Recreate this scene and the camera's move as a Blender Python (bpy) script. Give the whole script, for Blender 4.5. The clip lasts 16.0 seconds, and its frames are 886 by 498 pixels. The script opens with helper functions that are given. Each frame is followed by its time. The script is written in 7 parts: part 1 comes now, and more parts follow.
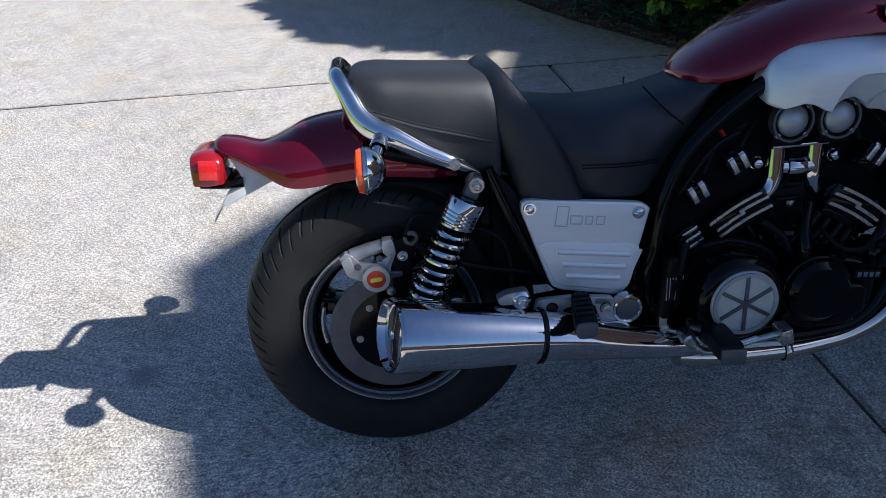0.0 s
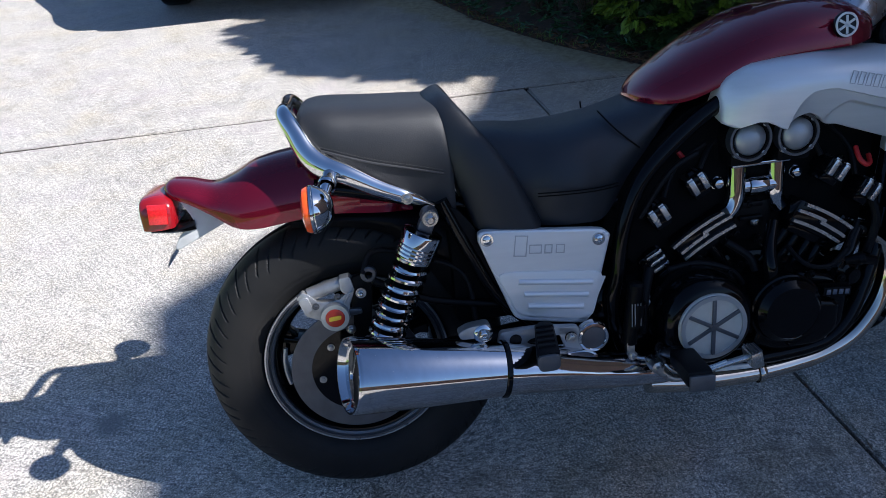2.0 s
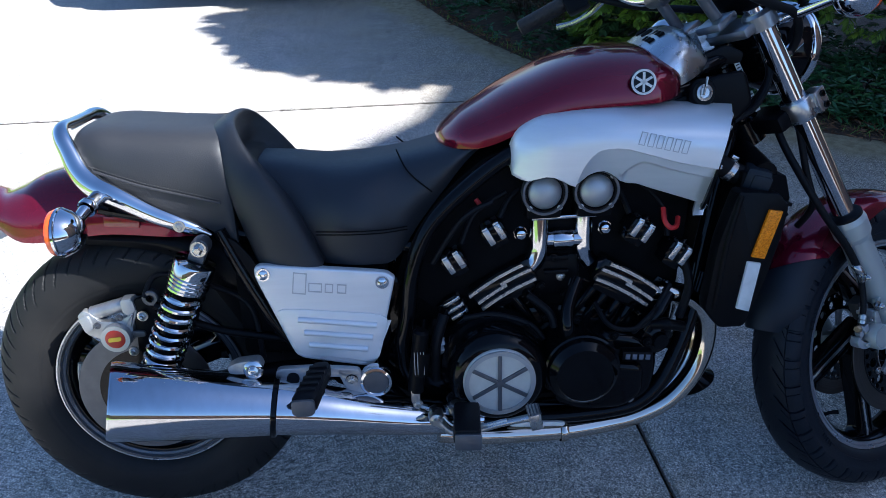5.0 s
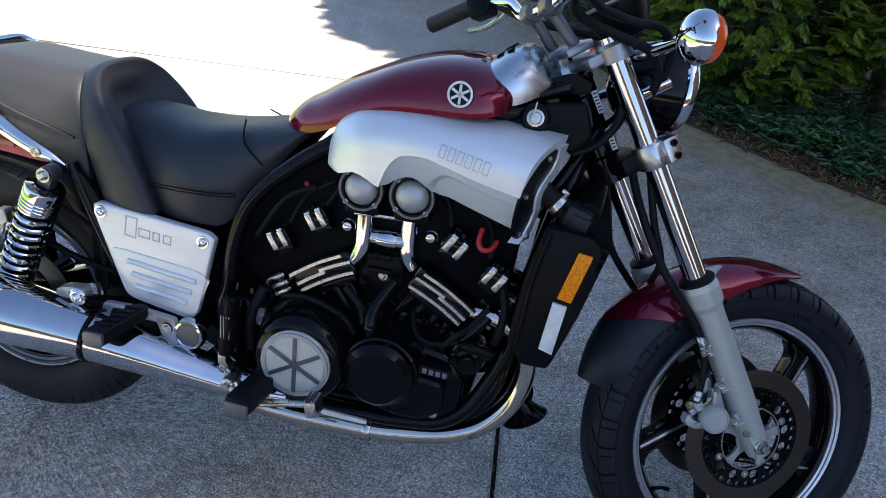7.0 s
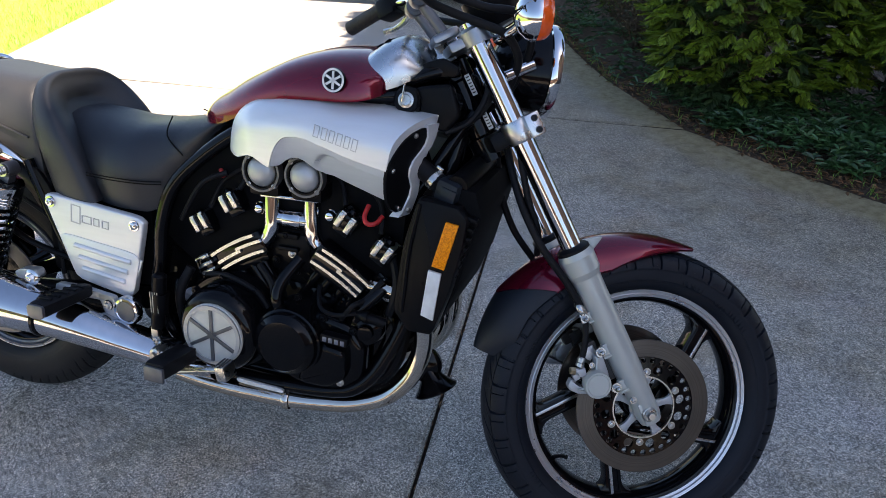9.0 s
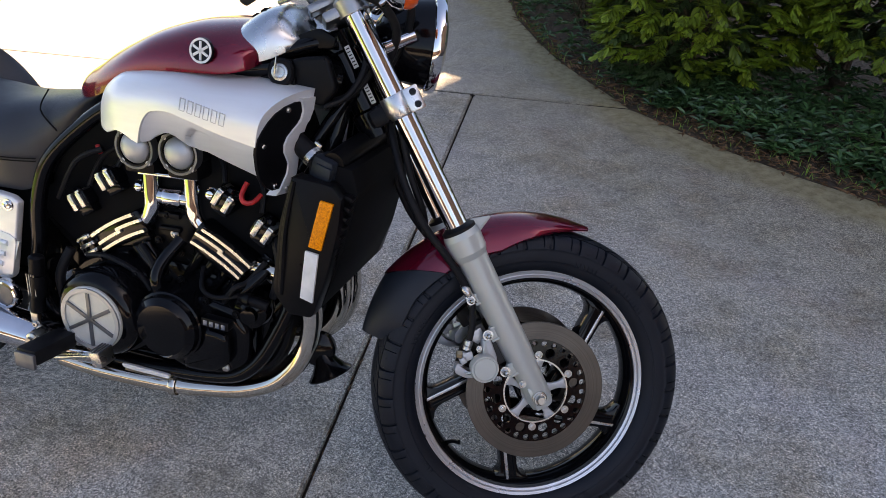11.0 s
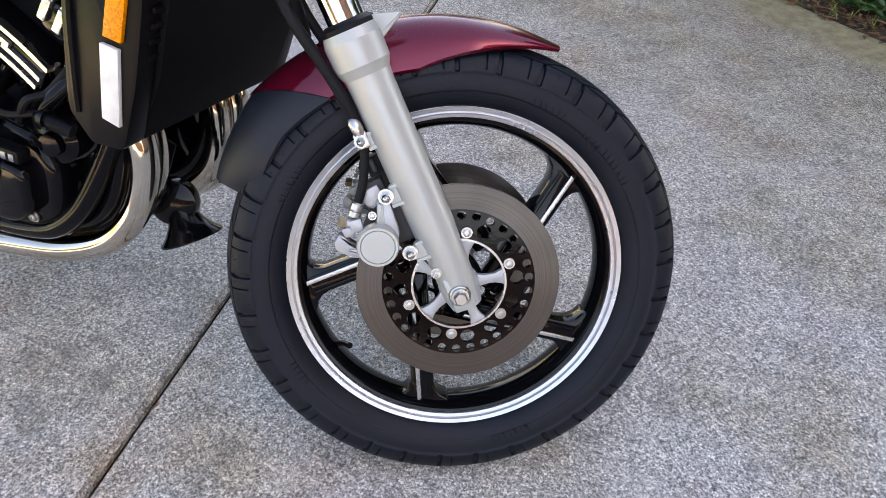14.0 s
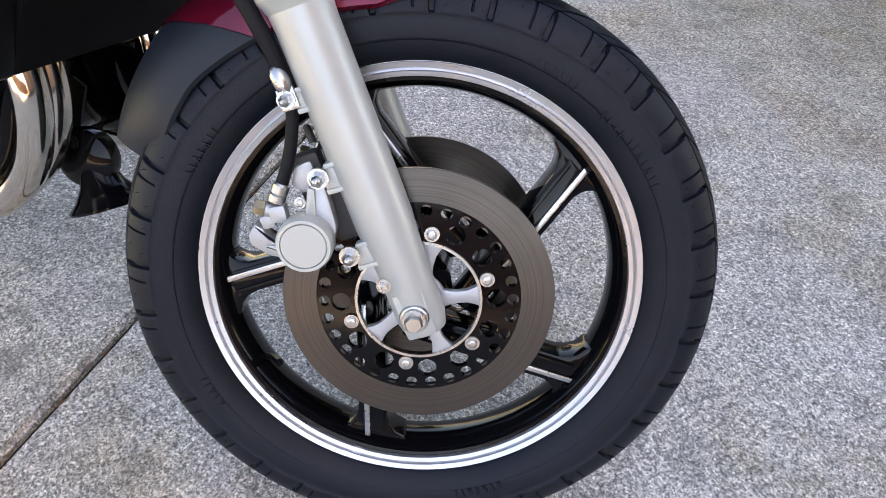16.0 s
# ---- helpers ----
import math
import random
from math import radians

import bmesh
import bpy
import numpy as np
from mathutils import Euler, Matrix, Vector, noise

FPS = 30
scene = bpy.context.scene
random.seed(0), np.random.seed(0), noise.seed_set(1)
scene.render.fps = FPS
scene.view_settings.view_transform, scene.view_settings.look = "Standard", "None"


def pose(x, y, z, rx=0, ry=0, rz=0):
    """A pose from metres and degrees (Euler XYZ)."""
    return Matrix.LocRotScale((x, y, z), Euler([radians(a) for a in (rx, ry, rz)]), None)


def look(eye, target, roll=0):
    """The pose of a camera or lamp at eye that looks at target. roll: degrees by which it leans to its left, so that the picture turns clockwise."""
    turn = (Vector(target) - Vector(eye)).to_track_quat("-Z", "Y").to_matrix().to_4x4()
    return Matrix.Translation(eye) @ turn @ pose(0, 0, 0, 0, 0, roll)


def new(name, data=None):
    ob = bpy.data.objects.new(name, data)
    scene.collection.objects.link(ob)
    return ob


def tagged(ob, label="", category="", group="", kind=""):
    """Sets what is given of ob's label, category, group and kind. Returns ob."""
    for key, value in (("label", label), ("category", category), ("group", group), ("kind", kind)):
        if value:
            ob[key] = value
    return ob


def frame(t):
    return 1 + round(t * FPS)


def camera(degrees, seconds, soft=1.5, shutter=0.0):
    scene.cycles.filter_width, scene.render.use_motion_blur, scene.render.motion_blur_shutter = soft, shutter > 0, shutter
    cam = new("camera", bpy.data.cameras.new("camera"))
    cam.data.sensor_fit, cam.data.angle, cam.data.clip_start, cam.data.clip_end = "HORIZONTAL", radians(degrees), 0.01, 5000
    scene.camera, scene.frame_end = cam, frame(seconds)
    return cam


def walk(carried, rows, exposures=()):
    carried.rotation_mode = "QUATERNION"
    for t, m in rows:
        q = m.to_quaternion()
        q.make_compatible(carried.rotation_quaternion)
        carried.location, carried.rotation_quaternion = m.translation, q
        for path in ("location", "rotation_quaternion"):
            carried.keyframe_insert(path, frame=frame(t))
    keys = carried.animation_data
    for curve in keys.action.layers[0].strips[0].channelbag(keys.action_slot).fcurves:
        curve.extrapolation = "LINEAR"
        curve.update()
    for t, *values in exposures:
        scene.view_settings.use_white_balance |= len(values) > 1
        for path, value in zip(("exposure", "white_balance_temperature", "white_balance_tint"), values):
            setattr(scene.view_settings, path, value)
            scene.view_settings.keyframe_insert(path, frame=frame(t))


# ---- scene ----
cam = camera(62.0, 16.0, soft=0.52)
PATH = [
    (0, (0.013, -1.24, 1.402), (0.161, 0.408, 0.278), -2.2),
    (0.5, (0.041, -1.245, 1.401), (0.221, 0.41, 0.293), -2.7),
    (1, (0.066, -1.238, 1.4), (0.25, 0.406, 0.276), -3.6),
    (1.5, (0.086, -1.227, 1.396), (0.268, 0.441, 0.308), -4.0),
    (2, (0.1, -1.213, 1.399), (0.257, 0.469, 0.328), -4.5),
    (2.5, (0.103, -1.208, 1.402), (0.261, 0.473, 0.329), -3.3),
    (3, (0.113, -1.218, 1.41), (0.26, 0.457, 0.327), -3.4),
    (3.5, (0.173, -1.211, 1.414), (0.319, 0.467, 0.336), -3.8),
    (4, (0.302, -1.163, 1.406), (0.482, 0.494, 0.3), -1.4),
    (4.5, (0.431, -1.144, 1.431), (0.64, 0.519, 0.339), -1.3),
    (5, (0.587, -1.174, 1.43), (0.664, 0.506, 0.347), -1.2),
    (5.2, (0.673, -1.188, 1.427), (0.684, 0.5, 0.354), -0.2),
    (7.3, (1.316, -1.116, 1.447), (0.927, 0.496, 0.33), 3.7),
    (7.5, (1.395, -1.122, 1.444), (0.93, 0.472, 0.329), 2.6),
    (8, (1.527, -1.138, 1.439), (1.01, 0.458, 0.35), 0.5),
    (8.2, (1.555, -1.147, 1.418), (1.02, 0.465, 0.362), 0.1),
    (10.3, (1.667, -1.192, 1.418), (1.21, 0.457, 0.384), -2.7),
    (10.5, (1.689, -1.17, 1.411), (1.25, 0.48, 0.37), -2.4),
    (11, (1.778, -1.079, 1.387), (1.325, 0.539, 0.303), 0.3),
    (11.5, (1.878, -1.02, 1.374), (1.338, 0.532, 0.234), 0.8),
    (12, (1.963, -0.952, 1.276), (1.369, 0.534, 0.076), 2.3),
    (12.5, (1.982, -0.875, 1.177), (1.385, 0.571, -0.07), 1.3),
    (13, (1.975, -0.853, 1.139), (1.371, 0.594, -0.102), 1.6),
    (13.5, (1.944, -0.782, 1.129), (1.372, 0.662, -0.13), 1.5),
    (14, (1.884, -0.661, 1.058), (1.391, 0.738, -0.284), 2.3),
    (14.5, (1.874, -0.529, 0.942), (1.387, 0.848, -0.424), 5.1),
    (15, (1.885, -0.448, 0.891), (1.385, 0.906, -0.494), 4.5),
    (15.5, (1.891, -0.422, 0.892), (1.341, 0.887, -0.517), 3.6),
    (16, (1.897, -0.41, 0.919), (1.304, 0.867, -0.501), 3.5),
]
walk(cam, [(t, look(eye, target, roll)) for t, eye, target, roll in PATH], exposures=[(0, 0.82, 5250, 12), (1.5, 1.0, 5250, 12), (3, 1.05, 5250, 12), (3.5, 1.04, 5200, 11), (4, 1.08, 5100, 11), (4.5, 1.45, 5050, 10), (5.2, 1.8, 5050, 10), (7.5, 2.35, 6350, 13), (8.2, 2.4, 6450, 13), (10.5, 2.35, 7700, 18), (11, 2.65, 8000, 19), (12, 3.52, 8700, 20), (12.5, 3.64, 8750, 20), (14.2, 3.62, 8700, 19), (15, 3.73, 8600, 19), (16, 3.8, 8600, 19)])

# ---- world and sun ----
SUN_DIR = Vector((1.02, -0.33, 1.0)).normalized()
world = bpy.data.worlds.new("sky")
scene.world = world
world.use_nodes = True
sky = world.node_tree.nodes.new("ShaderNodeTexSky")
sky.sky_type, sky.sun_disc = "NISHITA", False
sky.sun_elevation = math.asin(SUN_DIR.z)
sky.ozone_density, sky.dust_density = 2.6, 0.9
sky.sun_rotation = math.atan2(SUN_DIR.x, SUN_DIR.y)
background = world.node_tree.nodes["Background"]
background.inputs["Strength"].default_value = 0.055
world.node_tree.links.new(sky.outputs["Color"], background.inputs["Color"])
sun_data = bpy.data.lights.new("sun", "SUN")
sun_data.energy, sun_data.angle, sun_data.color = 5.0, radians(0.55), (1.0, 0.875, 0.7)
sun = new("sun", sun_data)
sun.matrix_world = look(SUN_DIR * 30, (0, 0, 0))


# ---- materials ----
def material(name, colour, rough=0.5, metal=0.0, vary=0.0, scale=40.0, bump=0.0, bump_scale=200.0, coat=0.0, spec=0.5, second=None, rough_vary=0.0, stretch=(1, 1, 1), island=0.0):
    """A surface with a base colour, a patchy variation towards second, fine relief and uneven gloss."""
    m = bpy.data.materials.new(name)
    m.use_nodes = True
    nodes, links = m.node_tree.nodes, m.node_tree.links
    b = nodes["Principled BSDF"]
    b.inputs["Roughness"].default_value, b.inputs["Metallic"].default_value = rough, metal
    b.inputs["Coat Weight"].default_value, b.inputs["Coat Roughness"].default_value = coat, 0.04
    b.inputs["Specular IOR Level"].default_value = spec
    b.inputs["Base Color"].default_value = (*colour, 1)
    place = nodes.new("ShaderNodeTexCoord")
    mapping = nodes.new("ShaderNodeMapping")
    mapping.inputs["Scale"].default_value = stretch
    links.new(place.outputs["Object"], mapping.inputs["Vector"])
    if vary or rough_vary:
        n = nodes.new("ShaderNodeTexNoise")
        n.inputs["Scale"].default_value, n.inputs["Detail"].default_value = scale, 6
        links.new(mapping.outputs["Vector"], n.inputs["Vector"])
        if vary:
            ramp = nodes.new("ShaderNodeMapRange")
            ramp.inputs["From Min"].default_value, ramp.inputs["From Max"].default_value = 0.35, 0.7
            ramp.inputs["To Max"].default_value = vary
            links.new(n.outputs["Fac"], ramp.inputs["Value"])
            mix = nodes.new("ShaderNodeMix")
            mix.data_type = "RGBA"
            mix.inputs["A"].default_value = (*colour, 1)
            mix.inputs["B"].default_value = (*(second or [c * 0.55 for c in colour]), 1)
            links.new(ramp.outputs["Result"], mix.inputs["Factor"])
            source = mix.outputs["Result"]
            if island:
                geo = nodes.new("ShaderNodeNewGeometry")
                hsv = nodes.new("ShaderNodeHueSaturation")
                span = nodes.new("ShaderNodeMapRange")
                span.inputs["To Min"].default_value, span.inputs["To Max"].default_value = 1 - island, 1 + island
                links.new(geo.outputs["Random Per Island"], span.inputs["Value"])
                links.new(span.outputs["Result"], hsv.inputs["Value"])
                links.new(source, hsv.inputs["Color"])
                source = hsv.outputs["Color"]
            links.new(source, b.inputs["Base Color"])
        if rough_vary:
            rr = nodes.new("ShaderNodeMapRange")
            rr.inputs["To Min"].default_value, rr.inputs["To Max"].default_value = max(0, rough - rough_vary), rough + rough_vary
            links.new(n.outputs["Fac"], rr.inputs["Value"])
            links.new(rr.outputs["Result"], b.inputs["Roughness"])
    if bump:
        n2 = nodes.new("ShaderNodeTexNoise")
        n2.inputs["Scale"].default_value, n2.inputs["Detail"].default_value = bump_scale, 4
        links.new(mapping.outputs["Vector"], n2.inputs["Vector"])
        bp = nodes.new("ShaderNodeBump")
        bp.inputs["Strength"].default_value, bp.inputs["Distance"].default_value = 1.0, bump
        links.new(n2.outputs["Fac"], bp.inputs["Height"])
        links.new(bp.outputs["Normal"], b.inputs["Normal"])
    return m


def concrete_material():
    """Exposed-aggregate concrete: pale paste, dark and pale stones, broad stains."""
    m = bpy.data.materials.new("concrete")
    m.use_nodes = True
    nodes, links = m.node_tree.nodes, m.node_tree.links
    b = nodes["Principled BSDF"]
    b.inputs["Roughness"].default_value = 0.85
    b.inputs["Specular IOR Level"].default_value = 0.35
    place = nodes.new("ShaderNodeTexCoord")

    def noise_node(scale, detail, rough=0.5):
        n = nodes.new("ShaderNodeTexNoise")
        n.inputs["Scale"].default_value, n.inputs["Detail"].default_value, n.inputs["Roughness"].default_value = scale, detail, rough
        links.new(place.outputs["Object"], n.inputs["Vector"])
        return n.outputs["Fac"]

    def span(value, a, z, lo, hi):
        r = nodes.new("ShaderNodeMapRange")
        for key, v in (("From Min", a), ("From Max", z), ("To Min", lo), ("To Max", hi)):
            r.inputs[key].default_value = v
        links.new(value, r.inputs["Value"])
        return r.outputs["Result"]

    def mix(fac, a, z, kind="MIX"):
        x = nodes.new("ShaderNodeMix")
        x.data_type, x.blend_type = "RGBA", kind
        links.new(fac, x.inputs["Factor"])
        for key, v in (("A", a), ("B", z)):
            if isinstance(v, tuple):
                x.inputs[key].default_value = (*v, 1)
            else:
                links.new(v, x.inputs[key])
        return x.outputs["Result"]

    def cells(scale):
        v = nodes.new("ShaderNodeTexVoronoi")
        v.inputs["Scale"].default_value = scale
        links.new(place.outputs["Object"], v.inputs["Vector"])
        split = nodes.new("ShaderNodeSeparateColor")
        links.new(v.outputs["Color"], split.inputs["Color"])
        return split.outputs["Red"]

    def dot(nx, ny, c):
        v = nodes.new("ShaderNodeVectorMath")
        v.operation = "DOT_PRODUCT"
        v.inputs[1].default_value = (nx, ny, 0)
        links.new(place.outputs["Object"], v.inputs[0])
        return maths("SUBTRACT", v.outputs["Value"], c)

    def maths(kind, a, z):
        n = nodes.new("ShaderNodeMath")
        n.operation = kind
        for i, v in enumerate((a, z)):
            if isinstance(v, float):
                n.inputs[i].default_value = v
            else:
                links.new(v, n.inputs[i])
        return n.outputs[0]

    pits = cells(520)
    stones = cells(255)
    grit = cells(390)
    chips = cells(250)
    flecks = cells(330)
    grain = noise_node(290, 4, 0.8)
    patch = noise_node(1.4, 8, 0.66)
    blot = noise_node(6.5, 9, 0.72)
    scuff = noise_node(22, 6, 0.7)
    clump = noise_node(125, 4, 0.75)
    # stains show as more dark grains, not as a smooth veil
    soiling = maths("ADD", maths("MULTIPLY", maths("SUBTRACT", blot, 0.5), 0.36), maths("ADD", maths("MULTIPLY", maths("SUBTRACT", patch, 0.5), 0.16), maths("MULTIPLY", maths("SUBTRACT", scuff, 0.5), 0.2)))
    level = maths("SUBTRACT", maths("ADD", grain, maths("MULTIPLY", maths("SUBTRACT", clump, 0.5), 0.42)), soiling)
    base = mix(span(level, 0.26, 0.62, 0, 1), (0.2, 0.186, 0.166), (0.7, 0.648, 0.574))
    base = mix(span(stones, 0.72, 0.84, 0, 0.75), base, (0.7, 0.658, 0.592))
    base = mix(span(stones, 0.26, 0.1, 0, 0.62), base, (0.15, 0.144, 0.14))
    base = mix(span(pits, 0.22, 0.1, 0, 0.72), base, (0.09, 0.09, 0.092))
    base = mix(span(flecks, 0.93, 0.95, 0, 0.9), base, (0.72, 0.696, 0.648))
    base = mix(span(soiling, 0.02, 0.2, 0, 0.35), base, (0.16, 0.15, 0.136))
    # every grain has a tone of its own
    tone = maths("MULTIPLY", span(grit, 0, 1, 0.66, 1.32), span(chips, 0, 1, 0.58, 1.38))
    grey = nodes.new("ShaderNodeCombineColor")
    for key in ("Red", "Green", "Blue"):
        links.new(tone, grey.inputs[key])
    base = mix(span(grit, 0, 1, 1, 1), base, grey.outputs["Color"], "MULTIPLY")
    # dirt has settled on the damp side of the drive, more so on the slab beside the garage
    damp = maths("MINIMUM", maths("ADD", span(dot(1.0, -0.35, 0.0), 0.2, 1.1, 0.2, 0.75), span(dot(1.0, 0.0885, 1.163), 0.02, -0.04, 0.0, 0.35)), span(dot(1.0, -0.35, 0.0), -0.4, 0.5, 0.15, 1.0))
    mottle = maths("ADD", maths("MULTIPLY", noise_node(11, 8, 0.72), 0.6), maths("MULTIPLY", noise_node(3.2, 5, 0.6), 0.4))
    base = mix(maths("MULTIPLY", span(mottle, 0.5, 0.64, 0, 0.55), damp), base, (0.16, 0.145, 0.132))
    base = mix(maths("MULTIPLY", span(mottle, 0.47, 0.34, 0, 0.32), damp), base, (0.64, 0.61, 0.56))
    rust = noise_node(2.3, 7, 0.68)
    base = mix(maths("MULTIPLY", span(rust, 0.5, 0.66, 0, 0.9), damp), base, mix(span(rust, 0, 1, 1, 1), base, (0.86, 0.74, 0.6), "MULTIPLY"))
    # faint lichen and weathering tints, a few hand-widths across
    tint = noise_node(3.1, 5, 0.6)
    base = mix(span(tint, 0.5, 0.72, 0, 0.75), base, mix(span(tint, 0, 1, 1, 1), base, (0.98, 0.93, 0.8), "MULTIPLY"))
    base = mix(span(tint, 0.46, 0.28, 0, 0.8), base, mix(span(tint, 0, 1, 1, 1), base, (0.95, 0.91, 0.98), "MULTIPLY"))
    # pale mossy margin along the planted edge
    edge = None
    line = [(0.91, 3.86), (1.47, 2.84), (1.81, 2.41), (2.22, 2.075), (2.72, 1.775), (4.6, 1.28)]
    for (x0, y0), (x1, y1) in zip(line, line[1:]):
        size = math.hypot(x1 - x0, y1 - y0)
        nx, ny = (y1 - y0) / size, -(x1 - x0) / size
        d = dot(nx, ny, nx * x0 + ny * y0)
        edge = d if edge is None else maths("MAXIMUM", edge, d)
    ragged = maths("ADD", edge, maths("MULTIPLY", noise_node(5, 6, 0.65), 0.3))
    base = mix(span(ragged, 0.42, 0.28, 0, 0.92), base, mix(span(scuff, 0.4, 0.62, 0, 1), (0.52, 0.465, 0.31), (0.34, 0.292, 0.18)))
    # earth washed onto the paving beside the bed
    base = mix(span(ragged, 1.6, 0.4, 0, 0.8), base, mix(span(ragged, 0, 1, 1, 1), base, (0.74, 0.66, 0.52), "MULTIPLY"))
    # one old oil spot
    spot = nodes.new("ShaderNodeVectorMath")
    spot.operation = "DISTANCE"
    spot.inputs[1].default_value = (-0.682, 0.327, 0)
    links.new(place.outputs["Object"], spot.inputs[0])
    wide = maths("ADD", spot.outputs["Value"], maths("MULTIPLY", blot, 0.06))
    base = mix(span(wide, 0.085, 0.055, 0, 0.75), base, (0.24, 0.232, 0.224))
    fine = pits
    links.new(base, b.inputs["Base Color"])
    bp = nodes.new("ShaderNodeBump")
    bp.inputs["Strength"].default_value, bp.inputs["Distance"].default_value = 0.8, 0.004
    links.new(mix(span(fine, 0, 1, 0.5, 0.5), grain, fine), bp.inputs["Height"])
    links.new(bp.outputs["Normal"], b.inputs["Normal"])
    return m


CONCRETE = concrete_material()
SOIL = material("soil", (0.07, 0.05, 0.035), 0.95, vary=0.8, scale=30, bump=0.01, bump_scale=60, second=(0.16, 0.1, 0.06))
JOINT_DIRT = material("joint_dirt", (0.022, 0.017, 0.013), 0.95, vary=0.8, scale=60, second=(0.05, 0.036, 0.025), bump=0.003, bump_scale=90, spec=0.1)
GRASS = material("grass", (0.16, 0.3, 0.03), 0.6, vary=0.8, scale=8, second=(0.28, 0.4, 0.06), island=0.3)
IVY = material("ivy_leaf", (0.035, 0.085, 0.028), 0.38, vary=0.8, scale=6, second=(0.07, 0.15, 0.04), island=0.4)
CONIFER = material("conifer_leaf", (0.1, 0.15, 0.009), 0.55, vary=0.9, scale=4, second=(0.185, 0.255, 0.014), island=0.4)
CONIFER_DARK = material("conifer_leaf_dark", (0.03, 0.055, 0.014), 0.6, vary=0.8, scale=5, second=(0.05, 0.09, 0.02), island=0.3)
TWIGGY = material("twiggy_leaf", (0.055, 0.05, 0.022), 0.6, vary=0.9, scale=9, second=(0.095, 0.07, 0.035), island=0.4)
LITTER = material("dry_leaf", (0.2, 0.1, 0.04), 0.8, vary=0.7, scale=20, second=(0.1, 0.05, 0.025), island=0.4)
BARK = material("bark", (0.1, 0.07, 0.05), 0.9, vary=0.7, scale=30, bump=0.01, bump_scale=50)
RUBBER = material("tyre_rubber", (0.004, 0.006, 0.011), 0.5, vary=0.8, scale=9, bump=0.0004, bump_scale=500, second=(0.009, 0.011, 0.0155), rough_vary=0.1, spec=0.24)
RUBBER_DUSTY = material("dusty_tyre_rubber", (0.0075, 0.008, 0.0095), 0.6, vary=0.9, scale=7, bump=0.0004, bump_scale=500, second=(0.021, 0.02, 0.019), rough_vary=0.1, spec=0.25)
FLAP = material("black_plastic_flap", (0.009, 0.013, 0.02), 0.5, spec=0.3, vary=0.5, scale=12, second=(0.016, 0.018, 0.022), rough_vary=0.1)
SOFT_RUBBER = material("soft_rubber", (0.008, 0.008, 0.0095), 0.5, spec=0.14, vary=0.5, scale=40, bump=0.0003, bump_scale=400)
BLACK = material("black_paint", (0.003, 0.003, 0.004), 0.09, vary=0.4, scale=25, second=(0.005, 0.005, 0.0055), spec=0.19, rough_vary=0.05, bump=0.00006, bump_scale=160)
SATIN = material("satin_black", (0.004, 0.004, 0.005), 0.33, vary=0.5, scale=20, second=(0.007, 0.007, 0.0076), rough_vary=0.15, spec=0.1, bump=0.0002, bump_scale=600)
VOID = material("inner_black", (0.003, 0.003, 0.0035), 0.7, spec=0.08, vary=0.5, scale=20, second=(0.006, 0.006, 0.0065))
DUSTY = material("dusty_black", (0.02, 0.019, 0.018), 0.6, vary=0.7, scale=14, second=(0.05, 0.045, 0.04))
HARD_CHROME = material("hard_chrome", (0.56, 0.56, 0.58), 0.06, 1.0, vary=0.3, scale=18, second=(0.42, 0.42, 0.42), rough_vary=0.03, stretch=(3, 3, 0.4))
CHROME = material("chrome", (0.66, 0.665, 0.68), 0.045, 1.0, vary=0.25, scale=18, second=(0.54, 0.535, 0.53), rough_vary=0.03)
STEEL = material("steel", (0.55, 0.54, 0.52), 0.28, 1.0, vary=0.6, scale=30, second=(0.38, 0.36, 0.33), rough_vary=0.1)
EXHAUST = material("worn_chrome", (0.6, 0.56, 0.5), 0.08, 1.0, vary=0.6, scale=12, second=(0.5, 0.42, 0.32), rough_vary=0.06)
DISC = material("disc_steel", (0.105, 0.095, 0.087), 0.32, 1.0, vary=0.7, scale=16, second=(0.085, 0.074, 0.066), rough_vary=0.08)


def turn_disc(m):
    """Fine concentric marks and a brushed sheen round a disc's middle."""
    nodes, links = m.node_tree.nodes, m.node_tree.links
    b = nodes["Principled BSDF"]
    radius = nodes.new("ShaderNodeAttribute")
    radius.attribute_name = "turning_radius"
    marks = nodes.new("ShaderNodeTexNoise")
    marks.noise_dimensions = "1D"
    marks.inputs["Scale"].default_value, marks.inputs["Detail"].default_value, marks.inputs["Roughness"].default_value = 420, 5, 0.7
    links.new(radius.outputs["Fac"], marks.inputs["W"])
    shade = nodes.new("ShaderNodeMapRange")
    for key, v in (("From Min", 0.3), ("From Max", 0.7), ("To Min", 0.78), ("To Max", 1.2)):
        shade.inputs[key].default_value = v
    links.new(marks.outputs["Fac"], shade.inputs["Value"])
    scale = nodes.new("ShaderNodeVectorMath")
    scale.operation = "SCALE"
    links.new(b.inputs["Base Color"].links[0].from_socket, scale.inputs[0])
    links.new(shade.outputs["Result"], scale.inputs["Scale"])
    links.new(scale.outputs["Vector"], b.inputs["Base Color"])
    bp = nodes.new("ShaderNodeBump")
    bp.inputs["Strength"].default_value, bp.inputs["Distance"].default_value = 0.25, 0.0002
    links.new(marks.outputs["Fac"], bp.inputs["Height"])
    links.new(bp.outputs["Normal"], b.inputs["Normal"])


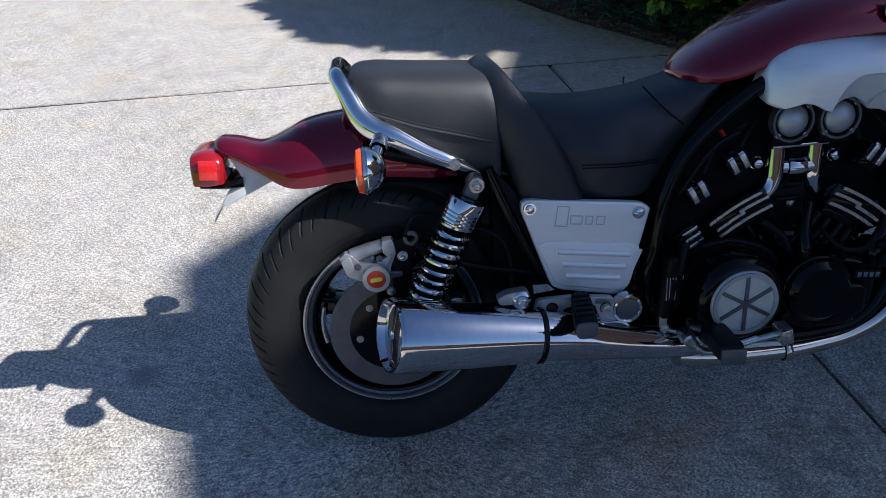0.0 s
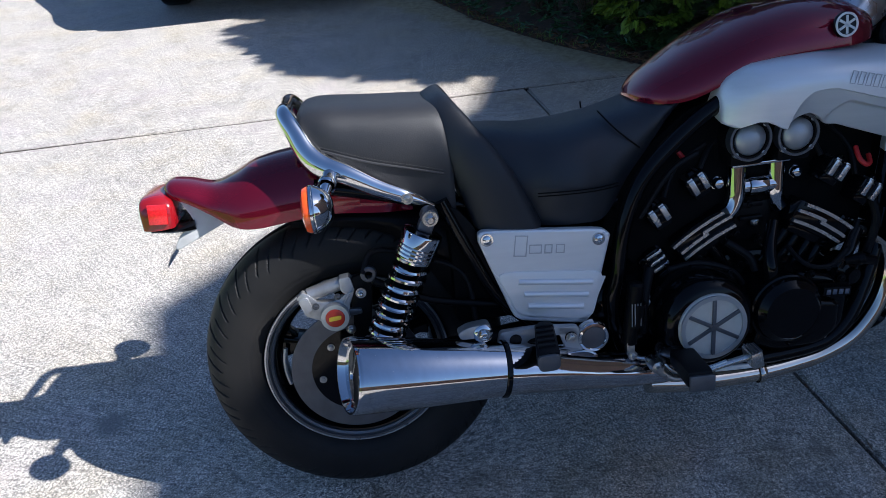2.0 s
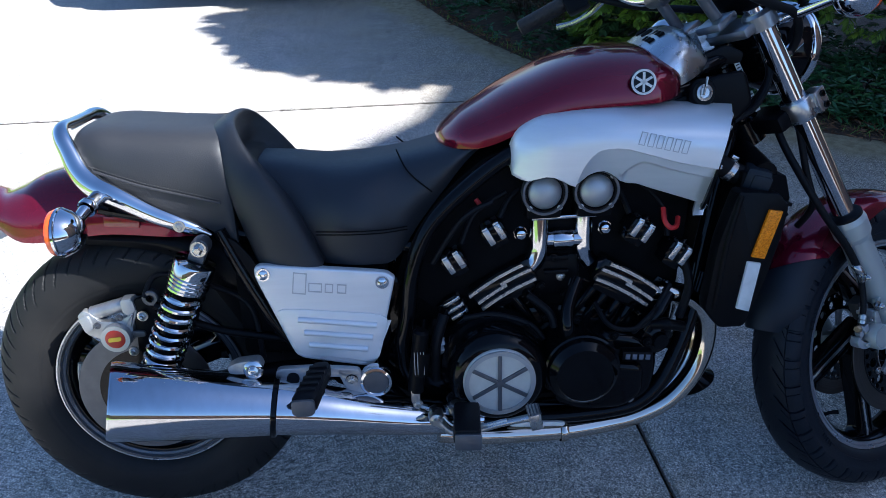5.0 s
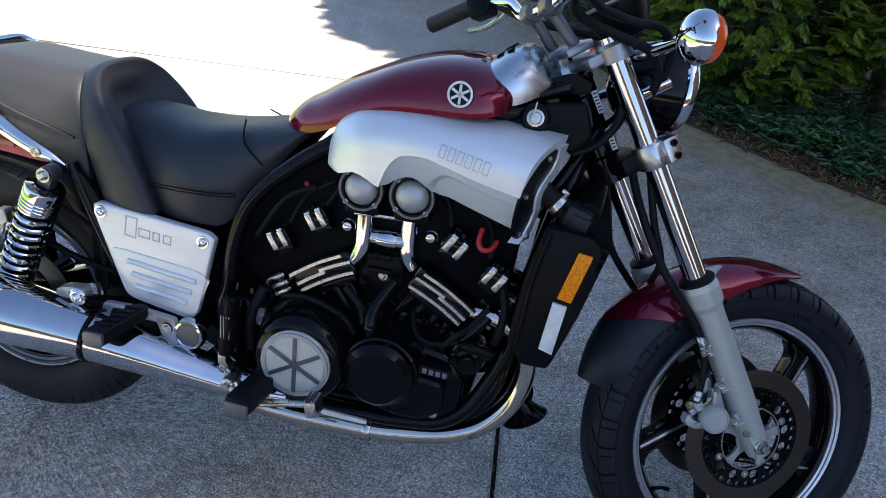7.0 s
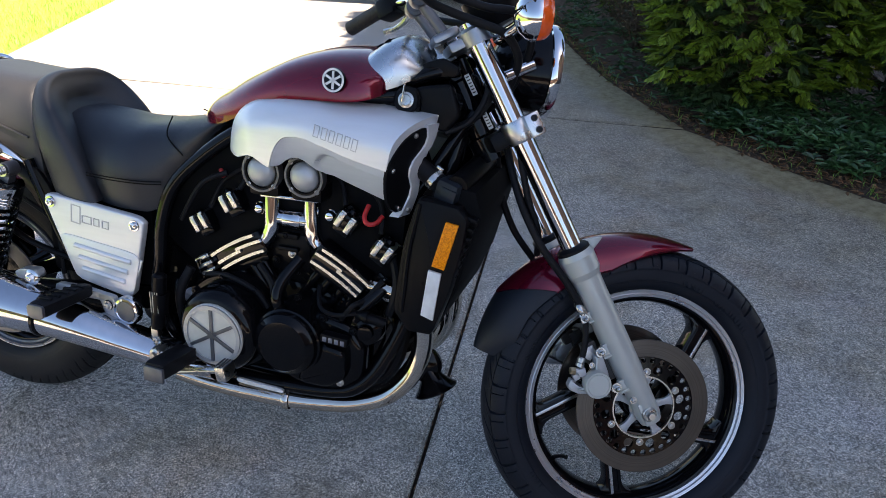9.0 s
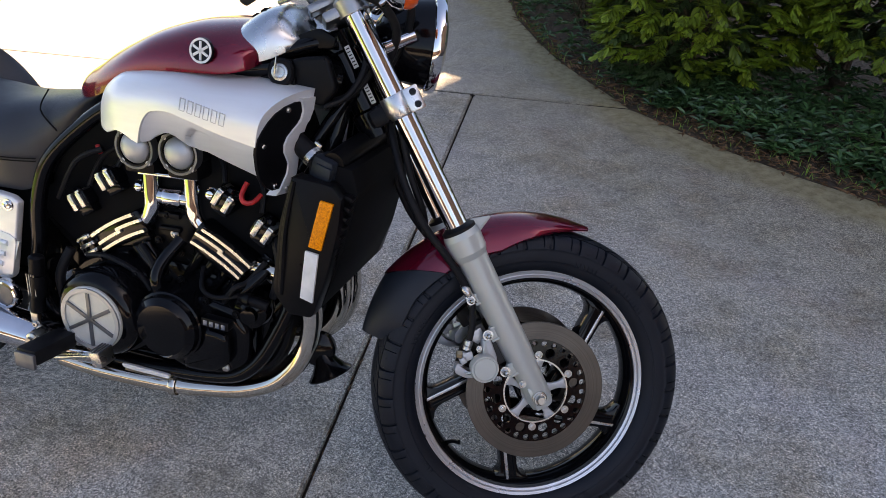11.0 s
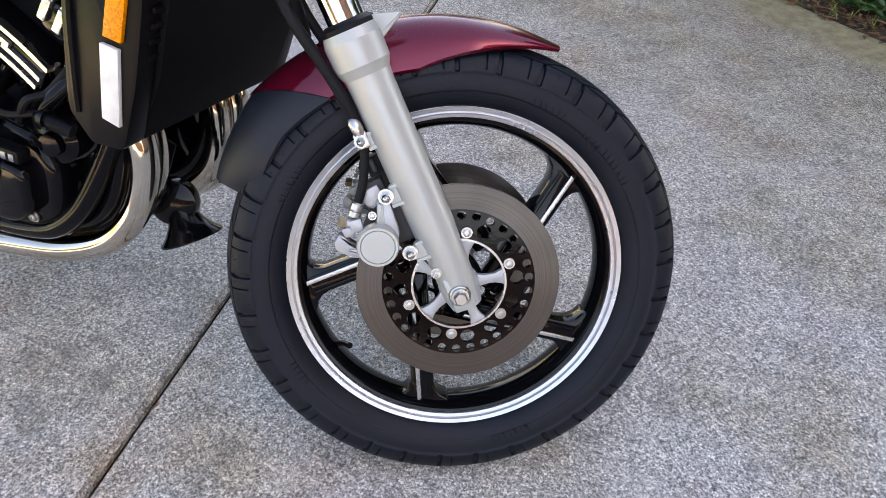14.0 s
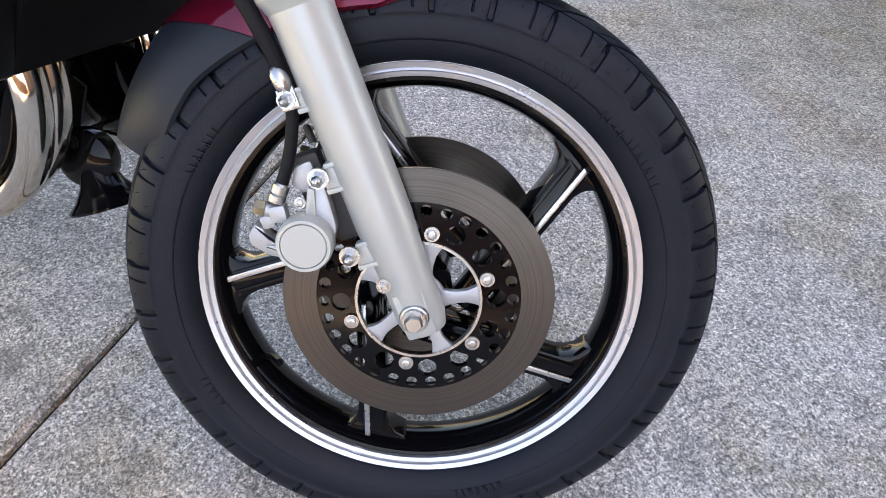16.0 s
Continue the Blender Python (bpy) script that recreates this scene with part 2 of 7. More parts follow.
turn_disc(DISC)
LIP = material("worn_rim_lip", (0.5, 0.515, 0.55), 0.3, 0.85, vary=0.7, scale=24, second=(0.5, 0.49, 0.48), rough_vary=0.1, bump=0.0002, bump_scale=120)
CAST_PALE = material("pale_casting", (0.43, 0.44, 0.45), 0.42, 0.6, vary=0.6, scale=50, second=(0.42, 0.42, 0.42), bump=0.0003, bump_scale=300, rough_vary=0.1)
CAST_DARK = material("dark_casting", (0.14, 0.145, 0.16), 0.4, 0.7, vary=0.5, scale=30, bump=0.0003, bump_scale=300)
STEEL_BLUE = material("dull_terminal", (0.2, 0.23, 0.3), 0.35, 0.8, vary=0.4, scale=30)
GRIP = material("worn_grip", (0.035, 0.025, 0.017), 0.6, vary=0.9, scale=120, second=(0.01, 0.009, 0.008), bump=0.002, bump_scale=160)
ALU = material("brushed_aluminium", (0.78, 0.79, 0.8), 0.36, 0.4, vary=0.5, scale=22, second=(0.68, 0.69, 0.7), rough_vary=0.08, bump=0.0001, bump_scale=300, stretch=(0.3, 1, 3))
POLISHED = material("polished_lip", (0.56, 0.57, 0.58), 0.28, 1.0, vary=0.5, scale=30, second=(0.5, 0.5, 0.5), rough_vary=0.08)
YOKE = material("dull_aluminium", (0.3, 0.31, 0.33), 0.34, 0.9, vary=0.5, scale=30, second=(0.24, 0.245, 0.255), rough_vary=0.08)
SILVER = material("silver_paint", (0.45, 0.465, 0.435), 0.42, 0.3, vary=0.5, scale=16, second=(0.43, 0.44, 0.41), coat=0.25, rough_vary=0.08)
CAST = material("cast_aluminium", (0.5, 0.5, 0.5), 0.45, 0.8, vary=0.6, scale=40, second=(0.28, 0.27, 0.26), bump=0.0004, bump_scale=500)
PALE = material("pale_cover", (0.6, 0.6, 0.55), 0.5, 0.3, vary=0.5, scale=40, second=(0.46, 0.46, 0.42))
MAROON = material("maroon_paint", (0.165, 0.0055, 0.023), 0.25, 0.55, vary=0.4, scale=6, second=(0.13, 0.004, 0.018), coat=0.9)
MAROON.node_tree.nodes["Principled BSDF"].inputs["Specular Tint"].default_value = (0.5, 0.03, 0.06, 1)
VINYL_WORN = material("sun_faded_vinyl", (0.02, 0.021, 0.025), 0.46, vary=0.6, scale=7, bump=0.0005, bump_scale=900, second=(0.029, 0.0285, 0.029), rough_vary=0.08)
VINYL = material("seat_vinyl", (0.012, 0.0145, 0.02), 0.44, vary=0.5, scale=9, bump=0.0005, bump_scale=900, second=(0.018, 0.018, 0.02), rough_vary=0.08)
STITCH = material("stitch_thread", (0.06, 0.06, 0.06), 0.7, spec=0.2)
THREAD = material("seam", (0.004, 0.004, 0.0045), 0.7, spec=0.1)
AMBER = material("amber_lens", (1.0, 0.33, 0.002), 0.3, vary=1.0, scale=330, second=(0.6, 0.13, 0.0), spec=0.25, bump=0.0006, bump_scale=300)
SIGNAL_LENS = material("signal_lens", (0.85, 0.11, 0.01), 0.15, vary=0.6, scale=120, second=(0.7, 0.07, 0.005), coat=0.6)
RED_LENS = material("red_lens", (0.26, 0.006, 0.01), 0.18, vary=0.3, scale=40, coat=0.7)
RED_REFLECTOR = material("red_reflector", (0.75, 0.015, 0.02), 0.2, vary=0.7, scale=260, second=(0.5, 0.01, 0.01), coat=0.6)
WHITE = material("white_reflector", (0.74, 0.74, 0.72), 0.45, vary=0.4, scale=40)
GREY_PLASTIC = material("grey_plastic", (0.62, 0.62, 0.6), 0.5, vary=0.4, scale=20)
YELLOW = material("yellow_print", (0.8, 0.55, 0.03), 0.5)
BADGE_RED = material("badge_red", (0.5, 0.04, 0.015), 0.4, vary=0.4, scale=60)
RED_WIRE = material("red_rubber", (0.5, 0.02, 0.02), 0.5)
ENGRAVED = material("engraving", (0.5, 0.51, 0.53), 0.6, 0.4)
BRASS = material("dull_brass", (0.42, 0.33, 0.2), 0.4, 0.9, vary=0.5, scale=60)
BRICK = material("brick_wall", (0.26, 0.15, 0.11), 0.85, vary=0.8, scale=18, second=(0.36, 0.23, 0.17), bump=0.004, bump_scale=40)
ROOFING = material("roof_tile", (0.14, 0.13, 0.125), 0.8, vary=0.6, scale=10)
CAR_PAINT = material("car_paint", (0.02, 0.022, 0.028), 0.3, vary=0.3, scale=3, coat=0.8)
HEADGLASS = material("headlamp_glass", (0.8, 0.82, 0.84), 0.06, 0.6, coat=1.0)


# ---- mesh helpers ----
def link(name, bm, mat, parent=None, label="", smooth=True, m=None, sharp=38):
    """Links a bmesh as one mesh object, with its hard edges kept sharp."""
    if m is not None:
        bmesh.ops.transform(bm, matrix=m, verts=bm.verts)
    bmesh.ops.recalc_face_normals(bm, faces=bm.faces)
    if smooth:
        for f in bm.faces:
            f.smooth = True
        for e in bm.edges:
            if len(e.link_faces) == 2 and e.calc_face_angle(0) > radians(sharp):
                e.smooth = False
    mesh = bpy.data.meshes.new(name)
    bm.to_mesh(mesh)
    bm.free()
    mesh.materials.append(mat)
    ob = new(name, mesh)
    if parent is not None:
        ob.parent = parent
    if label:
        ob["label"] = label
    return ob


def part(name, bm, mat, parent, label="", m=None, smooth=True, sharp=38):
    return link(name, bm, mat, parent, label, smooth, m, sharp)


def join(*bms):
    """Merges bmeshes into the first."""
    first = bms[0]
    for other in bms[1:]:
        mesh = bpy.data.meshes.new("scrap")
        other.to_mesh(mesh)
        other.free()
        first.from_mesh(mesh)
        bpy.data.meshes.remove(mesh)
    return first


def spline(pts, n=6, closed=False):
    """Points along a smooth curve through pts."""
    pts = [Vector(p) for p in pts]
    out, k = [], len(pts)
    for i in range(k if closed else k - 1):
        if closed:
            a, b, c, d = (pts[(i + j) % k] for j in (-1, 0, 1, 2))
        else:
            a, b, c, d = pts[max(i - 1, 0)], pts[i], pts[i + 1], pts[min(i + 2, k - 1)]
        for j in range(n):
            t = j / n
            out.append(0.5 * (2 * b + (c - a) * t + (2 * a - 5 * b + 4 * c - d) * t * t + (3 * b - a - 3 * c + d) * t**3))
    if not closed:
        out.append(pts[-1])
    return out


def loft(rings, cap=True, closed=True):
    """Skins rings of points that have the same count."""
    bm = bmesh.new()
    rows = [[bm.verts.new(p) for p in ring] for ring in rings]
    n = len(rows[0])
    for a, b in zip(rows, rows[1:]):
        for i in range(n if closed else n - 1):
            j = (i + 1) % n
            bm.faces.new((a[i], a[j], b[j], b[i]))
    if cap and closed:
        bm.faces.new(rows[0][::-1])
        bm.faces.new(rows[-1])
    return bm


def tube(pts, r, n=12, steps=5, squash=1.0, up=(0, 0, 1), cap=True):
    """A round or flattened bar along a smooth path; r is one radius or one for each point."""
    radii = r if isinstance(r, (list, tuple)) else [r] * len(pts)
    rich = spline([(*p, rr) for p, rr in zip(pts, radii)] and [Vector((*p, rr)) for p, rr in zip(pts, radii)], steps) if len(pts) > 2 else [Vector((*p, rr)) for p, rr in zip(pts, radii)]
    path, radii = [Vector(p[:3]) for p in rich], [p[3] for p in rich]
    rings, side = [], None
    for i, p in enumerate(path):
        d = (path[min(i + 1, len(path) - 1)] - path[max(i - 1, 0)]).normalized()
        if side is None:
            side = d.cross(Vector(up))
            if side.length < 1e-3:
                side = d.cross(Vector((1, 0, 0)))
        side = (side - d * side.dot(d)).normalized()
        other = d.cross(side)
        rings.append([p + radii[i] * (math.cos(2 * math.pi * k / n) * side * squash + math.sin(2 * math.pi * k / n) * other) for k in range(n)])
    return loft(rings, cap)


def lathe(profile, centre, axis=(0, 1, 0), n=48, start=0.0):
    """Turns a profile of (radius, along) round an axis through centre."""
    axis = Vector(axis).normalized()
    u = axis.orthogonal().normalized() if abs(axis.y) < 0.9 else Vector((1, 0, 0)) - axis * axis.x
    u.normalize()
    v = axis.cross(u)
    centre = Vector(centre)
    bm = bmesh.new()
    rows = []
    for r, a in profile:
        if r < 1e-6:
            rows.append([bm.verts.new(centre + axis * a)])
        else:
            rows.append([bm.verts.new(centre + axis * a + r * (math.cos(start + 2 * math.pi * k / n) * u + math.sin(start + 2 * math.pi * k / n) * v)) for k in range(n)])
    for a, b in zip(rows, rows[1:]):
        for i in range(n):
            j = (i + 1) % n
            if len(a) == 1 and len(b) == 1:
                break
            if len(a) == 1:
                bm.faces.new((a[0], b[j], b[i]))
            elif len(b) == 1:
                bm.faces.new((a[i], a[j], b[0]))
            else:
                bm.faces.new((a[i], a[j], b[j], b[i]))
    return bm


def ring(r0, r1, y0, y1, centre, n=64, bevel=0.0):
    """A flat ring about the y axis."""
    b = bevel
    return lathe([(r0, y0), (r1 - b, y0), (r1, y0 + b), (r1, y1 - b), (r1 - b, y1), (r0, y1), (r0, y0)], centre, n=n)


def plate(outline, y0, y1, bevel=0.002, segments=2):
    """An outline of (x, z) made solid between y0 and y1."""
    bm = bmesh.new()
    a = [bm.verts.new((x, y0, z)) for x, z in outline]
    b = [bm.verts.new((x, y1, z)) for x, z in outline]
    bm.faces.new(a)
    bm.faces.new(b[::-1])
    for i in range(len(a)):
        j = (i + 1) % len(a)
        bm.faces.new((a[i], b[i], b[j], a[j]))
    bmesh.ops.recalc_face_normals(bm, faces=bm.faces)
    if bevel:
        edges = [e for e in bm.edges if e.calc_face_angle(0) > 0.5]
        bmesh.ops.bevel(bm, geom=edges, offset=bevel, segments=segments, affect="EDGES", profile=0.6)
    return bm


def box(centre, size, bevel=0.004, turn=(0, 0, 0), segments=2):
    bm = bmesh.new()
    bmesh.ops.create_cube(bm, size=1)
    bmesh.ops.scale(bm, vec=size, verts=bm.verts)
    if bevel:
        bmesh.ops.bevel(bm, geom=bm.edges[:], offset=bevel, segments=segments, affect="EDGES", profile=0.6)
    bmesh.ops.transform(bm, matrix=pose(*centre, *turn), verts=bm.verts)
    return bm


def rounded(outline, n=4, r=0.3):
    """Rounds the corners of an outline of (x, z)."""
    out, k = [], len(outline)
    for i in range(k):
        a, b, c = (Vector(outline[(i + j) % k]) for j in (-1, 0, 1))
        p, q = b + (a - b) * r, b + (c - b) * r
        for j in range(n + 1):
            t = j / n
            s = (1 - t) ** 2 * p + 2 * t * (1 - t) * b + t * t * q
            out.append((s.x, s.y))
    return out


def bolt(centre, r=0.008, axis=(0, -1, 0), head=0.006):
    """A hexagon bolt head on a washer."""
    washer = lathe([(r * 1.45, 0), (r * 1.45, head * 0.35), (0, head * 0.35)], centre, axis, 16)
    hexa = lathe([(r, head * 0.3), (r, head * 0.9), (r * 0.8, head), (r * 0.45, head), (r * 0.4, head * 0.7), (0, head * 0.7)], centre, axis, 6)
    return join(washer, hexa)


def body_ring(x, w, top, bottom, n=28, power=2.6, tuck=0.85, lean=0.0):
    """A closed cross-section at x: a rounded hood with half-width w, its foot tucked in. lean shears it along x with height."""
    pts = []
    for k in range(n + 1):
        a = math.pi * k / n
        c, s = math.cos(a), math.sin(a)
        y = math.copysign(abs(c) ** (2 / power), c) * w
        h = abs(s) ** (2 / power)
        y *= tuck + (1 - tuck) * min(1, h * 2.2)
        pts.append((x + lean * h, y, bottom + (top - bottom) * h))
    return pts


def curve_at(table, x):
    """Linear look-up in rows of (x, ...)."""
    for a, b in zip(table, table[1:]):
        if x <= b[0]:
            t = 0 if b[0] == a[0] else (x - a[0]) / (b[0] - a[0])
            return [p + (q - p) * t for p, q in zip(a[1:], b[1:])]
    return list(table[-1][1:])


def body(table, steps=5, **kw):
    """A hull from rows of (x, half-width, top, bottom), smoothed between them."""
    rich = spline([Vector(row) for row in table], steps)
    return loft([body_ring(*row, **kw) for row in rich])


# ---- ground and setting ----
def flat_piece(outline, top, thick, chamfer=0.004, segments=1):
    """A slab with a level top from an outline of (x, y)."""
    bm = bmesh.new()
    low = [bm.verts.new((x, y, top - thick)) for x, y in outline]
    high = [bm.verts.new((x, y, top)) for x, y in outline]
    face = bm.faces.new(high)
    for i in range(len(low)):
        j = (i + 1) % len(low)
        bm.faces.new((low[i], low[j], high[j], high[i]))
    bmesh.ops.bevel(bm, geom=[e for e in face.edges], offset=chamfer, segments=segments, affect="EDGES")
    return bm


ground_bm = bmesh.new()
bmesh.ops.create_grid(ground_bm, x_segments=4, y_segments=4, size=900)
ground = tagged(link("ground", ground_bm, SOIL, m=pose(0, 0, -0.045)), "bare brown garden soil under plants and paving", "ground", kind="structure")

GARDEN = [(-0.5, 9.6), (0.6, 4.8), (0.91, 3.86), (1.12, 3.42), (1.28, 3.12), (1.47, 2.84), (1.65, 2.58), (1.81, 2.41), (2.03, 2.215), (2.22, 2.075), (2.46, 1.915), (2.72, 1.775), (3.3, 1.56), (4.6, 1.28)]
LAWN = [(-4.1, 9.6), (-2.95, 4.2), (-2.78, 3.4), (-2.6, 2.6), (-2.5, 0.0), (-2.45, -9.4)]


def joint_a(x):
    return 2.427 + 0.03 * x


def joint_b(y):
    return 1.163 - 0.0885 * y


GAP, GAP_A = 0.0055, 0.006
driveway = tagged(new("driveway"), "grey exposed-aggregate concrete driveway slabs with open joints", "driveway", kind="structure")
corner = (joint_b(2.455), 2.455)
a_left, a_right = (-2.58, joint_a(-2.58)), (1.735, joint_a(1.735))
b_foot = (joint_b(-9.4), -9.4)
slabs = [
    [(corner[0] - GAP, corner[1] - GAP_A), (a_left[0], a_left[1] - GAP_A), LAWN[4], LAWN[5], (b_foot[0] - GAP, b_foot[1])],
    [(corner[0] + GAP, corner[1] - GAP_A), (b_foot[0] + GAP, b_foot[1]), (4.6, -9.4), GARDEN[13], *GARDEN[12:6:-1], (a_right[0], a_right[1] - GAP_A)],
    [(a_left[0], a_left[1] + GAP_A), (corner[0], corner[1] + GAP_A), (a_right[0], a_right[1] + GAP_A), *GARDEN[5::-1], *LAWN[:4]],
]
for outline in slabs:
    part("slab", flat_piece(outline, 0.0, 0.1, 0.008, 3), CONCRETE, driveway, smooth=False)
# dirt packed into the open joints
for start, end, sunk in ((a_left, corner, 0.0195), (corner, a_right, 0.021), (corner, b_foot, 0.034)):
    along = Vector((end[0] - start[0], end[1] - start[1], 0))
    part("joint_dirt", box((start[0] + along.x / 2, start[1] + along.y / 2, -sunk), (along.length, 0.026, 0.03), 0.002, (0, 0, math.degrees(math.atan2(along.y, along.x)))), JOINT_DIRT, driveway, "dark dirt packed in the joint", smooth=False)
# ---- the motorcycle ----
LEAN_SIDE = 12.0
BIKE = Matrix.Translation((0.02, 0.03, 0)) @ pose(0, 0, 0, -LEAN_SIDE, 0, 0)
bike = new("motorcycle")
bike.matrix_world = BIKE
tagged(bike, "maroon and black muscle motorcycle parked leaning on concrete", "motorcycle")

AXLE = Vector((1.617, 0, 0.306))
RAKE, STEER_ANGLE = radians(30), radians(26.8)
STEER_AXIS = Vector((-math.sin(RAKE), 0, math.cos(RAKE)))
AHEAD = Vector((math.cos(RAKE), 0, math.sin(RAKE)))
PIVOT = AXLE - 0.0545 * AHEAD
STEER = Matrix.Translation((-0.004, -0.002, -0.002)) @ Matrix.Translation(PIVOT) @ Matrix.Rotation(STEER_ANGLE, 4, STEER_AXIS) @ Matrix.Translation(-PIVOT)
# the tail parts sit a little behind their drawn places
TAIL = Matrix.Translation((-0.013, 0, 0))


def tyre(centre, radius, width, bead, grooves, m=None, n=900, across=88):
    """A tyre as a fine turned skin, its tread grooves cut by grooves(angle, across)."""
    bm = bmesh.new()
    rows = []
    for k in range(n):
        a = 2 * math.pi * k / n
        row = []
        for i in range(across + 1):
            t = -1 + 2 * i / across
            b = t * radians(148)
            s, c = math.sin(b), math.cos(b)
            mid = (radius + bead) / 2
            half = (radius - bead) / 2
            y = math.copysign(abs(s) ** 0.82, s) * width / 2
            r = mid + half * math.copysign(abs(c) ** 0.85, c)
            if abs(t) > 0.93:
                y *= 0.94
            cut = grooves(a, t)
            r -= cut * max(0.25, c)
            y -= math.copysign(cut * abs(s), y)
            row.append(bm.verts.new((centre[0] + r * math.cos(a), centre[1] + y, centre[2] + r * math.sin(a))))
        rows.append(row)
    for k in range(n):
        a, b = rows[k], rows[(k + 1) % n]
        for i in range(across):
            bm.faces.new((a[i], b[i], b[i + 1], a[i + 1]))
    return bm


def slot(off, half, depth):
    """Depth of a soft-edged groove at a distance off its middle line."""
    e = min(1, max(0, (half + 0.0012 - off) / 0.0012))
    return depth * e * e * (3 - 2 * e)


def front_tyre(centre, radius, width, bead, pitches=33):
    """A road tyre whose skin is laid out along its tread: straight grooves and sipes on the shoulder, hooked ones on the crown."""
    step = 2 * math.pi / pitches
    marks = (0, 0.02, 0.043, 0.062, 0.11, 0.16, 0.21, 0.26, 0.295, 0.306, 0.313, 0.32, 0.327, 0.334, 0.345, 0.4, 0.46, 0.52, 0.58, 0.64, 0.7, 0.76, 0.82, 0.88, 0.938, 0.957, 0.98)
    half_rows = [0.0, 0.02, 0.04, 0.06, 0.08, 0.1, 0.12, 0.14, 0.16, 0.18, 0.2, 0.22, 0.24, 0.26, 0.266, 0.2715, 0.2765, 0.2835, 0.2885, 0.294, 0.3, 0.32, 0.34, 0.36, 0.38, 0.4, 0.42, 0.44, 0.46, 0.48, 0.5, 0.515, 0.53, 0.54, 0.55, 0.558, 0.566, 0.58, 0.6, 0.63, 0.66, 0.7, 0.715, 0.72, 0.725, 0.74, 0.77, 0.8, 0.83, 0.86, 0.9, 0.93, 0.96, 1.0]
    across = [-u for u in half_rows[:0:-1]] + half_rows
    bm = bmesh.new()
    rows = []
    for k in range(pitches):
        for p in marks:
            row = []
            for t in across:
                u, side = abs(t), (1 if t > 0 else -1)
                b = u * radians(148)
                sn, c = math.sin(b), math.cos(b)
                y = side * sn ** 0.82 * width / 2
                r = (radius + bead) / 2 + (radius - bead) / 2 * math.copysign(abs(c) ** 0.85, c)
                if u > 0.93:
                    y *= 0.94
                swing = min(1, u / 0.1)
                a = (k + p + 0.25) * step - 0.72 * max(0, 0.28 - max(u, 0.08)) + side * 0.25 * step * swing * swing * (3 - 2 * swing) * (u < 0.28) + side * 0.25 * step * (u >= 0.28)
                grow = min(1, max(0, (u - 0.08) / 0.06)) * min(1, max(0, (0.564 - u) / 0.02))
                wide = 0.0012 + 0.0014 * min(1, abs(u - 0.28) / 0.12)
                cut = slot(min(p, 1 - p) * step * r, wide, 0.0055) * grow
                if 0.16 < u < 0.52:
                    cut = max(cut, slot(abs(p - 0.32) * step * r, 0.0003, 0.0028))
                if 0.273 < u < 0.287:
                    cut = max(cut, 0.0036)
                # the sidewall lies a little below the tread, with one fine bead line
                cut = max(cut, 0.0016 * min(1, max(0, (u - 0.556) / 0.02)))
                if 0.718 < u < 0.722:
                    cut += 0.0008
                r -= cut * max(0.25, c)
                y -= math.copysign(cut * sn, y)
                row.append(bm.verts.new((centre[0] + r * math.cos(a), centre[1] + y, centre[2] + r * math.sin(a))))
            rows.append(row)
    for k in range(len(rows)):
        a, b = rows[k], rows[(k + 1) % len(rows)]
        for i in range(len(across) - 1):
            bm.faces.new((a[i], b[i], b[i + 1], a[i + 1]))
    return bm


def moulding_hairs(centre, radius, width, bead, count, seed):
    """Thin rubber hairs left by the mould, standing on tread and shoulder."""
    r0 = random.Random(seed)
    bm = bmesh.new()
    for k in range(count):
        for u in (0.06, 0.2, 0.38, 0.5):
            for side in (-1, 1):
                a = 2 * math.pi * (k + r0.uniform(-0.2, 0.2) + u * 3) / count
                b = u * radians(148)
                base = (radius + bead) / 2 + (radius - bead) / 2 * abs(math.cos(b)) ** 0.85 - 0.001
                y = side * math.sin(b) ** 0.82 * width / 2
                out = Vector((math.cos(a) * math.cos(b), side * math.sin(b), math.sin(a) * math.cos(b)))
                foot = Vector((centre[0] + base * math.cos(a), centre[1] + y, centre[2] + base * math.sin(a)))
                tip = foot + out * r0.uniform(0.004, 0.0085) + Vector((r0.uniform(-1, 1), r0.uniform(-1, 1), r0.uniform(-1, 1))) * 0.0012
                x = out.orthogonal().normalized() * 0.00045
                z = out.cross(x)
                ring_v = [bm.verts.new(foot + x), bm.verts.new(foot - x * 0.5 + z * 0.87), bm.verts.new(foot - x * 0.5 - z * 0.87)]
                top = bm.verts.new(tip)
                for q in range(3):
                    bm.faces.new((ring_v[q], ring_v[(q + 1) % 3], top))
    return bm


def rear_grooves(a, t):
    side = 1 if t > 0 else -1
    u = abs(t)
    step = 2 * math.pi / 30
    p = ((a + side * (0.16 * u + 0.3 * u * u) + (0.5 if side > 0 else 0) * step) / step) % 1
    near = min(p, 1 - p) * step * 0.32
    cut = slot(near, 0.0012, 0.004) * min(1, max(0, (u - 0.1) / 0.06)) * min(1, max(0, (0.47 - u) / 0.04))
    q = (p + 0.5) % 1
    cut = max(cut, slot(min(q, 1 - q) * step * 0.32, 0.0008, 0.003) * min(1, max(0, (u - 0.24) / 0.05)) * min(1, max(0, (0.52 - u) / 0.04)))
    if u < 0.02:
        cut = 0.005
    # raised wear band at the foot of the sidewall
    if 0.74 < u < 0.76:
        cut = max(cut, 0.001)
    return cut


def polar(c, r, a, y):
    return (c[0] + r * math.cos(a), c[1] + y, c[2] + r * math.sin(a))


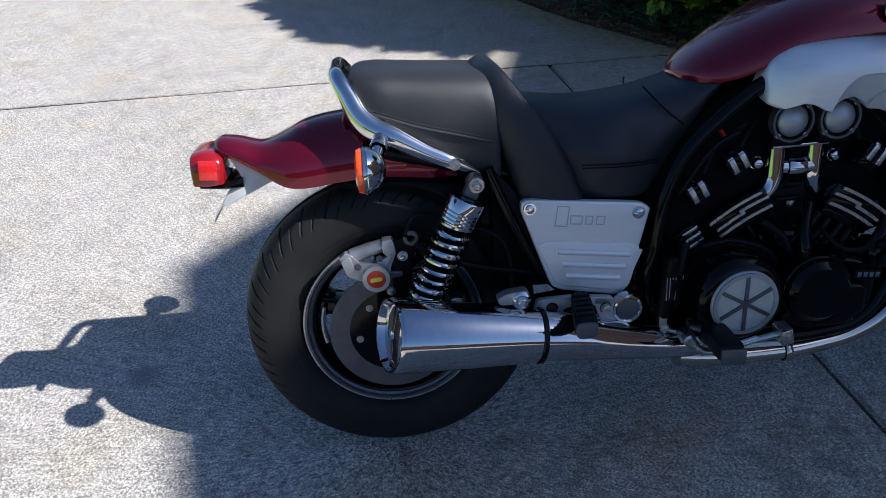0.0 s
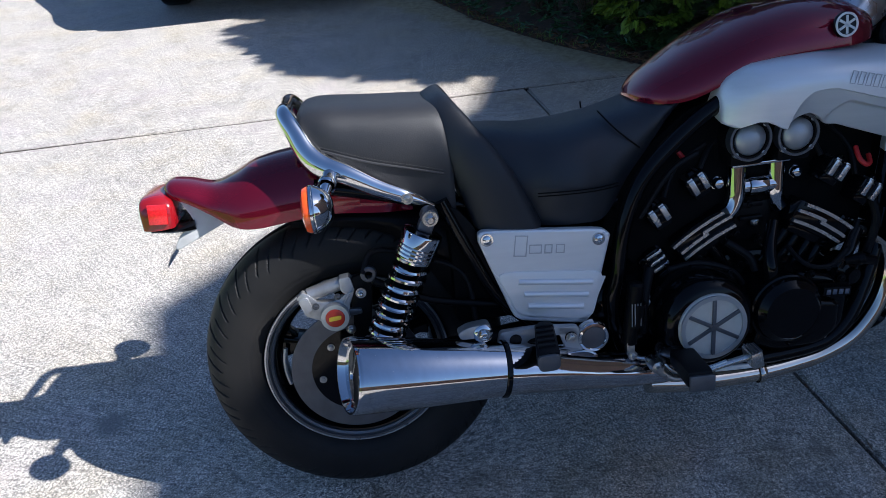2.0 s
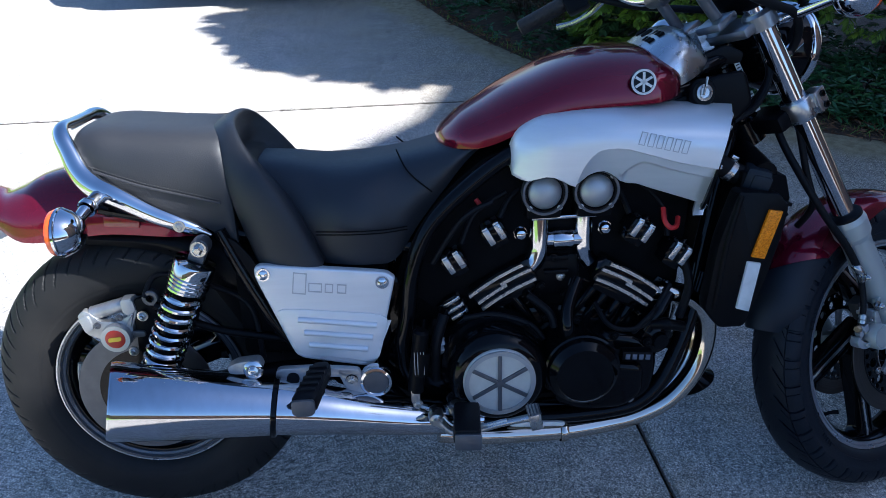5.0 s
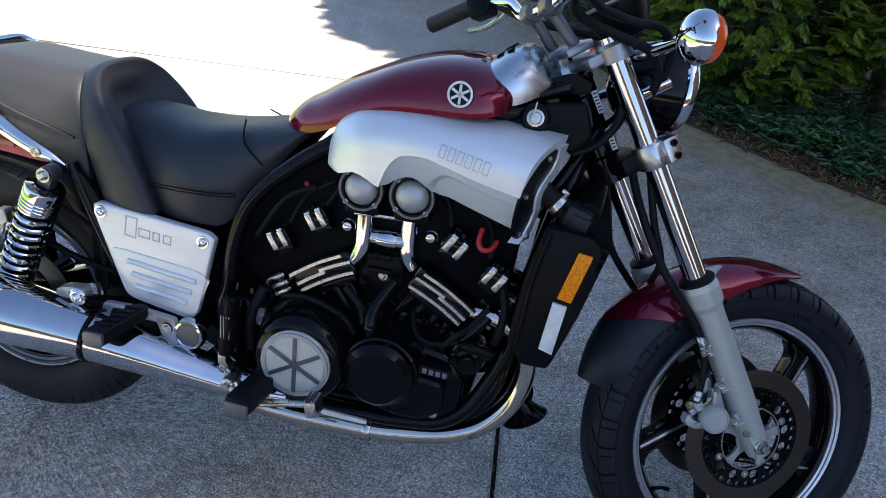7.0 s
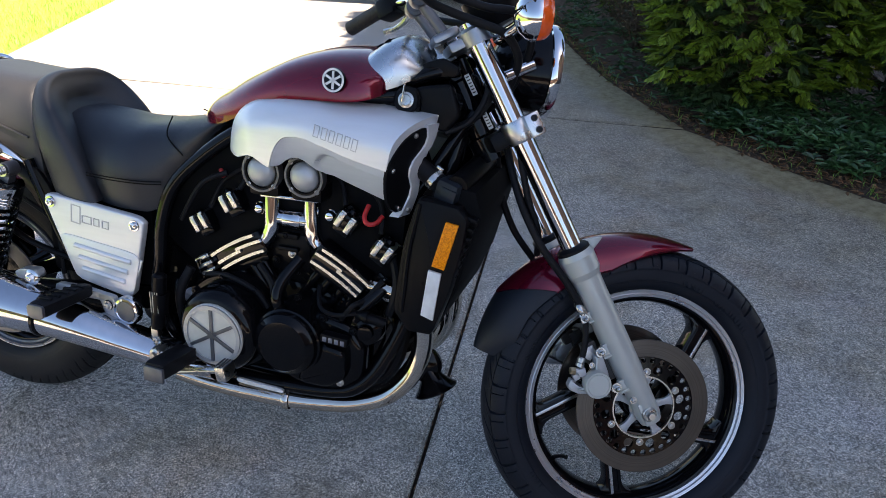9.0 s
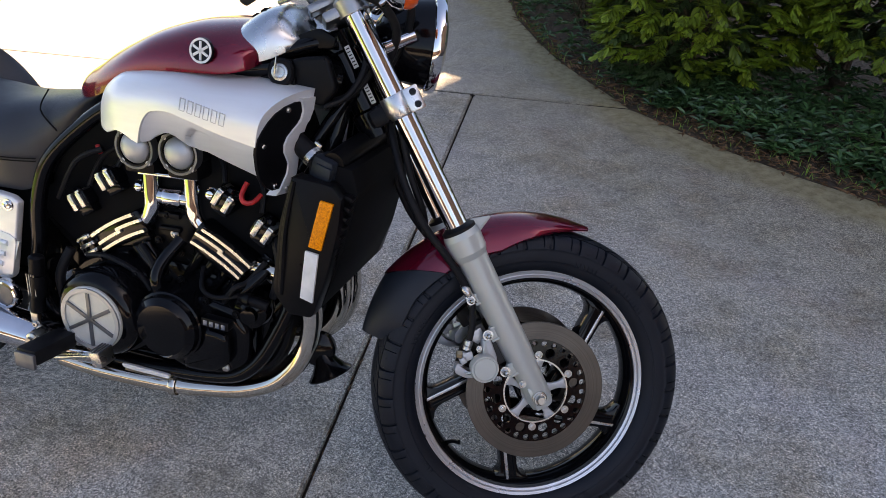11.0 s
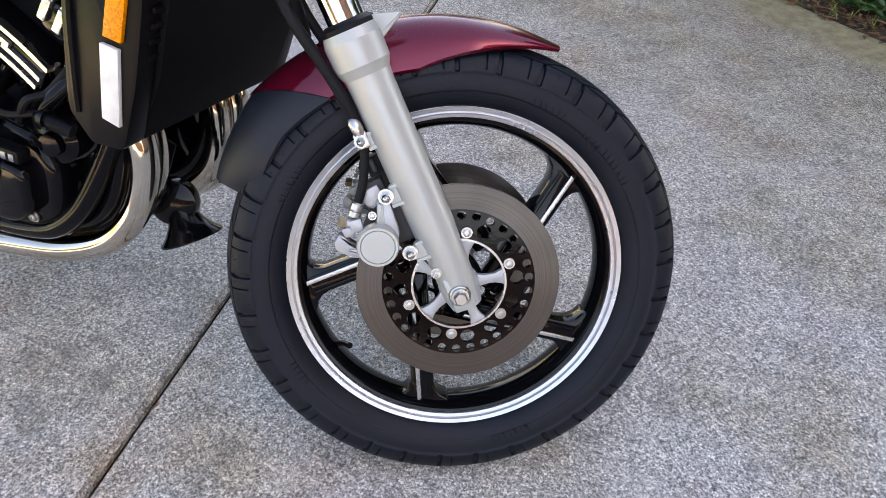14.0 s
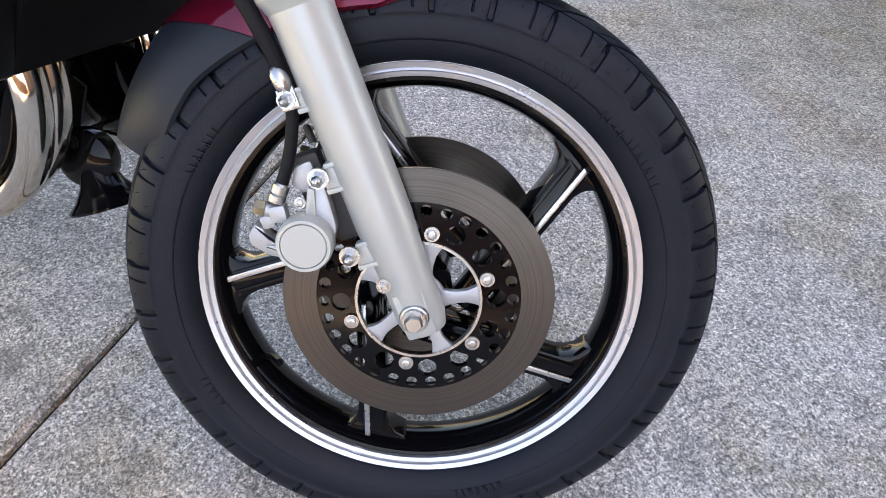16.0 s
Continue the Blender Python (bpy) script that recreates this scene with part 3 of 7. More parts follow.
def radial_bar(c, r0, r1, a0, a1, w0, w1, y0, y1, bevel=0.002):
    """A bar in the wheel's plane from one polar place to another."""
    p, q = Vector((c[0] + r0 * math.cos(a0), c[2] + r0 * math.sin(a0))), Vector((c[0] + r1 * math.cos(a1), c[2] + r1 * math.sin(a1)))
    d = (q - p).normalized()
    s = Vector((-d.y, d.x))
    outline = [p + s * w0 / 2, p - s * w0 / 2, q - s * w1 / 2, q + s * w1 / 2]
    return plate([(v.x, v.y) for v in outline], c[1] + y0, c[1] + y1, bevel)


WHEEL = STEER @ Matrix.Translation(AXLE - Vector((0, 0.012, 0))) @ Matrix.Diagonal((1.01, 1, 1.01, 1)) @ Matrix.Translation(-AXLE)
# front wheel
front_wheel = part("front_wheel", lathe([(0.0, -0.062), (0.03, -0.062), (0.036, -0.05), (0.034, -0.02), (0.034, 0.02), (0.036, 0.05), (0.03, 0.062), (0.0, 0.062)], AXLE), BLACK, bike, "black five-spoke cast front wheel with polished lip", m=WHEEL)
front_rubber = part("tyre", front_tyre(AXLE, 0.328, 0.118, 0.232), RUBBER, front_wheel, "black road tyre with cut tread grooves", m=WHEEL)
tagged(part("moulding_hairs", moulding_hairs(AXLE, 0.328, 0.118, 0.232, 66, 4), RUBBER, front_rubber, "thin rubber moulding hairs", m=WHEEL), kind="stuff")
words = []
for first, count, r in ((38, 9, 0.268), (52, 5, 0.264), (66, 8, 0.268), (150, 9, 0.266), (215, 7, 0.268), (290, 10, 0.266)):
    for k in range(count):
        a = radians(first + 1.3 * k + 0.25 * (k % 3))
        words.append(radial_bar(AXLE, r - 0.0045, r + 0.0045, a, a + 0.006 * (k % 3), 0.0014, 0.0022, -0.0587, -0.0565, 0.0003))
tagged(part("lettering", join(*words), RUBBER, front_rubber, "faint moulded sidewall lettering", m=WHEEL), kind="stuff")
rim_black = [(0.222, -0.032), (0.216, -0.024), (0.212, -0.01), (0.212, 0.01), (0.216, 0.024), (0.222, 0.032), (0.232, 0.034), (0.236, 0.03), (0.236, -0.03), (0.232, -0.034), (0.222, -0.032)]
part("rim", lathe(rim_black, AXLE, n=128), BLACK, front_wheel, "gloss black rim", m=WHEEL)
for s in (-1, 1):
    part("rim_lip", lathe([(0.226, 0.033 * s), (0.2268, 0.0375 * s), (0.2315, 0.0388 * s), (0.2322, 0.0362 * s), (0.2345, 0.0356 * s), (0.2352, 0.0395 * s), (0.2408, 0.0412 * s), (0.2414, 0.0396 * s), (0.2432, 0.0396 * s), (0.2438, 0.0414 * s), (0.2475, 0.041 * s), (0.2495, 0.037 * s), (0.248, 0.031 * s), (0.226, 0.033 * s)], AXLE, n=144), LIP, front_wheel, "polished aluminium rim lip", m=WHEEL, sharp=20)
def swept(theta, pts):
    """Places along a spoke that runs past the hub's middle: (along, aside) to (x, z)."""
    return [(AXLE.x + off * math.sin(theta) + along * math.cos(theta), AXLE.z - off * math.cos(theta) + along * math.sin(theta)) for along, off in pts]


for k in range(5):
    a = radians(64.7 - 72 * k)
    blade = [(0.0, 0.041), (0.18, 0.041), (0.192, 0.0385), (0.202, 0.032), (0.209, 0.02), (0.22, 0.017), (0.216, 0.05), (0.209, 0.078), (0.202, 0.094), (0.195, 0.095), (0.192, 0.087), (0.186, 0.08), (0.175, 0.076), (0.0, 0.074)]
    spoke = part("spoke", join(plate(swept(a, blade), -0.019, 0.019, 0.004), plate(swept(a, [(0.0, 0.045), (0.0, 0.071), (0.2, 0.072), (0.206, 0.044)]), -0.021, 0.021, 0.003)), BLACK, front_wheel, "black cast wheel spoke", m=WHEEL)
    for s in (-1, 1):
        near, far = sorted((0.0205 * s, 0.0235 * s))
        part("spoke_ridge", plate(swept(a, [(0.03, 0.0615), (0.03, 0.0675), (0.207, 0.0685), (0.2085, 0.062)]), near, far, 0.001), POLISHED, spoke, "machined silver edge", m=WHEEL)
        part("spoke_rib", plate(swept(a, [(0.03, 0.0465), (0.03, 0.051), (0.2, 0.05), (0.2, 0.0455)]), near, far, 0.001), BLACK, spoke, m=WHEEL)


def pierced_ring(c, r0, r1, y0, y1, holes):
    """A flat ring with round holes (at radius, hole radius, degrees) cut through it."""
    bm = bmesh.new()

    def circle(x, z, r, n):
        vs = [bm.verts.new((c[0] + x + r * math.cos(2 * math.pi * k / n), c[1] + y0, c[2] + z + r * math.sin(2 * math.pi * k / n))) for k in range(n)]
        return [bm.edges.new((vs[k], vs[(k + 1) % n])) for k in range(n)]

    edges = circle(0, 0, r1, 120) + circle(0, 0, r0, 96)
    for at, size, degrees in holes:
        edges += circle(at * math.cos(radians(degrees)), at * math.sin(radians(degrees)), size, 18)
    bmesh.ops.triangle_fill(bm, use_beauty=True, use_dissolve=False, edges=edges, normal=(0, 1, 0))
    made = bmesh.ops.extrude_face_region(bm, geom=bm.faces[:])
    bmesh.ops.translate(bm, vec=(0, y1 - y0, 0), verts=[v for v in made["geom"] if isinstance(v, bmesh.types.BMVert)])
    return bm


def brake_disc(c, s, r_out, r_in, parent, m, first=90, bolts=6):
    """A disc on a drilled black carrier; s is its side."""
    y = 0.07 * s
    disc = part("brake_disc", ring(r_in, r_out, y - 0.0025, y + 0.0025, c, 96, 0.0006), DISC, parent, "brown-tinted worn steel brake disc", m=m)
    middle = (m or Matrix.Identity(4)) @ Vector((c[0], c[1] + y, c[2]))
    radius = disc.data.attributes.new("turning_radius", "FLOAT", "POINT")
    for v in disc.data.vertices:
        radius.data[v.index].value = (v.co - middle).length
    between = 360 / bolts
    holes = [(0.0815 * r_in / 0.103, 0.0103, first + between * (k + 0.5) + d) for k in range(bolts) for d in (-13, 13)] + [(r_in - 0.0038, 0.0062, first + 12 * k + 6) for k in range(30)]
    part("carrier", pierced_ring(c, 0.0665, r_in + 0.0045, y - 0.0035, y + 0.0035, holes), BLACK, disc, "black pierced disc carrier", m=m, smooth=False)
    part("hub_ring", ring(0.064, 0.067, y - 0.004 + 0.002 * s, y + 0.004 + 0.002 * s, c, 64), STEEL, disc, m=m)
    part("hub_boss", ring(0.021, 0.029, y - 0.004, y + 0.004, c, 48, 0.002), CAST_PALE, disc, "bare aluminium hub boss", m=m)
    for i in range(5):
        a = radians(88 + 72 * i)
        web = [(0.026, 0.01), (0.033, 0.0076), (0.042, 0.0066), (0.051, 0.007), (0.058, 0.0092), (0.0645, 0.0125)]
        edge = [(r, w) for r, w in web] + [(r, -w) for r, w in web[::-1]]
        part("hub_web", plate([(c[0] + r * math.cos(a) - w * math.sin(a), c[2] + r * math.sin(a) + w * math.cos(a)) for r, w in edge], c[1] + y - 0.004, c[1] + y + 0.004, 0.0015), CAST_PALE, disc, "bare aluminium hub web", m=m)
    for i in range(bolts):
        a = radians(first + 360 / bolts * i)
        part("bolt", bolt(polar(c, 0.0755 * r_in / 0.103, a, y + 0.004 * s), 0.0055, (0, s, 0), 0.006), STEEL, disc, m=m)
    return disc


brake_disc(AXLE, -1, 0.1428, 0.103, front_wheel, WHEEL)
brake_disc(AXLE, 1, 0.1428, 0.103, front_wheel, WHEEL)
valve_a = radians(221)
part("valve", tube([polar(AXLE, 0.214, valve_a, -0.005), polar(AXLE, 0.2, valve_a, -0.02), polar(AXLE, 0.19, valve_a + 0.02, -0.035)], [0.005, 0.004, 0.005], 8), SATIN, front_wheel, "black rubber valve stem", m=WHEEL)


def on_fork(s, along, out=0.0, ahead=0.0):
    """A place on a fork leg: along metres up from the axle, on side s."""
    return AXLE + STEER_AXIS * along + Vector((0, s * 0.1 + out, 0)) + AHEAD * ahead


for s in (-1, 1):
    leg = part("fork_slider", lathe([(0.0, -0.026), (0.022, -0.026), (0.026, -0.01), (0.027, 0.06), (0.03, 0.1), (0.03, 0.3), (0.031, 0.315), (0.0365, 0.328), (0.0375, 0.36), (0.034, 0.372), (0.0, 0.372)], on_fork(s, 0), STEER_AXIS, 36), SILVER, bike, "silver-grey painted fork slider", m=STEER, sharp=14)
    part("dust_seal", lathe([(0.034, 0.37), (0.034, 0.378), (0.026, 0.384), (0.0, 0.384)], on_fork(s, 0), STEER_AXIS, 36), SOFT_RUBBER, leg, "black rubber dust seal", m=STEER)
    part("stanchion", lathe([(0.0215, 0.375), (0.0215, 0.86), (0.0, 0.86)], on_fork(s, 0), STEER_AXIS, 36), HARD_CHROME, leg, "chromed fork tube", m=STEER)
    foot = join(box(on_fork(s, 0.001, 0.005 * s, -0.002), (0.0325, 0.038, 0.053), 0.0045, (0, -30, 0)), box(on_fork(s, 0.031, 0.001 * s, -0.001), (0.03, 0.036, 0.02), 0.007, (0, -30, 0)))
    part("axle_lug", foot, SILVER, leg, m=STEER)
    part("axle_nut", join(lathe([(0.0155, 0), (0.0155, 0.003), (0.0142, 0.005), (0.0125, 0.0055), (0.0118, 0.009), (0.0, 0.009)], on_fork(s, -0.001, 0.023 * s, -0.003), (0, s, 0), 28), lathe([(0.0098, 0.008), (0.0098, 0.016), (0.008, 0.0185), (0, 0.0185)], on_fork(s, -0.001, 0.023 * s, -0.003), (0, s, 0), 6)), STEEL, leg, "bright axle nut", m=STEER)
    part("pinch_bolt", bolt(on_fork(s, 0.041, 0.02 * s, -0.0205), 0.0052, (0, s, 0), 0.009), STEEL, leg, m=STEER)
    clamp = part("lower_clamp", join(lathe([(0.0, -0.022), (0.0285, -0.022), (0.0305, -0.018), (0.0305, 0.018), (0.0285, 0.022), (0, 0.022)], on_fork(s, 0.635), STEER_AXIS, 32), box(on_fork(s, 0.635, 0.022 * s, 0.026), (0.03, 0.03, 0.046), 0.004, (0, -30, 0))), POLISHED, bike, "polished lower fork clamp", m=STEER)
    for dz in (-0.012, 0.012):
        part("clamp_bolt", lathe([(0.0065, 0), (0.0065, 0.004), (0.0035, 0.004), (0.0035, 0.001), (0, 0.001)], on_fork(s, 0.635 + dz, 0.037 * s, 0.028), (0, s, 0), 12), BLACK, clamp, m=STEER)
# yokes and steering stem
part("lower_yoke", join(box(on_fork(-1, 0.632, 0.05, -0.03), (0.06, 0.1, 0.036), 0.01, (0, -30, 0)), box(on_fork(1, 0.632, -0.05, -0.03), (0.06, 0.1, 0.036), 0.01, (0, -30, 0))), SATIN, bike, m=STEER)
part("top_yoke", join(box(on_fork(-1, 0.86, 0.055, -0.045), (0.055, 0.06, 0.017), 0.006, (0, -30, 0)), box(on_fork(1, 0.86, -0.055, -0.045), (0.055, 0.06, 0.017), 0.006, (0, -30, 0)), box(on_fork(-1, 0.83, 0.05, -0.022), (0.07, 0.12, 0.02), 0.006, (0, -30, 0)), box(on_fork(1, 0.83, -0.05, -0.022), (0.07, 0.12, 0.02), 0.006, (0, -30, 0)), lathe([(0, -0.016), (0.03, -0.016), (0.031, 0.012), (0.026, 0.018), (0, 0.018)], on_fork(-1, 0.832), STEER_AXIS, 28), lathe([(0, -0.016), (0.03, -0.016), (0.031, 0.012), (0.026, 0.018), (0, 0.018)], on_fork(1, 0.832), STEER_AXIS, 28)), YOKE, bike, "dull aluminium top yoke", m=STEER)
stem_low = PIVOT + STEER_AXIS * 0.6
part("steering_head", lathe([(0.0, 0.0), (0.036, 0.0), (0.036, 0.05), (0.03, 0.055), (0.03, 0.17), (0.036, 0.175), (0.036, 0.21), (0.0, 0.21)], stem_low, STEER_AXIS, 28), BLACK, bike)
part("stem_nut", lathe([(0.022, 0.215), (0.022, 0.232), (0.017, 0.238), (0.017, 0.262), (0.0, 0.262)], stem_low, STEER_AXIS, 6), STEEL, bike, m=STEER)

# front caliper on each leg: a round piston cover between two lugs, a forked arm and a hooked foot
def lug_tab(x, z, w, h, y0, y1):
    """A folded bracket tab with a raised rim, leaning with the fork."""
    m = pose(x, 0, z, 0, -28, 0)
    base = plate(rounded([(-w / 2, -h / 2), (w / 2, -h / 2), (w / 2, h / 2), (-w * 0.3, h / 2), (-w / 2, h * 0.2)], 3, 0.2), y0, y1, 0.0015)
    rim = [box((0, y0, -h / 2 + 0.0025), (w, 0.005, 0.005), 0.0012), box((w / 2 - 0.003, y0, 0), (0.006, 0.005, h), 0.0012), box((w * 0.1, y0, h / 2 - 0.0025), (w * 0.8, 0.005, 0.005), 0.0012)]
    bm = join(base, *rim)
    bmesh.ops.transform(bm, matrix=m, verts=bm.verts)
    return bm


def acorn(centre, s, r=0.0072):
    """A domed hexagon bolt on a washer."""
    return join(bolt(centre, r, (0, s, 0), 0.012), lathe([(r * 0.8, 0.01), (r * 0.62, 0.016), (r * 0.3, 0.0185), (0, 0.019)], centre, (0, s, 0), 14))


for s in (-1, 1):
    cx, cz = 1.4965, 0.364
    y = lambda v: v if s < 0 else -v

    def flat(outline, y0, y1, bevel=0.002, r=0.2):
        return plate(rounded(outline, 3, r), *sorted((y(y0), y(y1))), bevel)

    cal = part("brake_caliper", flat([(1.4884, 0.4216), (1.5065, 0.4206), (1.5237, 0.3817), (1.523, 0.362), (1.505, 0.345), (1.478, 0.352), (1.476, 0.372), (1.4922, 0.3901)], -0.118, -0.1, 0.003), CAST_PALE, bike, "cast aluminium brake caliper", m=STEER)
    part("strut", flat([(1.4905, 0.418), (1.4975, 0.418), (1.503, 0.388), (1.4925, 0.388)], -0.123, -0.116, 0.0015, 0.12), SILVER, cal, m=STEER)
    part("caliper_foot", flat([(1.4445, 0.3702), (1.4393, 0.3575), (1.4429, 0.3481), (1.4635, 0.3397), (1.4976, 0.3428), (1.4812, 0.3533), (1.461, 0.3586), (1.4529, 0.367)], -0.12, -0.1, 0.0025, 0.15), CAST_PALE, cal, "hooked caliper foot", m=STEER)
    part("foot_rib", flat([(1.4574, 0.3512), (1.4784, 0.3565), (1.4891, 0.346), (1.4651, 0.345)], -0.124, -0.118, 0.0015, 0.12), SILVER, cal, m=STEER)
    part("caliper_body", join(box((1.5225, y(-0.086), 0.397), (0.03, 0.03, 0.07), 0.006, (0, -30, 0)), box((1.49, y(-0.088), 0.42), (0.03, 0.026, 0.05), 0.005, (0, -30, 0))), DUSTY, cal, "dusty dark inner half", m=STEER)
    part("back_lug", flat([(1.473, 0.43), (1.487, 0.44), (1.497, 0.424), (1.486, 0.405), (1.472, 0.412)], -0.105, -0.092, 0.002), CAST, cal, m=STEER)
    part("piston_cover", lathe([(0.0, 0.0), (0.0262, 0.0), (0.028, 0.004), (0.028, 0.021), (0.0262, 0.026), (0.0232, 0.026), (0.0226, 0.0242), (0.0218, 0.026), (0.0, 0.026)], (cx, y(-0.112), cz), (0, s, 0), 48), SILVER, cal, "round grey-silver piston cover", m=STEER)
    for bx, bz, tx, tz, w, h in ((1.4995, 0.429, 1.5155, 0.433, 0.026, 0.03), (1.5404, 0.3565, 1.558, 0.361, 0.028, 0.028)):
        part("bracket_lug", lug_tab(tx, tz, w, h, *sorted((y(-0.118), y(-0.108)))), SILVER, cal, "silver-grey bracket lug", m=STEER)
        part("bolt", acorn((bx, y(-0.12), bz), s), STEEL, cal, m=STEER)
    part("small_bolt", bolt((1.485, y(-0.118), 0.4006), 0.004, (0, s, 0), 0.005), STEEL, cal, m=STEER)
    part("banjo", join(box((1.4655, y(-0.114), 0.385), (0.017, 0.016, 0.017), 0.003, (0, -20, 0)), tube([(1.468, y(-0.114), 0.386), (1.453, y(-0.114), 0.386)], 0.0075, 14), box((1.456, y(-0.112), 0.374), (0.014, 0.012, 0.014), 0.003, (0, -30, 0))), CAST_PALE, cal, "pale hose fitting", m=STEER)
    part("banjo_bolt", lathe([(0.008, 0), (0.008, 0.008), (0.0065, 0.01), (0, 0.01)], (1.4515, y(-0.114), 0.3865), (-1, 0.1 * s, 0.05), 6), BRASS, cal, "dull brass banjo bolt", m=STEER)
    part("hose_ferrule", lathe([(0.0085, 0), (0.0085, 0.007), (0.0072, 0.008), (0.0085, 0.0095), (0.0085, 0.018), (0.0065, 0.02)], (1.4612, y(-0.113), 0.396), (0.2, 0.02 * s, 1), 16), STEEL, cal, "steel hose ferrule", m=STEER)
    part("bleed_screw", lathe([(0.004, 0), (0.004, 0.016), (0.0025, 0.018), (0, 0.018)], (1.484, y(-0.08), 0.452), (-0.6, 0, 1), 10), DUSTY, cal, "small dark bleed screw", m=STEER)
    part("clamp_lug", lug_tab(1.4765, 0.4995, 0.02, 0.024, *sorted((y(-0.114), y(-0.104)))), SILVER, cal, "silver-grey hose lug", m=STEER)
    part("hose_clamp", join(box((1.4615, y(-0.114), 0.4965), (0.018, 0.008, 0.022), 0.003, (0, -28, 0)), tube([(1.4445, y(-0.106), 0.522), (1.449, y(-0.113), 0.5165), (1.4555, y(-0.115), 0.508), (1.4575, y(-0.114), 0.502)], [0.006, 0.0085, 0.0085, 0.006], 12), acorn((1.4605, y(-0.117), 0.4962), s, 0.006)), STEEL, cal, "bright hose clamp", m=STEER)
    part("brake_hose", tube([(1.464, y(-0.113), 0.411), (1.4675, y(-0.113), 0.431), (1.4685, y(-0.112), 0.45), (1.4676, y(-0.111), 0.469), (1.465, y(-0.11), 0.488), (1.456, y(-0.11), 0.51), (1.444, y(-0.111), 0.531), (1.416, y(-0.112), 0.569), (1.37, y(-0.11), 0.623), (1.345, y(-0.105), 0.66), (1.316, y(-0.09), 0.72), (1.296, y(-0.065), 0.79), (1.28, y(-0.05), 0.86)], [0.0062, 0.0062, 0.0062, 0.0062, 0.0064, 0.0068, 0.0078, 0.0078, 0.0078, 0.0078, 0.0078, 0.0078, 0.0078], 10), SOFT_RUBBER, bike, "black rubber brake hose", m=STEER)
part("drive_hose", tube([(1.285, -0.09, 0.9), (1.305, -0.095, 0.82), (1.33, -0.09, 0.73), (1.36, -0.08, 0.66), (1.375, -0.03, 0.61)], 0.007, 10), SOFT_RUBBER, bike, "black speedometer cable", m=STEER)


def fender_shell(a0, a1, n, mat, name, label, parent, slant=(0.0, 0.0), sunk=0.0):
    """The arched front mudguard between two angles about the axle (from the front to the back); slant draws an end forward along its sides."""
    rings = []
    for k in range(n + 1):
        outer, inner = [], []
        for j in range(21):
            t = -1 + j / 10
            back = abs(t) ** 1.3
            first, last = a0 - slant[0] * back, a1 - slant[1] * back
            d = first + (last - first) * k / n
            a = radians(d)
            r = 0.352 + 0.03 * min(1, max(0, (d - 75) / 70)) - sunk - 0.012 * max(0, (d - 146) / 19)
            w = 0.03 + 0.045 * min(1, max(0, (d - 72) / 22)) ** 0.6 - sunk
            drop = 0.006 + 0.06 * min(1, max(0, (d - 74) / 34))
            if d > 150:
                w *= 1 - 0.35 * ((d - 150) / 14) ** 2
            y = w * math.sin(t * 1.5) / math.sin(1.5)
            rr = r - drop * (1 - math.cos(t * 1.5)) / (1 - math.cos(1.5))
            outer.append(polar(AXLE, rr, a, y))
            inner.append(polar(AXLE, rr - 0.004, a, y * 0.95))
        rings.append(outer + inner[::-1])
    return part(name, loft(rings), mat, parent, label, m=STEER)


front_fender = fender_shell(74, 146, 32, MAROON, "front_fender", "glossy maroon front mudguard", bike, (0, 15))
fender_shell(143, 165, 18, FLAP, "fender_extension", "satin black mudguard extension", front_fender, (15, 0), 0.0022)
for s in (-1,):
    part("fender_stay", join(plate(rounded([(1.44, 0.632), (1.455, 0.65), (1.498, 0.66), (1.48, 0.632), (1.47, 0.614), (1.45, 0.6)], 2, 0.15), 0.074 * s - 0.005, 0.074 * s + 0.005, 0.003), bolt((1.463, 0.08 * s, 0.64), 0.006, (0, s, 0), 0.006)), SILVER, front_fender, m=STEER)
# rear wheel
REAR = Vector((-0.008, 0, 0.336))
rear_wheel = part("rear_wheel", lathe([(0.0, -0.075), (0.04, -0.075), (0.05, -0.06), (0.048, 0.0), (0.055, 0.05), (0.0, 0.06)], REAR), BLACK, bike, "black cast rear wheel with polished lip")
part("tyre", tyre(REAR, 0.3285, 0.152, 0.188, rear_grooves, n=1200, across=110), RUBBER_DUSTY, rear_wheel, "wide black rear tyre")
part("rim", lathe([(0.178, -0.052), (0.168, -0.04), (0.16, -0.01), (0.16, 0.01), (0.168, 0.04), (0.178, 0.052), (0.19, 0.054), (0.19, -0.054), (0.178, -0.052)], REAR, n=96), BLACK, rear_wheel)
for s in (-1, 1):
    part("rim_lip", lathe([(0.18, 0.052 * s), (0.182, 0.057 * s), (0.187, 0.059 * s), (0.19, 0.0565 * s), (0.193, 0.061 * s), (0.2, 0.061 * s), (0.202, 0.056 * s), (0.199, 0.05 * s), (0.18, 0.052 * s)], REAR, n=112), CAST_DARK, rear_wheel, "dull dark rim lip")
    part("rim_edge", lathe([(0.1965, 0.0605 * s), (0.1975, 0.0625 * s), (0.2005, 0.0625 * s), (0.2015, 0.0605 * s)], REAR, n=112), LIP, rear_wheel, "thin polished rim edge")
for k in range(5):
    a = radians(20 + 72 * k)
    part("spoke", join(radial_bar(REAR, 0.03, 0.17, a, a, 0.036, 0.04, -0.03, 0.03, 0.005), radial_bar(REAR, 0.135, 0.172, a, a, 0.04, 0.08, -0.02, 0.02, 0.004)), BLACK, rear_wheel)
part("wheel_weight", tube([polar(REAR, 0.158, radians(163 + 8 * k), -0.045) for k in range(5)], 0.005, 8, 3), CAST_PALE, rear_wheel, "stick-on metal balance weight")
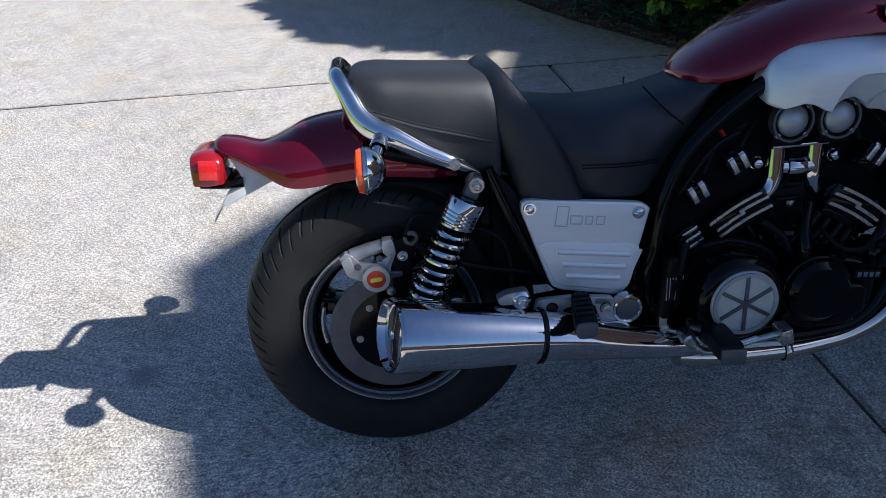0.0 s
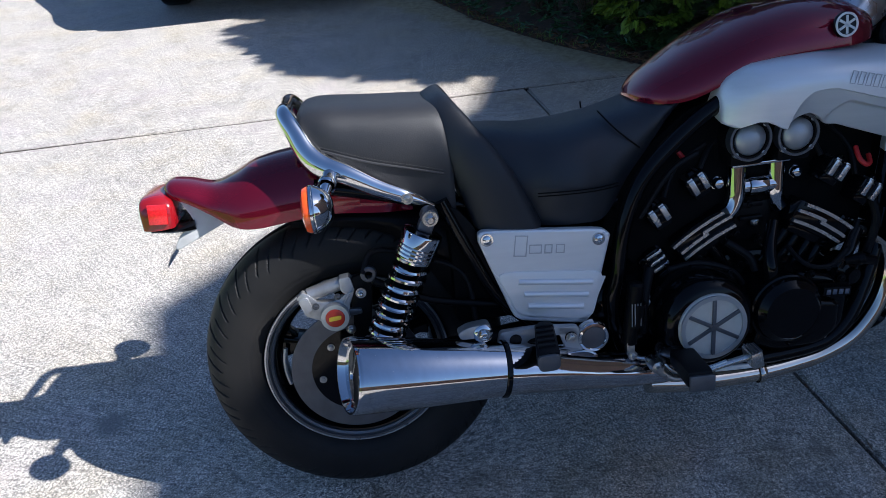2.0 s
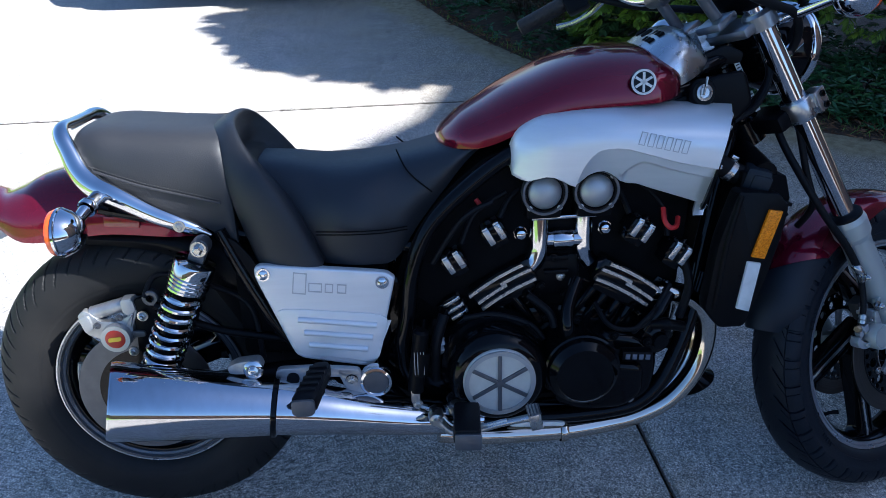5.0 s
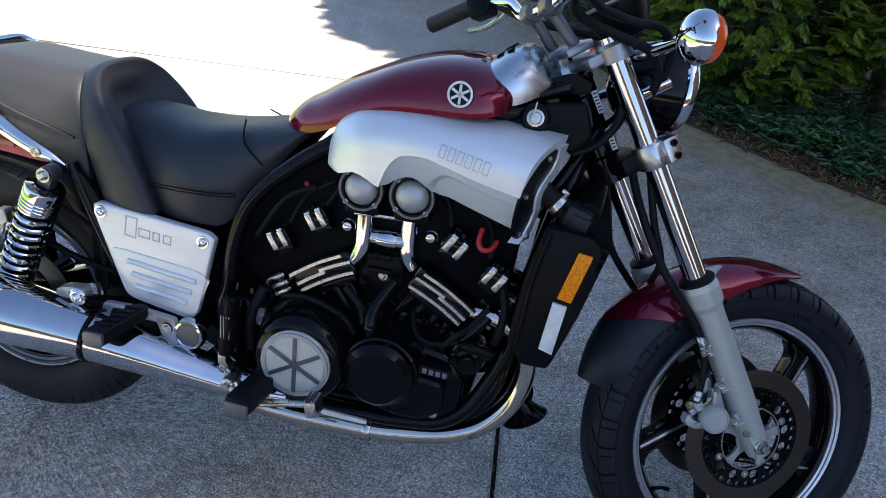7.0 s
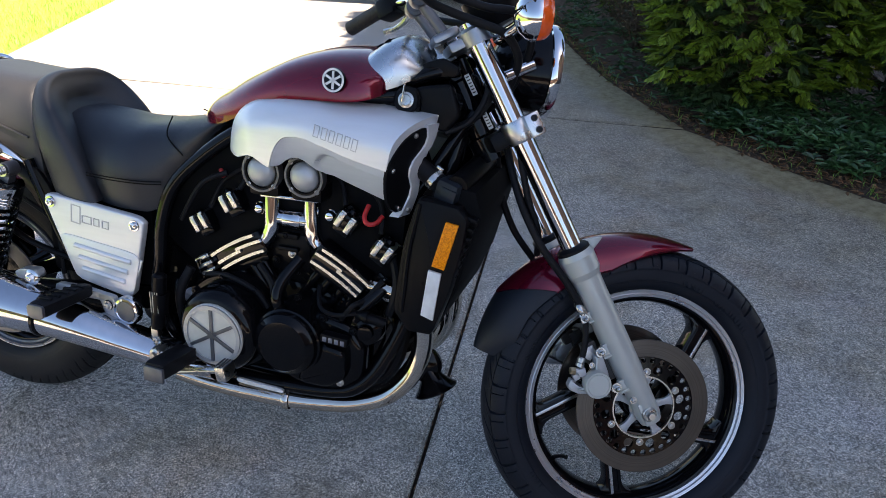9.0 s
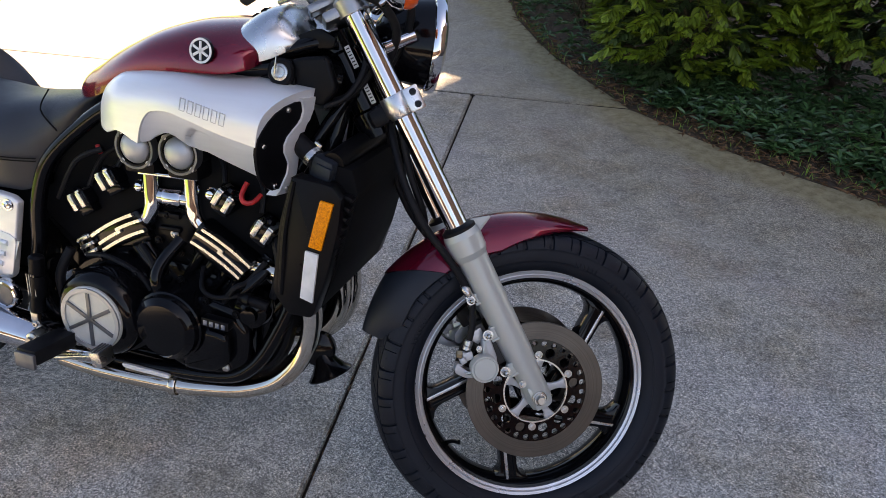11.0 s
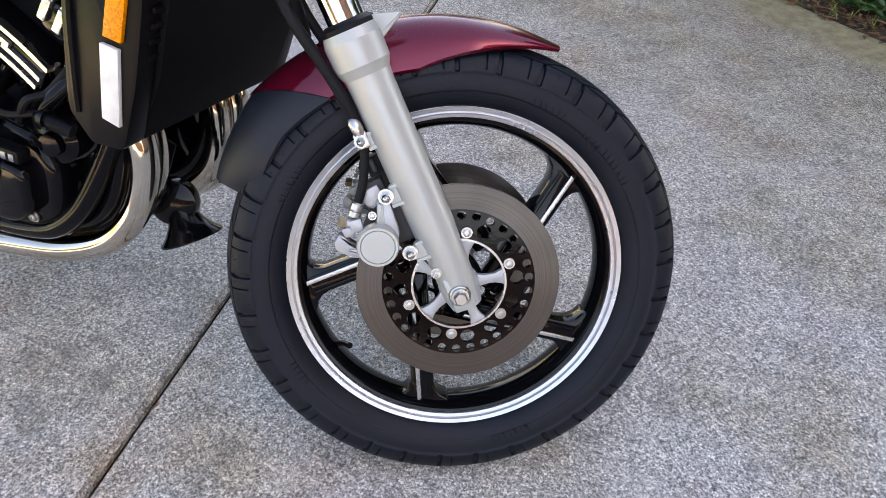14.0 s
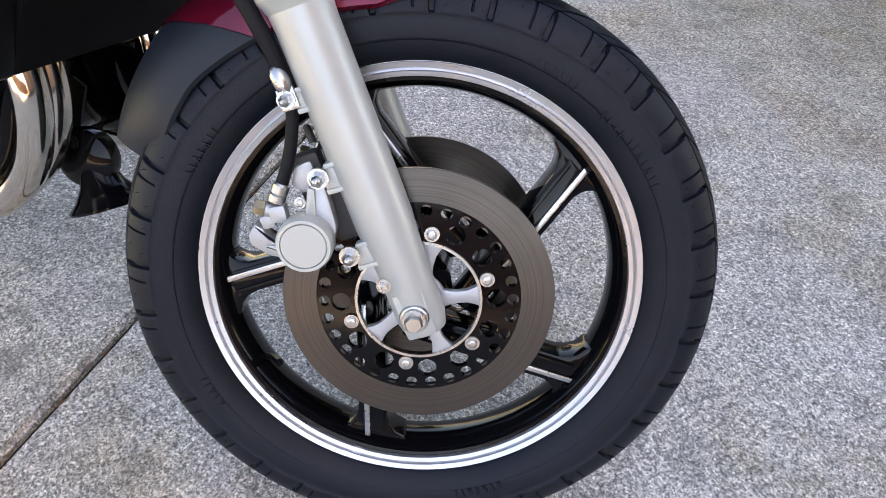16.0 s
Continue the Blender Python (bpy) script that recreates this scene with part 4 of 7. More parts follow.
rear_disc = part("brake_disc", ring(0.098, 0.141, -0.0945, -0.0895, REAR, 96, 0.0006), CAST_DARK, rear_wheel, "dark steel rear brake disc")
part("carrier", join(lathe([(0.0, -0.088), (0.1, -0.088), (0.1, -0.094), (0.06, -0.097), (0.0, -0.097)], REAR, n=64)), BLACK, rear_disc)
for i in range(6):
    part("bolt", bolt(polar(REAR, 0.078, radians(10 + 60 * i), -0.096), 0.0055, (0, -1, 0), 0.006), STEEL, rear_disc)
# rear caliper with its round badge
RC = Vector((-0.0365, 0, 0.4775))


def on_caliper(pts):
    """Places given from the badge's centre."""
    return [(RC.x + dx, RC.z + dz) for dx, dz in pts]


rear_cal = part("rear_caliper", plate(rounded(on_caliper([(-0.073, 0.046), (-0.06, 0.058), (-0.046, 0.05), (-0.03, 0.032), (0.0, 0.03), (0.024, 0.04), (0.042, 0.06), (0.046, 0.05), (0.032, 0.016), (0.03, -0.012), (0.0, -0.029), (-0.026, -0.012), (-0.06, 0.004), (-0.068, 0.03)]), 3, 0.2), -0.116, -0.098, 0.003), CAST, bike, "cast aluminium rear brake caliper")
part("piston_boss", lathe([(0, 0), (0.0295, 0), (0.0295, 0.024), (0.0275, 0.029), (0, 0.029)], (RC.x, -0.1, RC.z), (0, -1, 0), 40), CAST_PALE, rear_cal)
part("caliper_bridge", tube([(RC.x - 0.048, -0.1, RC.z + 0.045), (RC.x + 0.018, -0.1, RC.z + 0.062)], 0.0145, 16), CAST, rear_cal, "ribbed pad bridge")
part("bridge_end", plate(rounded(on_caliper([(0.016, 0.078), (0.04, 0.08), (0.045, 0.055), (0.03, 0.04), (0.018, 0.05)]), 3, 0.2), -0.118, -0.09, 0.003), CAST_PALE, rear_cal)
part("casting_rib", plate(rounded(on_caliper([(-0.07, 0.043), (-0.05, 0.048), (-0.042, 0.02), (-0.06, 0.01)]), 3, 0.2), -0.122, -0.112, 0.002), CAST_PALE, rear_cal)
part("casting_rib", plate(rounded(on_caliper([(0.03, 0.045), (0.04, 0.05), (0.03, 0.018), (0.018, 0.022)]), 3, 0.2), -0.121, -0.112, 0.002), CAST_PALE, rear_cal)
part("casting_rib", plate(rounded(on_caliper([(0.028, 0.01), (0.055, 0.008), (0.055, -0.004), (0.028, -0.006)]), 3, 0.2), -0.119, -0.108, 0.002), CAST_DARK, rear_cal)
for dx, dz in ((-0.036, 0.025), (0.01, 0.04)):
    part("pad_pin", bolt((RC.x + dx, -0.117, RC.z + dz), 0.005, (0, -1, 0), 0.006), CAST_DARK, rear_cal)
part("badge", lathe([(0.0195, 0), (0.0195, 0.004), (0.018, 0.005), (0, 0.005)], (RC.x, -0.129, RC.z), (0, -1, 0), 40), BADGE_RED, rear_cal, "round red badge with a yellow bar")
part("badge_ring", lathe([(0.0198, 0), (0.0285, 0), (0.0285, 0.003), (0.0198, 0.003)], (RC.x, -0.129, RC.z), (0, -1, 0), 40), SILVER, rear_cal)
part("badge_print", plate(rounded(on_caliper([(-0.013, -0.005), (-0.012, 0.004), (0.013, 0.006), (0.012, -0.003)]), 2, 0.2), -0.1358, -0.1335, 0.0), YELLOW, rear_cal)
for dx, dz, r in ((0.058, 0.044, 0.0075), (0.028, -0.033, 0.007)):
    part("bolt", join(bolt((RC.x + dx, -0.121, RC.z + dz), r, (0, -1, 0), 0.01), lathe([(r * 0.7, 0.009), (r * 0.5, 0.014), (0, 0.016)], (RC.x + dx, -0.121, RC.z + dz), (0, -1, 0), 12)), STEEL, rear_cal)
part("bracket_eye", lathe([(0.008, 0), (0.0165, 0), (0.0165, 0.012), (0.014, 0.014), (0.008, 0.014)], (RC.x + 0.078, -0.108, RC.z + 0.08), (0, -1, 0), 28), CAST_DARK, rear_cal, "dark bracket eye")
part("caliper_bracket", plate(rounded([(0.012, 0.55), (0.045, 0.56), (0.06, 0.53), (0.05, 0.46), (0.03, 0.36), (0.0, 0.33), (-0.01, 0.36), (0.012, 0.45)], 3, 0.3), -0.113, -0.1, 0.003), SATIN, rear_cal, m=TAIL)
part("torque_rod", tube([(0.05, -0.125, 0.545), (0.16, -0.13, 0.49), (0.3, -0.13, 0.46)], 0.008, 10), SATIN, bike)
part("brake_line", tube([(0.03, -0.12, 0.56), (0.06, -0.1, 0.6), (0.16, -0.1, 0.57), (0.235, -0.12, 0.53), (0.25, -0.13, 0.42)], 0.006, 8), SOFT_RUBBER, bike)
part("swingarm", join(tube([(0.0, -0.125, 0.338), (0.2, -0.13, 0.37), (0.48, -0.12, 0.392)], 0.027, 14), tube([(0.0, 0.125, 0.338), (0.2, 0.13, 0.37), (0.48, 0.12, 0.392)], 0.03, 14), tube([(0.42, -0.15, 0.39), (0.42, 0.15, 0.39)], 0.035, 14)), SATIN, bike, "satin black swingarm")
part("axle_nut", lathe([(0.016, 0), (0.016, 0.016), (0.012, 0.018), (0, 0.018)], (0.005, -0.15, 0.338), (0, -1, 0), 6), STEEL, bike)

# twin shocks
for s in (-1, 1):
    top, low = Vector((0.172, 0.172 * s, 0.682)), Vector((0.038, 0.165 * s, 0.392))
    d = (low - top).normalized()
    shock = part("shock_absorber", lathe([(0.0, 0.03), (0.022, 0.03), (0.022, 0.29), (0.016, 0.3), (0.0, 0.3)], top, d, 28), SATIN, bike, "chromed coil-over rear shock")
    coil = []
    turns = 9.5
    for k in range(int(turns * 20) + 1):
        t = k / (turns * 20)
        a = 2 * math.pi * turns * t
        side = d.cross(Vector((0, 1, 0))).normalized()
        coil.append(top + d * (0.085 + 0.195 * t) + 0.033 * (math.cos(a) * side + math.sin(a) * d.cross(side)))
    part("spring", tube(coil, 0.0058, 8, 1), CHROME, shock, "chromed coil spring")
    part("collar", lathe([(0.02, 0.03), (0.038, 0.034), (0.0395, 0.038), (0.0395, 0.06), (0.037, 0.062), (0.0395, 0.064), (0.0395, 0.068), (0.037, 0.07), (0.0395, 0.072), (0.0395, 0.076), (0.037, 0.078), (0.0395, 0.08), (0.0395, 0.084), (0.02, 0.086)], top, d, 36), CHROME, shock, "ribbed chrome preload collar")
    part("foot_collar", lathe([(0.015, 0.276), (0.034, 0.28), (0.034, 0.29), (0.015, 0.296)], top, d, 32), CHROME, shock)
    part("eye", join(lathe([(0.0, -0.016), (0.0165, -0.016), (0.0175, -0.012), (0.0175, 0.012), (0.0165, 0.016), (0, 0.016)], top, (0, 1, 0), 28), box(tuple(top + d * 0.022), (0.03, 0.024, 0.028), 0.005, (0, 24, 0))), CAST_DARK, shock, "grey shock eye")
    part("nut", join(lathe([(0.015, 0), (0.015, 0.006), (0.0, 0.006)], top + Vector((0, 0.016 * s, 0)), (0, s, 0), 24), lathe([(0.0095, 0.005), (0.0095, 0.014), (0.006, 0.017), (0, 0.017)], top + Vector((0, 0.016 * s, 0)), (0, s, 0), 6)), STEEL, shock)
    part("lower_eye", lathe([(0.0, -0.016), (0.022, -0.016), (0.022, 0.016), (0, 0.016)], low, (0, 1, 0), 24), SATIN, shock)

# silencers: a tapered can with a slash end, a seam band and a pipe running forward
for s in (-1, 1):
    back, front = Vector((-0.018, 0.245 * s, 0.405)), Vector((0.292, 0.228 * s, 0.362))
    d = (front - back).normalized()
    rings = []
    for k, (t, r) in enumerate(((0.0, 0.074), (0.02, 0.0755), (0.5, 0.067), (0.97, 0.0545), (1.0, 0.053))):
        ring_pts = []
        for j in range(44):
            a = 2 * math.pi * j / 44
            shift = (0.021 * s * math.cos(a) + 0.006 * math.sin(a)) * (1 - t)
            ring_pts.append(back + d * (0.313 * t + shift) + r * (math.cos(a) * Vector((0, 1, 0)) + math.sin(a) * Vector((-d.z, 0, d.x))))
        rings.append(ring_pts)
    can = part("silencer", loft(rings, cap=False), HARD_CHROME, bike, "tapered chrome silencer")
    cap_rings = []
    for r, inset in ((0.0742, 0.0), (0.0735, -0.003), (0.0705, -0.003), (0.069, 0.004), (0.067, 0.016), (0.06, 0.017), (0.058, 0.009), (0.045, 0.006), (0.01, 0.004), (0.008, 0.006), (0.007, 0.03), (0.001, 0.03)):
        cap_rings.append([back + d * (inset + (0.021 * s * math.cos(2 * math.pi * j / 44) + 0.006 * math.sin(2 * math.pi * j / 44)) * r / 0.074) + r * (math.cos(2 * math.pi * j / 44) * Vector((0, 1, 0)) + math.sin(2 * math.pi * j / 44) * Vector((-d.z, 0, d.x))) for j in range(44)])
    part("end_cap", loft(cap_rings, cap=False), CHROME, can, "dished chrome end cap")
    part("seam_band", lathe([(0.0555, 0.3), (0.058, 0.302), (0.058, 0.309), (0.0555, 0.311), (0.05, 0.311)], back, d, 44), BLACK, can, "dark clamp band")
    part("link_pipe", loft([[front + Vector((x, dy * s, dz)) + r * (math.cos(2 * math.pi * j / 40) * Vector((0, 1, 0)) + sq * math.sin(2 * math.pi * j / 40) * Vector((0.13, 0, 1))) for j in range(40)] for x, dy, dz, r, sq in ((0, 0, 0, 0.053, 1), (0.05, -0.004, -0.009, 0.051, 0.98), (0.12, -0.016, -0.028, 0.047, 0.95), (0.18, -0.03, -0.046, 0.045, 0.9), (0.26, -0.045, -0.067, 0.042, 0.85), (0.34, -0.055, -0.082, 0.036, 0.9), (0.4, -0.06, -0.088, 0.028, 1.0))]), HARD_CHROME, bike, "chrome link pipe with scuffs")
    part("hanger", join(plate(rounded([(0.2, 0.452), (0.22, 0.462), (0.262, 0.466), (0.27, 0.445), (0.24, 0.436), (0.205, 0.437)], 3, 0.3), -0.226 if s < 0 else 0.2, -0.2 if s < 0 else 0.226, 0.003)), CAST, can)
    part("hanger_bolt", join(lathe([(0.019, 0), (0.019, 0.005), (0.015, 0.008), (0, 0.008)], (0.25, 0.222 * s, 0.445), (0, s, 0), 28), bolt((0.25, 0.229 * s, 0.445), 0.009, (0, s, 0), 0.01)), CHROME, can, "chrome bolt")

# rear mudguard, tail lamp, plate bracket
rear_fender = part("rear_fender", body([(-0.326, 0.03, 0.768, 0.752), (-0.312, 0.052, 0.773, 0.744), (-0.28, 0.063, 0.768, 0.732), (-0.235, 0.074, 0.757, 0.705), (-0.19, 0.096, 0.772, 0.68), (-0.145, 0.106, 0.793, 0.676), (-0.08, 0.111, 0.805, 0.684), (0.0, 0.111, 0.806, 0.689), (0.1, 0.106, 0.77, 0.678), (0.16, 0.09, 0.73, 0.672)], tuck=0.95, power=2.4), MAROON, bike, "glossy maroon rear mudguard", m=TAIL)
lamp = part("tail_lamp", body([(-0.374, 0.06, 0.742, 0.694), (-0.369, 0.07, 0.751, 0.689), (-0.345, 0.075, 0.755, 0.688), (-0.325, 0.074, 0.752, 0.689), (-0.312, 0.07, 0.745, 0.69), (-0.308, 0.06, 0.738, 0.695)], power=5, tuck=0.97), RED_LENS, bike, "red tail lamp lens", m=TAIL)
part("side_reflector", join(box((-0.336, -0.0765, 0.722), (0.036, 0.006, 0.04), 0.0015, (0, 4, 0))), RED_REFLECTOR, lamp, "bright red side reflector", m=TAIL)
part("lamp_base", body([(-0.365, 0.05, 0.69, 0.676), (-0.31, 0.07, 0.69, 0.676), (-0.275, 0.06, 0.7, 0.676)], power=4), BLACK, lamp, m=TAIL)
part("plate_bracket", plate([(-0.302, 0.747), (-0.205, 0.69), (-0.219, 0.681), (-0.315, 0.637), (-0.323, 0.637), (-0.324, 0.644), (-0.312, 0.664), (-0.296, 0.677), (-0.28, 0.682), (-0.277, 0.69), (-0.282, 0.706)], -0.05, 0.05, 0.003), GREY_PLASTIC, bike, "pale grey plate bracket", m=TAIL)
part("number_plate", loft([[(-0.336 - 0.026 * f, y, 0.645 - 0.044 * f + 0.006 * math.sin(3.1 * f) + dz) for y, dz in ((-0.05, 0.002), (0.05, 0.002), (0.05, -0.002), (-0.05, -0.002))] for f in (0, 0.25, 0.5, 0.75, 1)]), CHROME, bike, "small metal plate seen edge-on")
for s in (-1, 1):
    part("fender_reflector", box((0.025, 0.1115 * s, 0.715), (0.066, 0.004, 0.02), 0.001, (0, 5, 0)), RED_LENS, rear_fender, "dull red strip reflector", m=TAIL)

# grab rail
rail = [(0.186, -0.144, 0.692), (0.158, -0.146, 0.706), (0.125, -0.15, 0.722), (0.08, -0.15, 0.744), (0.025, -0.147, 0.776), (-0.015, -0.136, 0.794), (-0.04, -0.126, 0.818), (-0.056, -0.115, 0.851), (-0.068, -0.105, 0.875), (-0.076, -0.09, 0.888), (-0.08, -0.066, 0.892), (-0.08, -0.03, 0.891)]
rr = [0.003, 0.012, 0.016, 0.0175, 0.02, 0.0235, 0.0225, 0.0195, 0.0175, 0.016, 0.0155, 0.015]
full = rail + [(x, -y, z) for x, y, z in rail[::-1]]
grab = part("grab_rail", tube(full, rr + rr[::-1], 14, 5, squash=0.8), CHROME, bike, "polished chrome passenger grab rail")
for s in (-1, 1):
    part("rail_bolt", bolt((0.135, 0.163 * s, 0.718), 0.0075, (0, s, 0), 0.007), STEEL, grab)
    cup = Vector((-0.03, 0.247 * s, 0.744))
    sig = part("turn_signal", lathe([(0.0, 0.032), (0.012, 0.031), (0.024, 0.0265), (0.034, 0.017), (0.04, 0.006), (0.0425, 0.0), (0.0415, -0.002), (0.0435, -0.0035), (0.0435, -0.008), (0.04, -0.0095), (0.0, -0.0095)], cup, (1, 0, 0), 44), CHROME, bike, "chrome bullet turn signal with amber lens")
    part("lens", lathe([(0.0415, -0.008), (0.0415, -0.0125), (0.039, -0.019), (0.032, -0.0225), (0.0, -0.024)], cup, (1, 0, 0), 44), SIGNAL_LENS, sig, "amber lens")
    part("stalk", join(tube([cup + Vector((0.012, -0.02 * s, 0.012)), cup + Vector((0.022, -0.055 * s, 0.028)), cup + Vector((0.027, -0.1 * s, 0.034))], [0.01, 0.0125, 0.015], 14), lathe([(0.0165, 0), (0.0175, 0.003), (0.0175, 0.012), (0.016, 0.014), (0, 0.014)], cup + Vector((0.02, -0.048 * s, 0.025)), (0.2, -0.85 * s, 0.3), 20)), CHROME, sig)

# seat
seat = part("seat", body([(0.27, 0.11, 0.815, 0.66), (0.33, 0.13, 0.81, 0.628), (0.385, 0.145, 0.802, 0.622), (0.43, 0.16, 0.8, 0.62), (0.48, 0.161, 0.803, 0.618), (0.53, 0.145, 0.81, 0.622), (0.58, 0.128, 0.82, 0.69), (0.63, 0.12, 0.832, 0.752), (0.67, 0.112, 0.842, 0.8), (0.7, 0.1, 0.842, 0.825)], power=3.2, tuck=0.9), VINYL, bike, "black vinyl rider seat with stitched seams")
pillion = part("pillion_seat", body([(-0.056, 0.094, 0.868, 0.808), (-0.053, 0.11, 0.884, 0.8), (-0.035, 0.122, 0.895, 0.79), (0.0, 0.134, 0.897, 0.775), (0.05, 0.137, 0.893, 0.752), (0.1, 0.14, 0.889, 0.73), (0.16, 0.142, 0.885, 0.71), (0.205, 0.143, 0.881, 0.685), (0.222, 0.142, 0.869, 0.672), (0.23, 0.138, 0.845, 0.668)], power=4.6, tuck=0.94), VINYL_WORN, bike, "sun-faded black vinyl pillion seat with a stitched hem")
bolster = []
for x, w, top, low, shear, bowl in spline([Vector(r) for r in ((0.258, 0.1, 0.86, 0.66, -0.066, 0), (0.262, 0.138, 0.882, 0.636, -0.07, 0), (0.285, 0.158, 0.893, 0.626, -0.075, 0), (0.315, 0.168, 0.897, 0.622, -0.08, 0.01), (0.355, 0.171, 0.892, 0.62, -0.092, 0.03), (0.385, 0.167, 0.876, 0.622, -0.1, 0.055), (0.398, 0.15, 0.855, 0.63, -0.1, 0.065), (0.396, 0.11, 0.83, 0.64, -0.095, 0.07))], 4):
    bolster.append([(p[0] - bowl * (1 - min(1, abs(p[1]) / w) ** 2.2), p[1], p[2]) for p in body_ring(x, w, top, low, power=3.3, tuck=0.97, lean=shear)])
part("lumbar_bolster", loft(bolster), VINYL, seat, "raised black lumbar bolster")
for s in (-1, 1):
    for dz in (0.003, -0.003):
        part("seam", tube([(0.385, 0.1695 * s, 0.695 + dz), (0.45, 0.167 * s, 0.691 + dz), (0.51, 0.153 * s, 0.687 + dz), (0.555, 0.137 * s, 0.687 + dz)], 0.0013, 6), THREAD, seat)
    part("nose_seam", tube([(0.54, 0.06 * s, 0.822), (0.562, 0.113 * s, 0.79), (0.605, 0.1225 * s, 0.752)], 0.0017, 6), THREAD, seat)
    hem = [Vector(p) for p in ((-0.05, 0.1145 * s, 0.838), (-0.03, 0.126 * s, 0.83), (0.0, 0.1335 * s, 0.82), (0.07, 0.1385 * s, 0.795), (0.14, 0.1415 * s, 0.776), (0.21, 0.143 * s, 0.757))]
    part("hem_seam", tube([p - Vector((0, 0, 0.004)) for p in hem], 0.0028, 8), VINYL_WORN, pillion, "rolled vinyl welt")
    run = spline(hem, 12)
    for lift in (0.0035,):
        dashes = []
        for a, b in zip(run, run[1:]):
            dashes.append(tube([a + Vector((0, 0.0006 * s, lift)), a.lerp(b, 0.6) + Vector((0, 0.0006 * s, lift))], 0.0007, 5, 1))
        part("stitching", join(*dashes), STITCH, pillion, "grey stitching")
part("seat_back_plate", box((-0.046, 0, 0.84), (0.012, 0.2, 0.06), 0.004, (0, -8, 0)), SATIN, pillion)

# tank cover, air duct, badge
tank = part("tank_cover", body([(0.62, 0.02, 0.842, 0.834), (0.626, 0.048, 0.85, 0.829), (0.638, 0.076, 0.862, 0.827), (0.662, 0.102, 0.882, 0.828), (0.7, 0.122, 0.905, 0.832), (0.745, 0.139, 0.932, 0.85), (0.8, 0.153, 0.958, 0.882), (0.855, 0.162, 0.981, 0.902), (0.92, 0.168, 0.998, 0.908), (0.98, 0.168, 1.003, 0.91), (1.02, 0.163, 1.0, 0.912), (1.05, 0.15, 0.99, 0.918), (1.068, 0.13, 0.98, 0.926), (1.076, 0.1, 0.966, 0.94)], power=2.5, tuck=0.985), MAROON, bike, "glossy maroon tank cover")
for s in (-1, 1):
    c = Vector((0.985, 0.1685 * s, 0.951))
    ax = Vector((0, s, 0.12)).normalized()
    badge = part("tank_badge", lathe([(0.0, 0.003), (0.0222, 0.003), (0.0236, 0.0), (0.0236, -0.004), (0, -0.004)], c, ax, 40), BLACK, tank, "round badge with white ring and bars")
    part("badge_ring", lathe([(0.0185, 0.0032), (0.0185, 0.0045), (0.0225, 0.0045), (0.0225, 0.0032)], c, ax, 40), WHITE, badge)
    turn = Matrix.Translation(c + ax * 0.0042) @ ax.to_track_quat("Y", "Z").to_matrix().to_4x4()
    for k in range(3):
        part("badge_bar", box((0, 0, 0), (0.0045, 0.0014, 0.034), 0.0), WHITE, badge, m=turn @ pose(0, 0, 0, 0, 60 * k, 0))
POD = [(0.985, 0.112, 0.978, 0.92), (1.015, 0.122, 1.0, 0.924), (1.04, 0.125, 1.018, 0.928), (1.062, 0.123, 1.029, 0.932), (1.08, 0.118, 1.032, 0.937), (1.097, 0.11, 1.027, 0.944), (1.114, 0.1, 1.012, 0.953), (1.13, 0.088, 0.992, 0.964), (1.139, 0.074, 0.98, 0.971)]
duct = part("air_duct", body(POD, power=2.7, tuck=0.98), POLISHED, bike, "satin aluminium pod ahead of the tank", sharp=70)
# small warning windows let into the sunk floor, which faces the rider
for row in range(2):
    for k in range(3):
        x = 1.032 + 0.018 * row
        part("window", box((x, -0.052 + 0.016 * k, curve_at(POD, x)[1] - 0.0025), (0.0125, 0.011, 0.006), 0.0012, (0, -33, 0)), VOID, duct, "dark warning-light window")
for k in range(2):
    part("dial_window", lathe([(0.0, 0.0015), (0.012, 0.0015), (0.0125, 0.0), (0.0125, -0.002), (0, -0.002)], (1.042, 0.008 + 0.034 * k, 1.019), (-0.54, 0, 0.84), 20), VOID, duct, "dark round gauge window")


# intake scoops: a rounded shell that is creased below, with a dark mouth
top_line = [(0.752, 0.842), (0.765, 0.872), (0.8, 0.898), (0.84, 0.909), (0.88, 0.914), (0.944, 0.915), (1.05, 0.905), (1.19, 0.889)]
low_line = [(0.752, 0.792), (0.765, 0.785), (0.785, 0.782), (0.8, 0.791), (0.816, 0.795), (0.832, 0.79), (0.85, 0.779), (0.862, 0.775), (0.874, 0.777), (0.89, 0.79), (0.914, 0.798), (0.936, 0.789), (0.952, 0.773), (0.967, 0.766), (0.985, 0.765), (1.01, 0.756), (1.15, 0.714), (1.19, 0.705)]


def mouth_x(y, z):
    """Where the slanted plane of the scoop's mouth lies, at half-width y and height z."""
    return 1.137 + 0.22 * (z - 0.8) + 0.36 * (0.16 - y)


def mouth_piece(rows, s, lift, thick):
    """A flat piece on the mouth's plane from rows of (z, outer y, inner y)."""
    rings = []
    for z, a, b in rows:
        rings.append([(mouth_x(a, z) + lift, a * s, z), (mouth_x(b, z) + lift, b * s, z), (mouth_x(b, z) + lift - thick, b * s, z), (mouth_x(a, z) + lift - thick, a * s, z)])
    return loft(rings)


